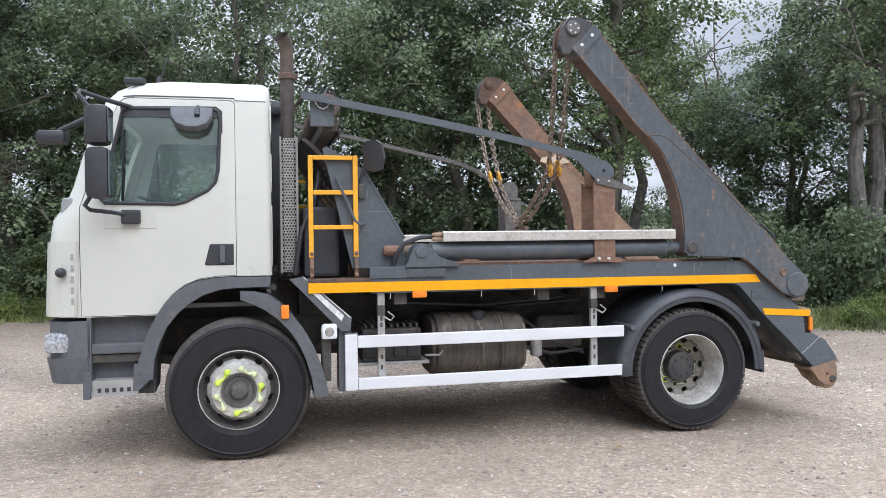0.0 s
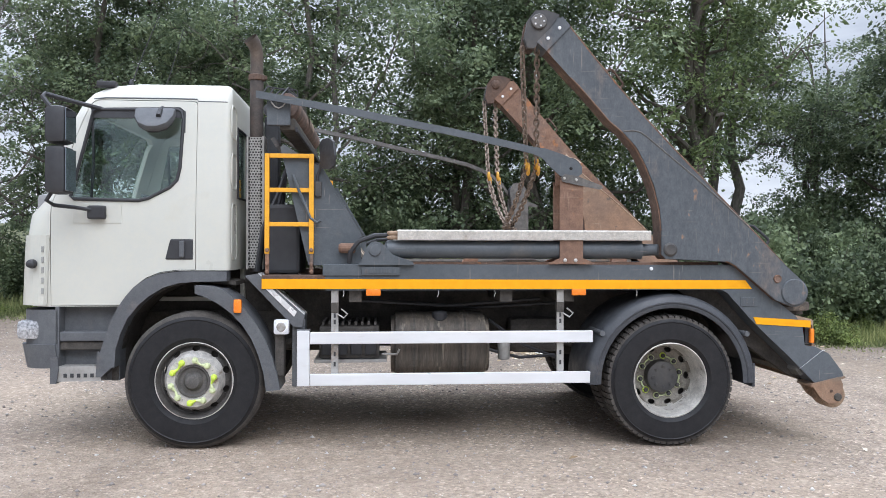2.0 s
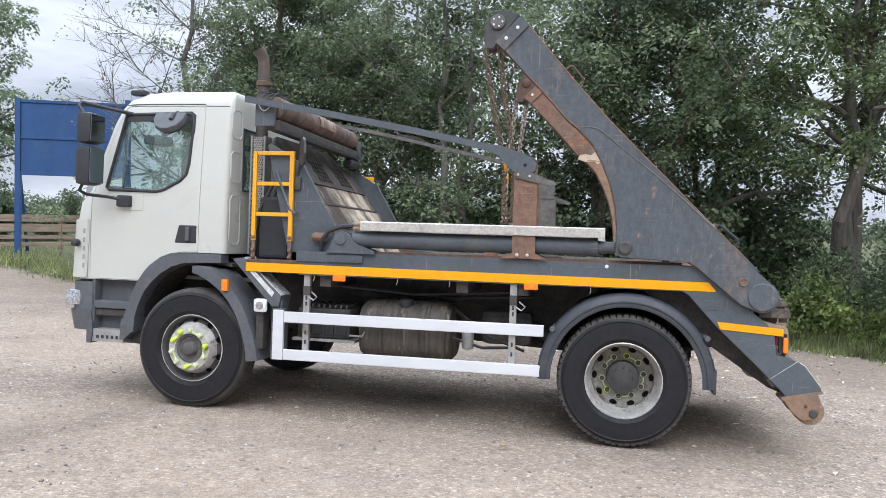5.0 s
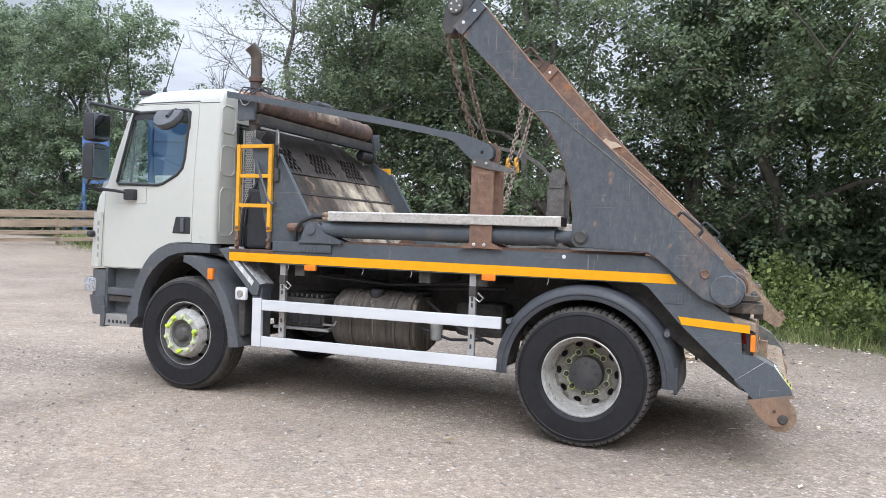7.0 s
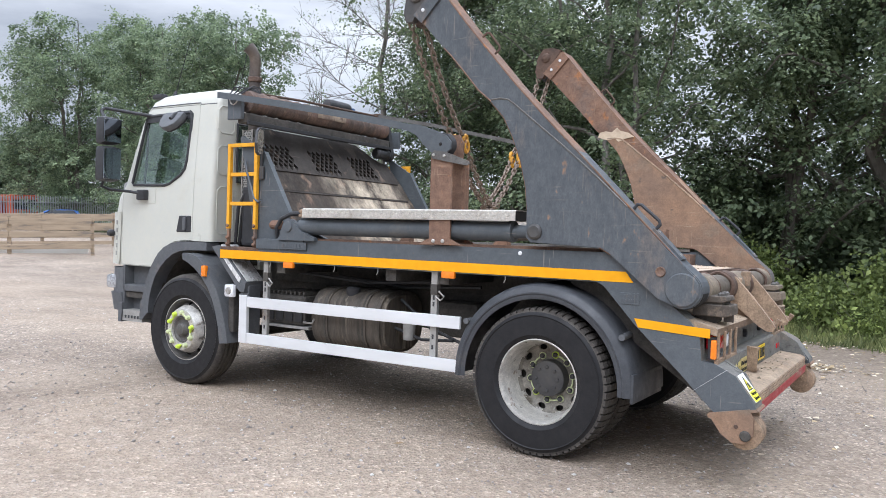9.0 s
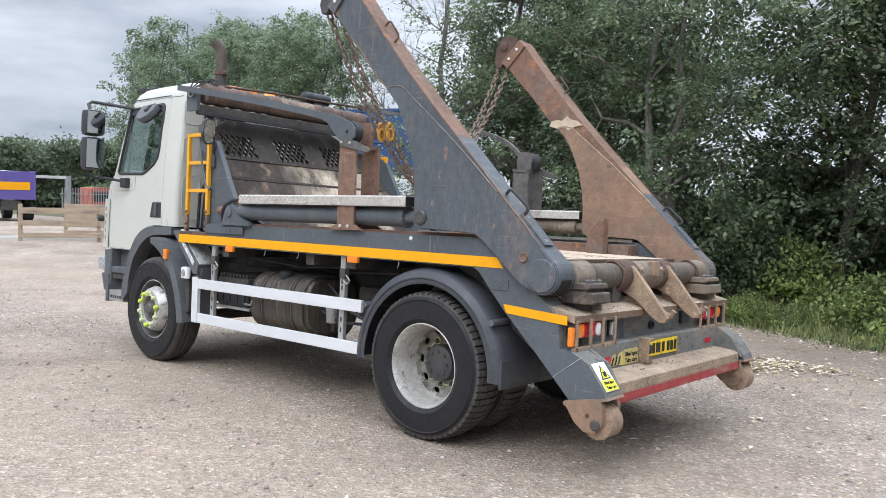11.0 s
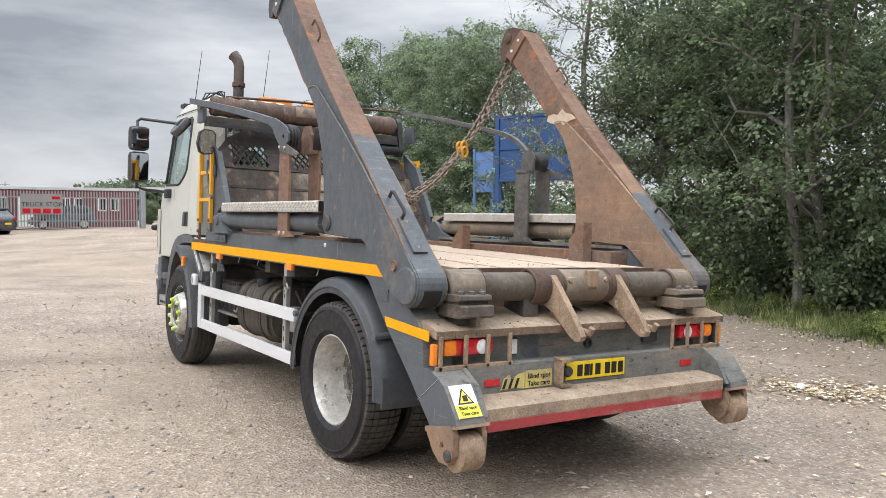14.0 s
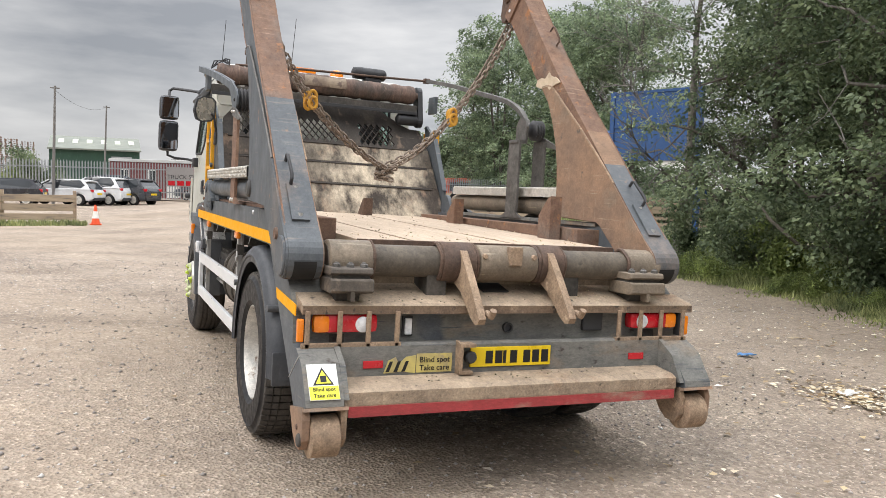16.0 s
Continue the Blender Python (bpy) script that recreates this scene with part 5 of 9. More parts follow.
# --- wheels ---
def tyre_mesh(blocks):
    """One moulded tyre: sidewall beads, and either rib grooves or raised tread blocks."""
    side = [(0.05, 0.292), (0.022, 0.305), (0.008, 0.33), (0.003, 0.334), (0.004, 0.345), (0.0, 0.40), (0.003, 0.445), (0.004, 0.46), (-0.001, 0.466), (0.008, 0.472), (0.016, 0.488)]
    if blocks:
        tread = [(0.020, 0.496), (0.064, 0.506), (0.071, 0.506), (0.106, 0.51), (0.113, 0.51)]
    else:
        tread = [(0.04, 0.512), (0.066, 0.519), (0.07, 0.509), (0.08, 0.509), (0.084, 0.52), (0.108, 0.522), (0.112, 0.511), (0.122, 0.511), (0.126, 0.522)]
    half = side + tread
    stretch = 1.05 if blocks else 1.115
    half = [(a, r if r < 0.40 else 0.40 + (r - 0.40) * stretch) for a, r in half]
    prof = half + [(0.29 - a, r) for a, r in half[::-1]]
    if blocks:
        angles = [k * math.tau / 62 + d for k in range(62) for d in (0.0, 0.078)]
    else:
        angles = [k * math.tau / 72 for k in range(72)]
    bm = bmesh.new()
    rings = [[bm.verts.new((r * math.cos(t), a, r * math.sin(t))) for t in angles] for a, r in prof]
    n = len(angles)
    raised = []
    for i, (ra, rb) in enumerate(zip(rings, rings[1:])):
        mid = prof[i][0] + prof[i + 1][0]
        on_tread = prof[i][1] > 0.49 and prof[i + 1][1] > 0.49
        for k in range(n):
            f = bm.faces.new((ra[k], ra[(k + 1) % n], rb[(k + 1) % n], rb[k]))
            if on_tread:
                f.material_index = 1
                wide = abs(prof[i][0] - prof[i + 1][0]) > 0.03
                if blocks and wide and k % 2 == 0:
                    raised.append(f)
    if raised:
        out = bmesh.ops.extrude_discrete_faces(bm, faces=raised)["faces"]
        for f in out:
            f.material_index = 1
            for v in f.verts:
                r = math.hypot(v.co.x, v.co.z)
                q = (r + 0.014) / r
                v.co.x *= q
                v.co.z *= q
    return bm


def holes(rp, n, y0, y1, r, phase=0.0, sx=1.0):
    out = []
    for k in range(n):
        a = k * math.tau / n + phase
        b = lathe([(y0, r), (y1, r)], 14, "y")
        bmesh.ops.transform(b, matrix=Matrix.Rotation(-a, 4, "Y") @ Matrix.Translation((rp, 0, 0)) @ Matrix.Diagonal((0.72, 1, sx, 1)), verts=b.verts)
        out.append(b)
    both = bmesh.new()
    for b in out:
        join(both, b)
    return [both]


def build_wheels():
    rnd = random.Random(5)
    nut = lambda x, y, z, r, h: lathe([(y - h, r * 0.75), (y - h * 0.8, r), (y, r)], 6, "y", (x, 0, z))
    # front wheel: bulging disc, ten nuts with pointer caps
    fw = part("front_wheel", tyre_mesh(False), [M_RUBBER, M_TREAD], truck, "front road wheel with worn tyre", smooth=True)
    prof = [(0.045, 0.296), (0.03, 0.30), (0.028, 0.292), (0.06, 0.276), (0.10, 0.268), (0.105, 0.262), (0.06, 0.232), (0.0, 0.208), (-0.02, 0.195), (-0.022, 0.135), (0.0, 0.130), (0.0, 0.115), (0.03, 0.115), (0.03, 0.19), (0.08, 0.225), (0.13, 0.262), (0.13, 0.285), (0.06, 0.29)]
    disc = cut(ring_solid(prof), holes(0.243, 10, -0.05, 0.2, 0.028, 0.31, 1.1))
    # the deep trough round the disc is coloured darker than the disc
    for f in disc.faces:
        c = f.calc_center_median()
        f.material_index = 1 if 0.234 < math.hypot(c.x, c.z) < 0.287 else 0
    part("rim", disc, [M_RIM, M_HUBGREY], fw, "chipped silver steel wheel", smooth=True)
    part("brake_drum", lathe([(0.14, 0.26), (0.135, 0.1), (0.135, 0.02)], 32, "y"), M_UNDER, fw)
    part("hub", lathe([(0.10, 0.132), (-0.005, 0.128), (-0.008, 0.115), (0.01, 0.10), (0.012, 0.075), (-0.02, 0.06), (-0.035, 0.05), (-0.04, 0.02)], 32, "y"), M_HUBGREY, fw, "grey hub with raised centre cap", smooth=True)
    for k in range(10):
        a = k * math.tau / 10 + 0.2
        x, z = 0.165 * math.cos(a), 0.165 * math.sin(a)
        part("wheel_nut", nut(x, -0.02, z, 0.018, 0.028), M_HUBGREY, fw)
        m = M_LIME if k in (0, 3, 4, 7) else M_CREAMCAP
        cap = lathe([(-0.058, 0.008), (-0.054, 0.017), (-0.03, 0.023), (-0.024, 0.025)], 14, "y", (x, 0, z))
        side = 0.55 if k % 2 else -0.55
        px, pz = x + 0.052 * math.cos(a + math.pi / 2 + side) * (1 if k % 2 else -1), z + 0.052 * math.sin(a + math.pi / 2 + side) * (1 if k % 2 else -1)
        join(cap, tube([(x, -0.03, z), (px, -0.03, pz)], [0.019, 0.007], 8))
        part("nut_indicator", cap, m, fw, smooth=True)
    fw.matrix_basis = pose(0.012, -1.235, 0.517)
    right = copy_thing(fw, pose(0.012, 1.235, 0.517, 0, 0, 180))
    # rear wheels: twin tyres, dished outer rim
    rw = part("rear_wheel", tyre_mesh(True), [M_RUBBER, M_TREAD], truck, "twin rear road wheel with block tread tyres", smooth=True)
    prof = [(0.04, 0.298), (0.025, 0.305), (0.022, 0.296), (0.05, 0.282), (0.09, 0.277), (0.12, 0.268), (0.19, 0.262), (0.235, 0.254), (0.265, 0.238), (0.280, 0.20), (0.282, 0.12), (0.297, 0.12), (0.297, 0.21), (0.285, 0.25), (0.24, 0.275), (0.12, 0.285), (0.08, 0.29)]
    disc = cut(ring_solid(prof), holes(0.228, 10, 0.1, 0.5, 0.03, 0.0, 1.1))
    for f in disc.faces:
        c = f.calc_center_median()
        f.material_index = 1 if math.hypot(c.x, c.z) < 0.246 and c.y > 0.24 else 0
    part("rim", disc, [M_RIM, M_RIMDISC], rw, "deep dished silver wheel with chipped rim", smooth=True)
    part("hub", lathe([(0.30, 0.134), (0.20, 0.128), (0.192, 0.115), (0.185, 0.03)], 32, "y"), M_HUB, rw, "black rear hub", smooth=True)
    for k in range(8):
        a = k * math.tau / 8
        part("hub_bolt", nut(0.085 * math.cos(a), 0.192, 0.085 * math.sin(a), 0.014, 0.012), M_HUB, rw)
    for k in range(10):
        a = k * math.tau / 10 + 0.15
        x, z = 0.1675 * math.cos(a), 0.1675 * math.sin(a)
        part("wheel_nut", nut(x, 0.282, z, 0.019, 0.032), M_HUB, rw)
        part("nut_ring", lathe([(0.278, 0.019), (0.266, 0.021), (0.266, 0.026), (0.280, 0.027)], 14, "y", (x, 0, z)), M_LIME if k in (2, 6) else M_CREAMCAP, rw)
        x2, z2 = 0.1675 * math.cos(a + 0.314), 0.1675 * math.sin(a + 0.314)
        if k % 2:
            part("nut_link", tube([(x, 0.271, z), (x2, 0.271, z2), (0.1675 * math.cos(a + 0.628), 0.271, 0.1675 * math.sin(a + 0.628))], 0.007, 6), M_CREAMCAP, rw)
    inner = tyre_mesh(True)
    bmesh.ops.transform(inner, matrix=pose(0, 0.352, 0), verts=inner.verts)
    part("inner_tyre", inner, [M_RUBBER, M_TREAD], rw, smooth=True)
    part("inner_disc", lathe([(0.34, 0.29), (0.36, 0.05)], 32, "y"), M_UNDER, rw)
    rw.matrix_basis = pose(3.78, -1.272, 0.486)
    copy_thing(rw, pose(3.78, 1.272, 0.486, 0, 0, 180))


def ring_solid(profile, seg=60):
    """A closed turned ring: the profile runs once round the section."""
    bm = bmesh.new()
    n = len(profile)
    rings = [[bm.verts.new((r * math.cos(k * math.tau / seg), a, r * math.sin(k * math.tau / seg))) for k in range(seg)] for a, r in profile]
    for i in range(n):
        a, b = rings[i], rings[(i + 1) % n]
        for k in range(seg):
            bm.faces.new((a[k], a[(k + 1) % seg], b[(k + 1) % seg], b[k]))
    return bm


build_wheels()


# --- chassis and underbody ---
def build_chassis():
    for s in (-1, 1):
        part("chassis_rail", flip(box(-1.1, 4.85, -0.46, -0.40, 0.72, 1.0, 0.004), s), M_UNDER, truck)
        part("subframe_rail", flip(box(0.5, 4.85, -0.50, -0.38, 1.0, 1.22, 0.004), s), M_UNDER, truck)
        part("leaf_spring", flip(tube([(-0.75, -0.5, 0.72), (-0.3, -0.5, 0.62), (0.2, -0.5, 0.62), (0.75, -0.5, 0.74)], 0.045, 8), s), M_UNDER, truck)
        part("rear_spring", flip(tube([(3.0, -0.5, 0.76), (3.5, -0.5, 0.62), (4.0, -0.5, 0.62), (4.6, -0.5, 0.78)], 0.05, 8), s), M_UNDER, truck)
    part("front_axle", tube([(0, -1.0, 0.5), (0, -0.6, 0.42), (0, 0.6, 0.42), (0, 1.0, 0.5)], 0.06, 10), M_UNDER, truck)
    part("rear_axle", tube([(3.78, -0.95, 0.486), (3.78, 0.95, 0.486)], 0.085, 12), M_UNDER, truck)
    part("differential", lathe([(-0.24, 0.05), (-0.18, 0.16), (0.0, 0.22), (0.18, 0.16), (0.24, 0.05)], 20, "x", (3.78, 0, 0.51)), M_UNDER, truck, smooth=True)
    part("propshaft", tube([(0.9, 0, 0.72), (3.5, 0, 0.58)], 0.055, 12), M_UNDER, truck)
    part("engine", box(-1.0, 0.5, -0.42, 0.42, 0.62, 1.38, 0.05), M_UNDER, truck)
    part("gearbox", box(0.45, 1.1, -0.26, 0.26, 0.62, 1.05, 0.06), M_UNDER, truck)
    for x in (1.2, 2.4, 2.9, 4.4):
        part("crossmember", box(x, x + 0.1, -1.2, 1.2, 1.12, 1.215, 0.004), M_UNDER, truck)
    # fuel tank with straps and cap
    sec = []
    for k in range(28):
        c, q = math.cos(k * math.tau / 28), math.sin(k * math.tau / 28)
        sec.append((-0.825 + 0.31 * math.copysign(abs(c) ** 0.68, c), 0.752 + 0.262 * math.copysign(abs(q) ** 0.68, q)))
    b = prism(sec, 1.535, 2.33, "yz")
    bmesh.ops.bevel(b, geom=[e for e in b.edges if abs(e.verts[0].co.x - e.verts[1].co.x) < 1e-4], offset=0.035, segments=3, affect="EDGES")
    tank = part("fuel_tank", b, M_TANK, truck, "grimy streaked fuel tank with strap ribs", smooth=True)
    for x in (1.72, 2.13):
        strap = [(-0.825 + (y + 0.825) * 1.025, 0.752 + (z - 0.752) * 1.03) for y, z in sec]
        part("tank_strap", prism(strap, x - 0.03, x + 0.03, "yz"), M_TANK, tank)
        part("strap_edge", prism([(-0.825 + (y + 0.825) * 1.035, 0.752 + (z - 0.752) * 1.042) for y, z in sec], x - 0.008, x + 0.008, "yz"), M_UNDER, tank)
    part("filler_cap", lathe([(-0.03, 0.05), (0.0, 0.062), (0.035, 0.062), (0.05, 0.045)], 14, "z", (1.93, -1.02, 0.985)), M_BLACK, tank, "black fuel filler cap", smooth=True)
    # battery box
    bb = part("battery_box", box(0.96, 1.44, -1.08, -0.6, 0.66, 0.92, 0.02), M_UNDER, truck, "black ribbed battery box")
    for k in range(9):
        part("lid_rib", box(0.98 + 0.052 * k, 1.0 + 0.052 * k, -1.07, -0.62, 0.925, 0.955, 0.004), M_UNDER, bb)
    for k in range(4):
        part("box_front", box(0.98 + 0.115 * k, 1.07 + 0.115 * k, -1.095, -1.08, 0.69, 0.86, 0.01), M_BLACK, bb)
    part("battery_tray", box(0.92, 1.5, -1.1, -0.55, 0.63, 0.655, 0.004), M_GALV, truck)
    part("tray_hook", tube([(1.46, -1.12, 0.70), (1.58, -1.14, 0.70), (1.60, -1.14, 0.74)], 0.01, 6), M_GALV, truck)
    part("air_tank", lathe([(0.0, 0.03), (0.02, 0.11), (0.06, 0.125), (0.56, 0.125), (0.6, 0.11), (0.62, 0.03)], 20, "x", (1.6, 0.85, 0.8)), M_UNDER, truck, smooth=True)
    part("valve_bottle", lathe([(-0.16, 0.02), (-0.15, 0.05), (0.02, 0.055), (0.05, 0.05)], 14, "z", (2.47, -0.95, 0.78)), M_GALV, truck, "small pale plastic reservoir", smooth=True)
    part("silencer", box(2.55, 3.0, -0.75, -0.5, 0.65, 0.95, 0.06), M_UNDER, truck)
    for (a, b) in (((2.35, -0.9, 0.95), (2.95, -0.85, 0.62)), ((2.3, -0.95, 0.72), (2.9, -0.95, 0.66)), ((1.5, -0.7, 1.1), (3.0, -0.7, 1.08)), ((1.2, -0.9, 1.12), (2.8, -0.8, 1.12))):
        part("air_hose", tube([a, ((a[0] + b[0]) / 2, a[1], (a[2] + b[2]) / 2 - 0.05), b], 0.014, 6), M_BLACK, truck)
    # cab lift gear and hoses behind the cab
    part("tall_gearbox_cover", box(0.33, 0.62, -0.66, -0.3, 1.3, 1.75, 0.03), M_UNDER, truck)
    part("hydraulic_oil_tank", box(0.52, 0.80, -1.0, -0.5, 1.34, 1.90, 0.03), M_BLACK, truck, "black oil tank behind the cab")
    for k in range(4):
        part("hose", tube([(0.45, -1.0 + 0.05 * k, 1.36), (0.5, -1.02 + 0.06 * k, 1.7), (0.62, -0.95 + 0.06 * k, 2.0 - 0.08 * k), (0.66, -0.8, 2.2)], 0.016, 6), M_BLACK, truck, smooth=True)


build_chassis()


# --- side guards ---
def build_guards():
    for s in (-1, 1):
        g = part("side_guard", flip(box(0.803, 0.90, -1.262, -1.225, 0.472, 0.905, 0.006), s), M_ALU, truck, "bright aluminium side guard with two rails")
        part("upper_rail", flip(box(0.903, 3.14, -1.26, -1.23, 0.798, 0.892, 0.006), s), M_ALU, g)
        part("lower_rail", flip(box(0.903, 3.138, -1.26, -1.23, 0.474, 0.566, 0.006), s), M_ALU, g)
        part("end_cap", flip(box(0.80, 0.905, -1.258, -1.222, 0.9, 0.915, 0.003), s), M_PLASTIC, g)
        for x in (1.092, 2.883):
            st = part("guard_stay", flip(box(x - 0.028, x + 0.028, -1.226, -1.19, 0.48, 1.215, 0.004), s), M_GALV, truck, "galvanised slotted guard stay")
            for z in (0.53, 0.62, 0.70, 0.95, 1.0):
                part("slot", flip(box(x - 0.008, x + 0.008, -1.2285, -1.225, z, z + 0.035, 0.0), s), M_BLACK, st)
            part("stay_clip", flip(box(x - 0.03, x + 0.03, -1.232, -1.18, 1.04, 1.12, 0.004), s), M_UNDER, st)
            part("stay_wire", flip(tube([(x + 0.02, -1.235, 1.03), (x + 0.07, -1.24, 1.0), (x + 0.10, -1.24, 1.03), (x + 0.05, -1.235, 1.07)], 0.007, 5), s), M_GALV, st)
        for x in (1.393, 3.026):
            part("side_marker_lamp", flip(box(x - 0.058, x + 0.058, -1.268, -1.235, 1.172, 1.226, 0.012), s), M_AMBER, truck, "amber side marker lamp", smooth=True)
        for x in (1.16, 1.9, 2.35, 3.5):
            part("cable_tail", flip(tube([(x, -1.24, 1.22), (x + 0.005, -1.245, 1.19), (x - 0.004, -1.25, 1.165)], 0.003, 5), s), M_GALV, truck)


build_guards()


# --- deck and rear legs ---
def build_deck():
    for s in (-1, 1):
        part("front_beam", flip(box(0.53, 1.02, -1.25, -1.05, 1.225, 1.335, 0.006), s), M_RUSTDK, truck, "rust-worn front deck beam")
        beam = part("deck_side_beam", flip(prism([(1.02, 1.215), (1.02, 1.405), (1.035, 1.42), (4.30, 1.415), (4.44, 1.30), (4.44, 1.215)], -1.25, -1.06), s), M_GREY, truck, "grey box-section deck side beam")
        part("beam_step", flip(box(1.0, 1.56, -1.262, -1.248, 1.33, 1.418, 0.004), s), M_GREY, beam)
        part("name_badge", flip(box(1.30, 1.60, -1.272, -1.258, 1.335, 1.40, 0.004), s), M_GREY, beam, "raised nameplate with worn lettering")
        for k in range(7):
            part("badge_bar", flip(box(1.325 + 0.037 * k, 1.348 + 0.037 * k, -1.2755, -1.271, 1.35, 1.385, 0.001), s), M_ARM, beam)
        part("reflective_stripe", flip(prism([(0.532, 1.228), (0.532, 1.306), (4.40, 1.292), (4.455, 1.222)], -1.2555, -1.251), s), M_TAPE, beam, "amber reflective stripe")
        part("beam_ledge", flip(box(1.6, 4.2, -1.20, -1.04, 1.41, 1.437, 0.003), s), M_RUST if s < 0 else M_GRIMY, beam)
        part("beam_screw", flip(lathe([(-1.258, 0.004), (-1.256, 0.014), (-1.25, 0.016)], 10, "y", (3.62, 0, 1.385)), s), M_CLEAR, beam)
        # leg from the deck down to the roller
        leg = [(4.20, 1.215), (4.25, 1.19), (4.47, 0.95), (4.77, 0.67), (4.985, 0.455), (5.10, 0.43), (5.235, 0.505), (5.225, 0.54), (5.11, 0.69), (4.99, 0.748), (4.905, 0.757), (4.885, 0.93), (4.825, 1.0), (4.44, 1.30), (4.30, 1.415), (4.1, 1.40), (4.1, 1.215)]
        part("leg_inner", inboard(flip(prism([(3.9, 1.215), (4.346, 0.85), (4.89, 0.48), (5.0, 0.44), (4.9, 0.8), (4.5, 1.215)], -1.06, -0.98), s), s), M_UNDER, truck)
        bm = prism(leg, -1.252, -1.06)
        for f in bm.faces:
            if f.normal.x > 0.3:
                f.material_index = 1
        lg = part("rear_leg", inboard(flip(bm, s), s), [M_GREY, M_GRIMY], truck, "grey sloping rear leg")
        part("leg_stripe", inboard(flip(prism([(4.495, 0.935), (4.468, 0.992), (4.952, 0.962), (4.952, 0.905)], -1.2565, -1.251), s), s), M_TAPE, lg, "short amber reflective stripe")
        part("leg_plate", inboard(flip(box(4.36, 4.50, -1.2575, -1.251, 1.08, 1.155, 0.002), s), s), M_GREY, lg)
        for k in range(2):
            part("plate_bar", inboard(flip(box(4.375, 4.485, -1.2592, -1.257, 1.095 + 0.03 * k, 1.113 + 0.03 * k, 0.0), s), s), M_ARM, lg)
        part("leg_seam", inboard(flip(prism([(4.86, 0.57), (4.872, 0.578), (5.06, 0.72), (5.05, 0.715)], -1.256, -1.25), s), s), M_ALU, lg)
        tip = part("roller_bracket", inboard(flip(prism([(4.955, 0.445), (5.20, 0.50), (5.225, 0.44), (5.222, 0.34), (5.18, 0.285), (5.10, 0.285), (5.035, 0.33)], -1.262, -1.225), s), s), M_CHEEK, truck, "dusty rust-brown roller bracket")
        part("bracket_inner", inboard(flip(prism([(4.955, 0.445), (5.20, 0.50), (5.225, 0.44), (5.222, 0.34), (5.18, 0.285), (5.10, 0.285), (5.035, 0.33)], -1.07, -1.04), s), s), M_DIRTST, tip)
        part("bracket_cap", inboard(flip(prism([(4.95, 0.435), (5.24, 0.505), (5.25, 0.49), (4.96, 0.415)], -1.26, -1.04), s), s), M_CHEEK, tip)
        part("roller", inboard(flip(lathe([(-1.222, 0.09), (-1.215, 0.105), (-1.08, 0.105), (-1.072, 0.09)], 32, "y", (5.165, 0, 0.345)), s), s), M_DIRTST, tip, "worn steel roller", smooth=True)
        part("roller_pin", inboard(flip(lathe([(-1.275, 0.025), (-1.27, 0.032), (-1.26, 0.034)], 14, "y", (5.18, 0, 0.335)), s), s), M_UNDER, tip)
        part("bracket_bolt", inboard(flip(lathe([(-1.268, 0.012), (-1.26, 0.014)], 10, "y", (5.125, 0, 0.385)), s), s), M_RUSTDK, tip)
        # mudguard
        sect = [(0.585, -1.272), (0.60, -1.278), (0.618, -1.276), (0.624, -1.284), (0.634, -1.284), (0.64, -1.276), (0.668, -1.268), (0.688, -1.245), (0.697, -1.20), (0.70, -1.1), (0.70, -0.64), (0.69, -0.63), (0.685, -0.64), (0.685, -1.19), (0.66, -1.24), (0.60, -1.262)]
        gm = bmesh.new()
        rows = []
        for i in range(41):
            a = radians(-2 + 184 * i / 40)
            rows.append([gm.verts.new((3.79 + r * math.cos(a), y, 0.485 + r * math.sin(a))) for r, y in sect])
        for p0, p1 in zip(rows, rows[1:]):
            for k in range(len(sect)):
                gm.faces.new((p0[k], p0[(k + 1) % len(sect)], p1[(k + 1) % len(sect)], p1[k]))
        gm.faces.new(rows[0][::-1]), gm.faces.new(rows[-1])
        md = part("mudguard", flip(gm, s), M_MUDG, truck, "grey half-round rear mudguard", smooth=True)
        part("mudguard_bracket", flip(tube([(4.40, -1.29, 0.86), (4.36, -0.9, 0.86)], 0.022, 10), s), M_PLASTIC, md)
        part("mudguard_bracket_front", flip(tube([(3.21, -1.29, 0.87), (3.22, -0.9, 0.87)], 0.022, 10), s), M_PLASTIC, md)
        part("mud_flap", flip(box(4.455, 4.482, -1.262, -0.64, 0.425, 0.62, 0.012), s), M_MUDG, md, smooth=True)
    # deck floor plates
    for k in range(5):
        y0 = -0.86 + 0.344 * k
        lift = 0.004 * (k % 2)
        part("deck_plate", prism([(1.15, 1.255), (4.66, 1.255), (4.66, 1.29 + lift), (1.15, 1.365 + lift)], y0 + 0.005, y0 + 0.339, bevel=0.003), M_DECK, truck, "dust-covered steel deck plate")
    part("deck_underside", box(1.0, 4.62, -1.05, 1.05, 1.21, 1.253, 0.002), M_UNDER, truck)
    part("deck_rear_edge", box(4.662, 4.685, -0.86, 0.86, 1.18, 1.294, 0.004), M_RUSTDK, truck)
    for s in (-1, 1):
        part("deck_kerb", flip(box(1.1, 4.25, -1.058, -0.862, 1.25, 1.39, 0.006), s), M_RUST, truck, "rusty raised kerb beside the deck")
    for x, y, h in ((1.62, 0.18, 1.52), (2.4, 0.78, 1.56), (4.0, 0.80, 1.61)):
        lug = prism([(x - 0.10, 1.29), (x - 0.10, h - 0.14), (x + 0.02, h - 0.01), (x + 0.06, h), (x + 0.06, 1.29)], y - 0.045, y + 0.045)
        part("skip_stop", lug, M_RUSTDK if x < 2 else M_RUST, truck, "rusty welded skip stop")
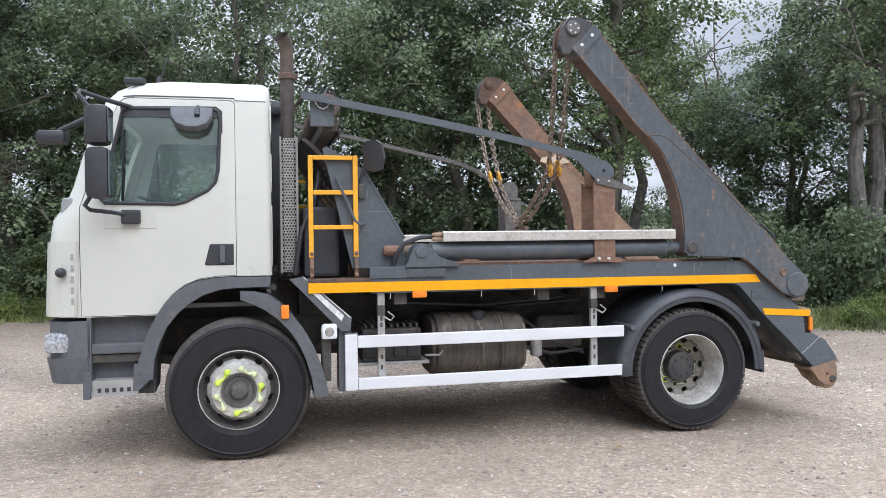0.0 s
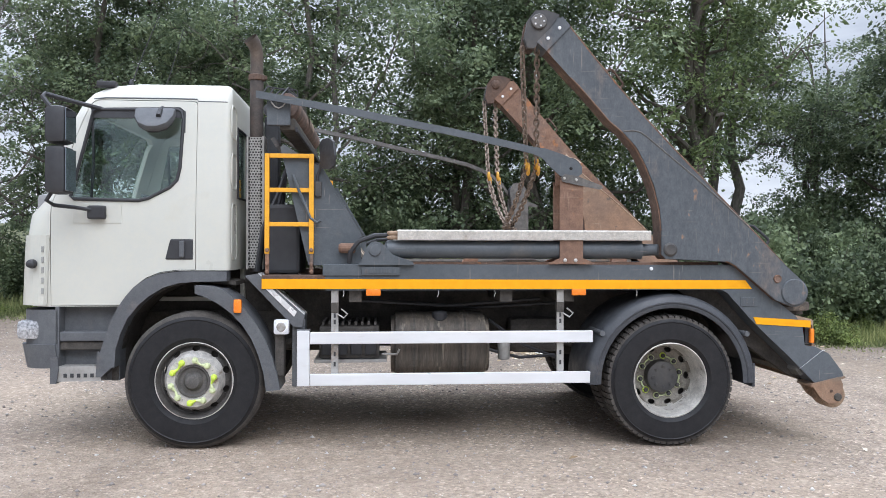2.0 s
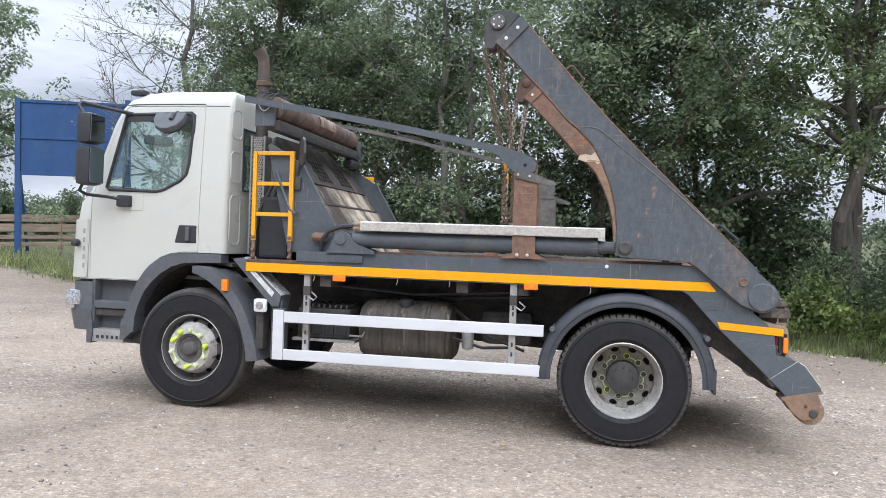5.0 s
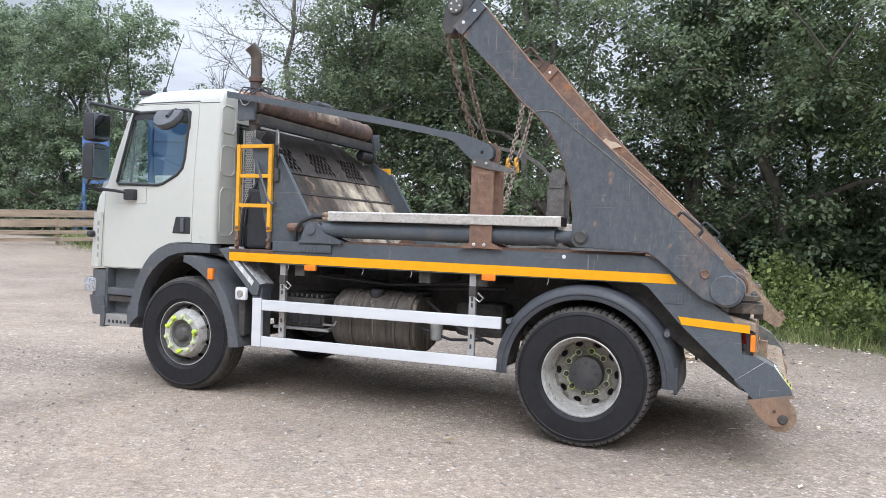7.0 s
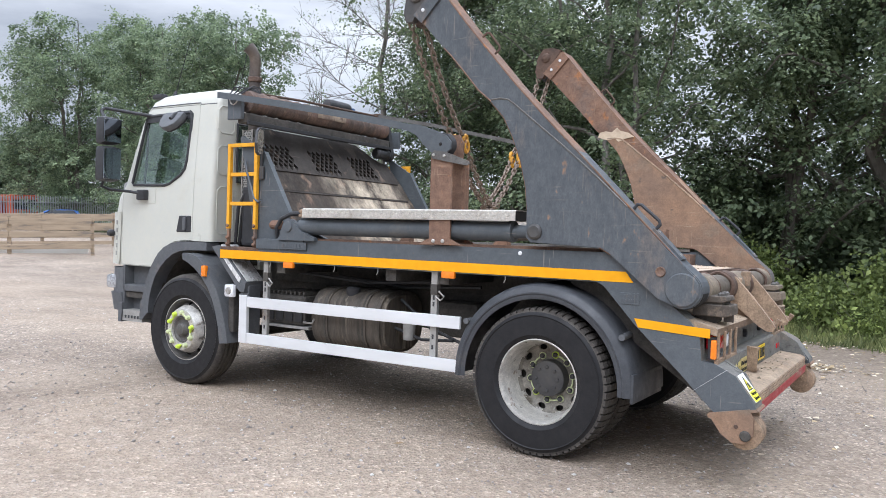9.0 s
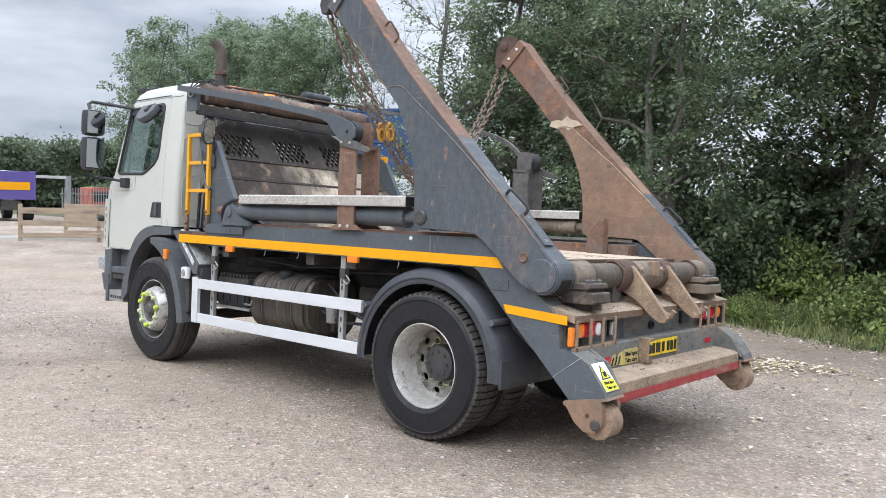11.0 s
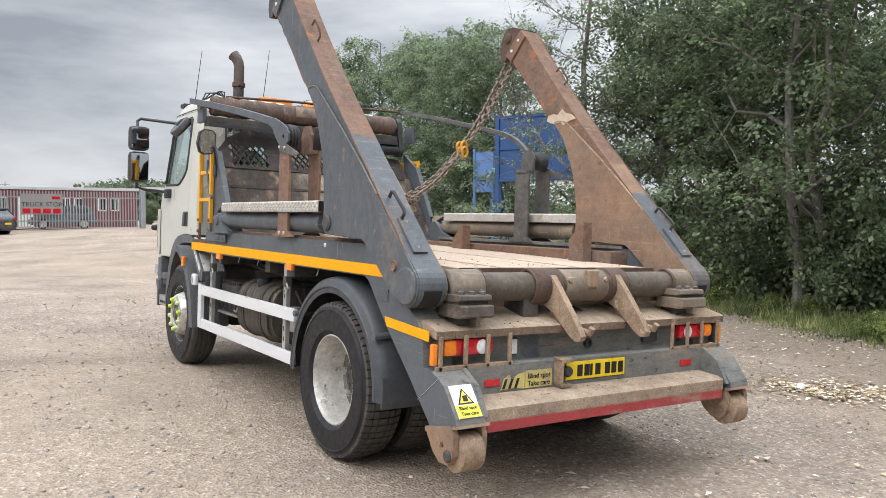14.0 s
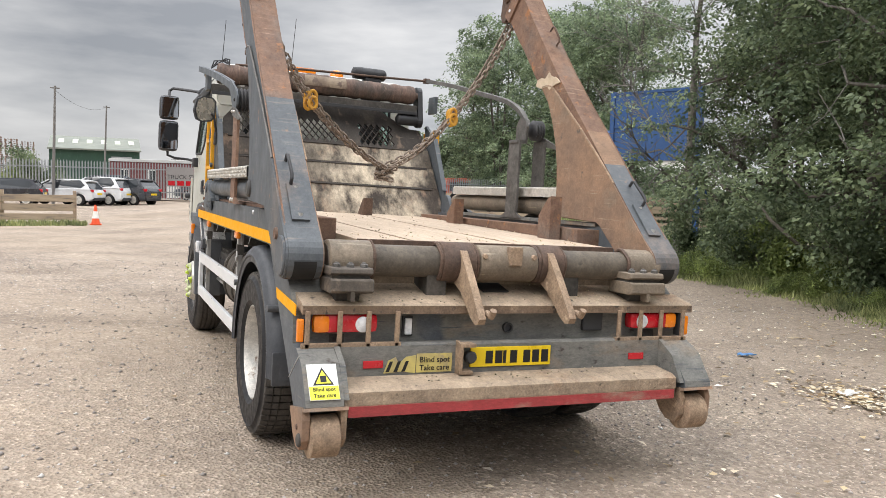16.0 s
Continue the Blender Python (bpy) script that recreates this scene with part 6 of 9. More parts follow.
    # tail shelf, lamp board and step bumper
    shelf = prism([(4.60, 1.0), (4.60, 1.06), (4.97, 0.972), (4.99, 0.962), (4.99, 0.918)], -1.228, 1.27)
    for f in shelf.faces:
        f.material_index = 1 if f.normal.x > 0.5 else 0
    part("tail_shelf", shelf, [M_SHELF, M_EDGE], truck, "dusty chequered tail shelf")
    # no opening is cut: a black sheet paints the dark of the hole
    part("shelf_hole", prism([(4.66, 1.0485), (4.66, 1.054), (4.80, 1.0208), (4.80, 1.0153)], -0.12, 0.05), M_SOOTSHADE, truck)
    part("shelf_riser", prism([(4.60, 1.0), (4.66, 1.02), (4.66, 1.25), (4.60, 1.25)], -1.05, 1.05), M_SHELF, truck)
    part("lamp_board", box(4.86, 4.90, -1.19, 1.16, 0.74, 0.93, 0.004), M_GRIMY, truck, "dark grey recessed lamp board")
    lb = part("lower_board", prism([(4.88, 0.755), (4.99, 0.765), (5.0, 0.75), (5.005, 0.56), (4.90, 0.50), (4.86, 0.55)], -1.19, 1.15), M_GRIMY, truck, "scuffed dirt-caked lower rear panel")
    part("bumper_step", prism([(4.93, 0.60), (5.165, 0.578), (5.203, 0.560), (5.206, 0.497), (5.0, 0.47)], -1.05, 1.0), M_SHELF, truck, "dirt-crusted chequer-plate bumper step")
    tread = bmesh.new()
    for r in range(3):
        for k in range(76):
            y = -1.03 + 0.0266 * k + (0.0133 if r % 2 else 0)
            m = pose(5.2065, y, 0.549 - 0.019 * r, 0, 90, 0) @ pose(0, 0, 0, 0, 0, 45 if (k + r) % 2 else -45) @ Matrix.Diagonal((0.016, 0.005, 0.004, 1))
            if y < 0.985:
                bmesh.ops.create_cube(tread, size=1.0, matrix=m)
    tagged(part("chequer_tread", tread, M_SHELF, truck), kind="stuff")
    part("bumper_beam", box(5.0, 5.205, -1.045, 0.995, 0.435, 0.50, 0.006), M_DIRTST, truck)
    part("red_strip", box(5.206, 5.212, -1.03, 0.985, 0.438, 0.492, 0.001), M_REDTAPE, truck, "worn red reflective strip")
    for s in (-1, 1):
        lp = part("tail_lamp", flip(box(4.90, 4.975, -1.165, -0.815, 0.815, 0.915, 0.03), s), M_RED, truck, "red tail lamp cluster behind steel bars", smooth=True)
        part("indicator_lens", flip(box(4.93, 4.981, -1.168, -1.075, 0.817, 0.913, 0.028), s), M_AMBER, lp, smooth=True)
        part("reverse_lens", flip(lathe([(4.95, 0.045), (4.978, 0.042), (4.984, 0.03)], 20, "x", (0, -0.90, 0.862)), s), M_CLEAR, lp, smooth=True)
        part("marker_lamp", flip(box(4.955, 4.99, -1.25, -1.215, 0.775, 0.895, 0.01), s), M_AMBER, truck, "amber corner marker lamp")
        part("marker_back", flip(box(4.93, 4.985, -1.213, -1.185, 0.77, 0.91, 0.004), s), M_BLACK, truck)
        gd = part("lamp_guard", flip(box(4.975, 5.0, -1.23, -0.69, 0.742, 0.77, 0.004), s), M_DIRTST, truck, "dusty rusty lamp guard bars")
        for y in (-1.20, -1.03, -0.875, -0.715):
            part("guard_bar", flip(box(4.985, 5.0, y - 0.013, y + 0.013, 0.715, 0.935, 0.004), s), M_DIRTST, gd)
        part("reflector", flip(box(5.003, 5.012, -0.90, -0.79, 0.635, 0.675, 0.003), s), M_RED, truck, "small red reflector")
        part("leg_gusset", inboard(flip(prism([(4.95, 0.755), (5.0, 0.755), (5.13, 0.68), (5.22, 0.53), (4.95, 0.50)], -1.06, -1.03), s), s), M_GRIMY, truck)
    part("number_lamp", box(4.90, 4.93, -0.645, -0.605, 0.795, 0.885, 0.006), M_CLEAR, truck, "small clear LED lamp")
    part("number_lamp_back", box(4.897, 4.915, -0.655, -0.595, 0.785, 0.895, 0.004), M_BLACK, truck)
    part("fuse_box", box(4.90, 4.93, 0.50, 0.64, 0.80, 0.92, 0.01), M_BLACK, truck)
    part("socket", lathe([(4.90, 0.03), (4.925, 0.03), (4.925, 0.022), (4.905, 0.02)], 16, "x", (0, -0.005, 0.825)), M_BLACK, truck)
    # plate with plain bars in place of its characters
    pl = part("number_plate", box(5.008, 5.016, -0.285, 0.23, 0.624, 0.735, 0.003), M_PLATE, truck, "yellow rear number plate")
    for k, y in enumerate((-0.19, -0.13, -0.08, -0.035, 0.05, 0.108, 0.168)):
        part("plate_bar", box(5.0155, 5.018, y, y + (0.02 if k == 2 else 0.045), 0.642, 0.714, 0.001), M_INK, pl)
    part("camera_hood", prism([(5.0, 0.60), (5.07, 0.60), (5.075, 0.76), (5.0, 0.775)], -0.37, -0.355), M_DIRTST, truck)
    part("camera_hood_top", box(5.0, 5.075, -0.37, -0.28, 0.745, 0.765, 0.003), M_DIRTST, truck)
    part("camera_hood_base", box(5.0, 5.07, -0.37, -0.29, 0.595, 0.615, 0.003), M_DIRTST, truck)
    part("reversing_camera", lathe([(5.01, 0.032), (5.05, 0.034), (5.062, 0.025)], 18, "x", (0, -0.295, 0.685)), M_BLACK, truck, "small black reversing camera", smooth=True)


build_deck()


# --- lifting arms ---
ARM = [(2.60, 3.20), (2.615, 3.33), (2.66, 3.405), (2.75, 3.408), (2.87, 3.372), (2.94, 3.308), (3.14, 3.066), (3.328, 2.848), (3.565, 2.582), (3.803, 2.335), (4.042, 2.098), (4.284, 1.854), (4.527, 1.61), (4.775, 1.362)] + [(4.787 + 0.12 * math.cos(radians(a)), 1.195 + 0.12 * math.sin(radians(a))) for a in range(44, -116, -16)] + [
       (4.63, 1.13), (4.30, 1.405), (4.24, 1.44), (3.72, 1.462), (3.684, 1.50), (3.683, 1.70), (3.667, 1.858), (3.622, 2.04), (3.55, 2.215), (3.478, 2.35), (3.36, 2.48), (3.26, 2.562), (3.167, 2.669), (3.02, 2.832), (2.949, 2.90), (2.747, 3.116), (2.668, 3.18)]


def arm_side(bm, s):
    """Sets an arm part, drawn between y -1.30 and -1.08, to the arm's true thickness and to its side."""
    for v in bm.verts:
        y = v.co.y
        v.co.y = y + 0.008 if y < -1.30 else (y - 0.032 if y > -1.08 else -1.292 + (y + 1.30) * 0.818)
    return inboard(flip(bm, s), s, 0.082)


def build_arms():
    for s in (-1, 1):
        bm = prism(ARM, -1.30, -1.08)
        for f in bm.faces:
            c, nrm = f.calc_center_median(), f.normal
            if nrm.y > 0.5:
                f.material_index = 1
            elif abs(nrm.y) < 0.5:
                # faces turned forward or down are darker than the back ones
                f.material_index = 2 if nrm.x < 0.3 else (1 if c.z > 2.15 else (3 if c.z < 1.75 else 0))
        arm_side(bm, s)
        skin = M_ARM if s < 0 else M_CHEEK
        arm = part("lifting_arm", bm, [skin, M_RUST, M_RUSTDK, M_ARM], truck, "heavy grey lifting arm with rusty worn inner faces" if s < 0 else "heavy lifting arm worn to brown rust")
        # cheek plate with a welded step
        cheek = [(3.372, 2.472), (3.385, 2.484), (3.45, 2.484), (3.512, 2.472), (3.56, 2.44), (3.75, 2.285), (3.95, 2.125), (4.2, 1.91), (4.41, 1.715), (4.69, 1.435)] + [(4.787 + 0.115 * math.cos(radians(a)), 1.195 + 0.115 * math.sin(radians(a))) for a in range(44, -116, -16)] + [(4.63, 1.135), (4.30, 1.41), (4.24, 1.445), (3.72, 1.467), (3.689, 1.50), (3.688, 1.70), (3.672, 1.858), (3.627, 2.04), (3.555, 2.215), (3.483, 2.352)]
        part("cheek_plate", arm_side(prism(cheek, -1.312, -1.299), s), M_ARM, arm)
        part("inner_cheek", arm_side(prism(cheek, -1.082, -1.072), s), M_CHEEK, arm, "grimy scraped inner plate")
        weld = [(3.378, 2.482), (3.45, 2.486), (3.512, 2.474), (3.56, 2.442), (3.75, 2.288), (3.95, 2.128), (4.2, 1.912), (4.41, 1.717)]
        part("weld_bead", arm_side(tube([(x, -1.309, z) for x, z in weld], 0.008, 6), s), M_HUBGREY, arm)
        part("inner_weld_bead", arm_side(tube([(x, -1.075, z) for x, z in weld], 0.009, 6), s), M_DIRTST, arm)
        back = [(x, z) for x, z in ARM if x > 2.87 and z > 1.33 and x + z > 5.3]
        part("worn_edge", arm_side(tube([(x, -1.297, z) for x, z in back], 0.007, 5), s), M_RUST, arm, "rust-worn arm edge")
        # the arm is solid: a raised black strip paints the shade between its plates
        part("lower_recess", arm_side(sweep_arc(4.787, 1.195, 0.09, 0.1235, -118, -8, -1.262, -1.118, 14), s), M_SOOTSHADE, arm)
        # head: collar plate, sheave housing, bolts
        collar = [(2.672, 3.175), (2.752, 3.106), (2.944, 3.306), (2.878, 3.38)]
        part("head_collar", arm_side(prism(collar, -1.318, -1.062), s), M_ARM if s < 0 else M_RUST, arm)
        for x, z in ((2.762, 3.203), (2.853, 3.288)):
            part("collar_bolt", arm_side(lathe([(-1.326, 0.006), (-1.323, 0.014), (-1.317, 0.015)], 10, "y", (x, 0, z)), s), M_CLEAR, arm)
            part("collar_bolt_inner", arm_side(lathe([(-1.062, 0.015), (-1.056, 0.014), (-1.054, 0.006)], 10, "y", (x, 0, z)), s), M_CLEAR, arm)
        head = [(2.575, 3.20), (2.60, 3.345), (2.66, 3.425), (2.75, 3.43), (2.86, 3.395), (2.70, 3.19), (2.66, 3.13), (2.60, 3.13)]
        part("sheave_cheek", arm_side(prism(head, -1.308, -1.24), s), M_HUB, arm)
        part("sheave_cheek_inner", arm_side(prism(head, -1.14, -1.075), s), M_RUSTDK, arm)
        part("sheave_pin", arm_side(lathe([(-1.33, 0.02), (-1.33, 0.055), (-1.322, 0.062), (-1.31, 0.064)], 20, "y", (2.69, 0, 3.335)), s), M_HUBGREY, arm, "flanged sheave pin")
        for k in range(5):
            a = k * math.tau / 5
            part("pin_bolt", arm_side(lathe([(-1.338, 0.007), (-1.33, 0.009)], 8, "y", (2.69 + 0.038 * math.cos(a), 0, 3.335 + 0.038 * math.sin(a))), s), M_CLEAR, arm)
        part("pin_inner", arm_side(lathe([(-1.075, 0.05), (-1.06, 0.045), (-1.05, 0.02)], 16, "y", (2.69, 0, 3.335)), s), M_RUSTDK, arm)
        # pivot cover, lower pin, bosses
        part("pivot_cover", arm_side(lathe([(-1.325, 0.02), (-1.325, 0.10), (-1.32, 0.107), (-1.311, 0.107)], 32, "y", (4.785, 0, 1.197)), s), M_ARM, arm)
        part("small_boss", arm_side(lathe([(-1.32, 0.016), (-1.325, 0.03), (-1.311, 0.034)], 16, "y", (4.645, 0, 1.305)), s), M_RUST, arm)
        part("ram_pin", arm_side(lathe([(-1.33, 0.015), (-1.332, 0.04), (-1.322, 0.055), (-1.311, 0.056)], 20, "y", (3.755, 0, 1.54)), s), M_HUB, arm)
        # grab loops along the back edge
        for x, z, ln in ((3.25, 2.965, 0.17), (4.43, 1.705, 0.20)):
            d = Vector((0.63, -0.78)) if x < 4 else Vector((0.76, -0.65))
            nn = Vector((-d.y, d.x)).normalized() * 0.055
            p = lambda u, v: (x + d.x * u + nn.x * v, -1.22, z + d.y * u + nn.y * v)
            part("grab_loop", arm_side(tube([p(0, -0.1), p(0.0, 0.75), p(0.02, 1.0), p(ln - 0.02, 1.0), p(ln, 0.75), p(ln, -0.1)], 0.012 if x > 4 else 0.009, 7), s), M_BLACK if x > 4 else M_RUSTDK, arm, smooth=True)
        for x, z in ((4.59, 1.555), (4.735, 1.412)):
            part("back_bolt", arm_side(lathe([(-0.01, 0.018), (0.012, 0.016)], 8, "z", (x, -1.19, z)), s), M_GALV, arm)
        part("back_cover", arm_side(prism([(4.565, 1.572), (4.755, 1.378), (4.767, 1.39), (4.577, 1.584)], -1.25, -1.13), s), M_ARM, arm)
    # scraped pale patch on the right arm's inner face
    patch = [(3.28, 2.50), (3.30, 2.545), (3.36, 2.556), (3.42, 2.543), (3.47, 2.587), (3.50, 2.556), (3.58, 2.535), (3.64, 2.492), (3.56, 2.478), (3.49, 2.448), (3.46, 2.478), (3.36, 2.472)]
    part("scraped_patch", prism(patch, 1.0185, 1.0305), M_CREAM, truck, "pale scraped paint on the rusty arm")


build_arms()


# --- lifting rams, chequer covers, posts and sheet bars ---
def chequer(bm, x0, x1, y, z0, z1):
    k = 0
    x = x0
    while x < x1:
        for j, z in enumerate((z0 + 0.02, z0 + 0.045, z1 - 0.01)):
            a = 40 if (k + j) % 2 else -40
            b2 = bmesh.new()
            bmesh.ops.create_cube(b2, size=1.0, matrix=pose(x, y, z, 0, a, 0) @ Matrix.Diagonal((0.026, 0.004, 0.008, 1)))
            join(bm, b2)
        x += 0.03
        k += 1
    return bm


def build_rams():
    for s in (-1, 1):
        ram = part("lifting_ram", flip(lathe([(1.48, 0.05), (1.50, 0.072), (3.50, 0.072), (3.51, 0.078), (3.545, 0.078), (3.55, 0.05), (3.70, 0.045)], 28, "x", (0, -1.20, 1.537)), s), M_GREY if s < 0 else M_TUBE, truck, "grey hydraulic lifting ram", smooth=True)
        part("ram_eye", flip(lathe([(-1.25, 0.07), (-1.15, 0.07)], 20, "y", (3.74, 0, 1.54)), s), M_HUB, ram)
        br = [(1.275, 1.415), (1.30, 1.45), (1.345, 1.56), (1.375, 1.592), (1.41, 1.60), (1.445, 1.592), (1.48, 1.565), (1.545, 1.495), (1.70, 1.44), (1.71, 1.415)]
        b = part("ram_bracket", flip(prism(br, -1.285, -1.24), s), M_GREY, truck, "grey ram pivot bracket")
        part("ram_bracket_inner", flip(prism(br, -1.14, -1.10), s), M_GREY, b)
        part("bracket_pin", flip(lathe([(-1.30, 0.03), (-1.298, 0.045), (-1.285, 0.048)], 20, "y", (1.405, 0, 1.532)), s), M_GREY, b)
        part("ram_hose", flip(tube([(1.20, -1.2, 1.43), (1.215, -1.23, 1.52), (1.28, -1.24, 1.60), (1.40, -1.24, 1.645), (1.52, -1.22, 1.65), (1.60, -1.2, 1.645)], 0.019, 8), s), M_BLACK, truck, smooth=True)
        for zz in (1.63, 1.665):
            part("hose_union", flip(lathe([(1.50, 0.012), (1.52, 0.018), (1.58, 0.018), (1.60, 0.012)], 10, "x", (0, -1.25, zz)), s), M_DIRTST, truck)
        cv = part("chequer_cover", flip(prism([(-1.305, 1.612), (-1.305, 1.68), (-1.295, 1.69), (-1.12, 1.69), (-1.11, 1.68), (-1.11, 1.612), (-1.115, 1.612), (-1.115, 1.678), (-1.30, 1.678), (-1.30, 1.612)], 1.58, 3.60, "yz"), s), M_TREADPL, truck, "bright chequer-plate cover over the ram")
        part("chequer_studs", flip(chequer(bmesh.new(), 1.60, 3.58, -1.3065, 1.608, 1.685), s), M_TREADPL, cv)
        # near-black sheet across the cover's rear end
        part("cover_end", flip(box(3.596, 3.60, -1.30, -1.112, 1.615, 1.685, 0.0), s), M_SOOTSHADE, cv)
        # post that carries the sheet bar
        po = [(2.865, 1.47), (2.865, 2.09), (3.05, 2.085), (3.05, 1.47), (3.15, 1.425), (2.765, 1.425)]
        p1 = part("bar_post", flip(prism(po, -1.292, -1.272), s), M_RUST if s < 0 else M_HUBGREY, truck, "rusty upright post with bolted gussets")
        part("bar_post_inner", flip(prism(po, -1.05, -1.03), s), M_RUST if s < 0 else M_HUBGREY, p1)
        for x in (2.905, 2.99):
            part("post_bolt", flip(lathe([(-1.303, 0.008), (-1.30, 0.014), (-1.291, 0.016)], 10, "y", (x, 0, 1.452)), s), M_RIM, p1)
        ear = prism([(2.87, 2.11), (2.90, 2.135), (3.0, 2.12), (3.20, 2.045), (3.21, 2.025), (3.18, 2.015), (2.99, 2.05), (2.88, 2.075)], -1.305, -1.293)
        part("post_ear", flip(ear, s), M_HUBGREY, p1, "bent dull steel ear")
        for x, z in ((2.895, 2.10), (2.99, 2.09)):
            part("ear_bolt", flip(lathe([(-1.315, 0.008), (-1.305, 0.012)], 10, "y", (x, 0, z)), s), M_RIM, p1)
        part("knuckle", flip(lathe([(-1.285, 0.05)] + [(-1.28 + 0.012 * k, 0.075 if k % 2 else 0.088) for k in range(8)] + [(-1.18, 0.05)], 24, "y", (2.95, 0, 2.18)), s), M_BLACK, p1, "black coiled spring drum", smooth=True)
        part("spring_plate", flip(prism([(2.87, 2.06), (2.86, 2.20), (2.90, 2.27), (3.0, 2.27), (3.04, 2.20), (3.03, 2.06)], -1.115, -1.095), s), M_RUST if s < 0 else M_HUBGREY, p1)
        part("post_bridge", flip(box(2.88, 3.03, -1.095, -1.02, 2.06, 2.085, 0.003), s), M_RUST if s < 0 else M_HUBGREY, p1)
        # sheet bar from the roller to the knuckle
        line = [(0.492, 2.727), (1.267, 2.595), (2.0, 2.458), (2.45, 2.365), (2.64, 2.322)]
        h = 0.028
        if s > 0:
            bow = [(0.40, 2.905), (0.84, 2.825), (1.2, 2.755), (1.51, 2.685), (1.83, 2.615), (2.15, 2.545), (2.40, 2.485), (2.56, 2.425), (2.68, 2.36), (2.79, 2.265), (2.86, 2.17)]
            sb = part("sheet_bar", prism([(x, z + 0.018) for x, z in bow] + [(x - 0.006, z - 0.022) for x, z in bow[::-1]], 1.215, 1.26), M_HUBGREY, truck, "worn grey sheet bar bowed at its end")
            part("bar_weld", box(0.36, 0.42, 1.20, 1.265, 2.875, 2.93, 0.004), M_RUSTDK, sb)
            part("cross_rod", tube([(0.40, 1.22, 2.9), (0.44, 0.6, 2.875), (0.52, -0.2, 2.845), (0.56, -0.95, 2.80)], 0.013, 8), M_RUSTDK, sb, "thin dark rod over the rolled sheet", smooth=True)
            continue
        outline = [(x, z + h) for x, z in line] + [(2.75, 2.335), (2.90, 2.285), (3.0, 2.24), (3.04, 2.195), (3.04, 2.14), (2.99, 2.105), (2.93, 2.10), (2.86, 2.125), (2.79, 2.185), (2.72, 2.26)] + [(x, z - h) for x, z in line[::-1]]
        sb = part("sheet_bar", flip(prism(outline, -1.30, -1.285), s), M_GREY, truck, "long grey bar of the sheeting system")
        part("bar_flange", flip(tube([(x, -1.265, z + h - 0.012) for x, z in line], 0.016, 4), s), M_GREY, sb)
        part("bar_pin", flip(lathe([(-1.308, 0.006), (-1.305, 0.012), (-1.299, 0.014)], 10, "y", (2.95, 0, 2.18)), s), M_SOOTSHADE, sb)


build_rams()


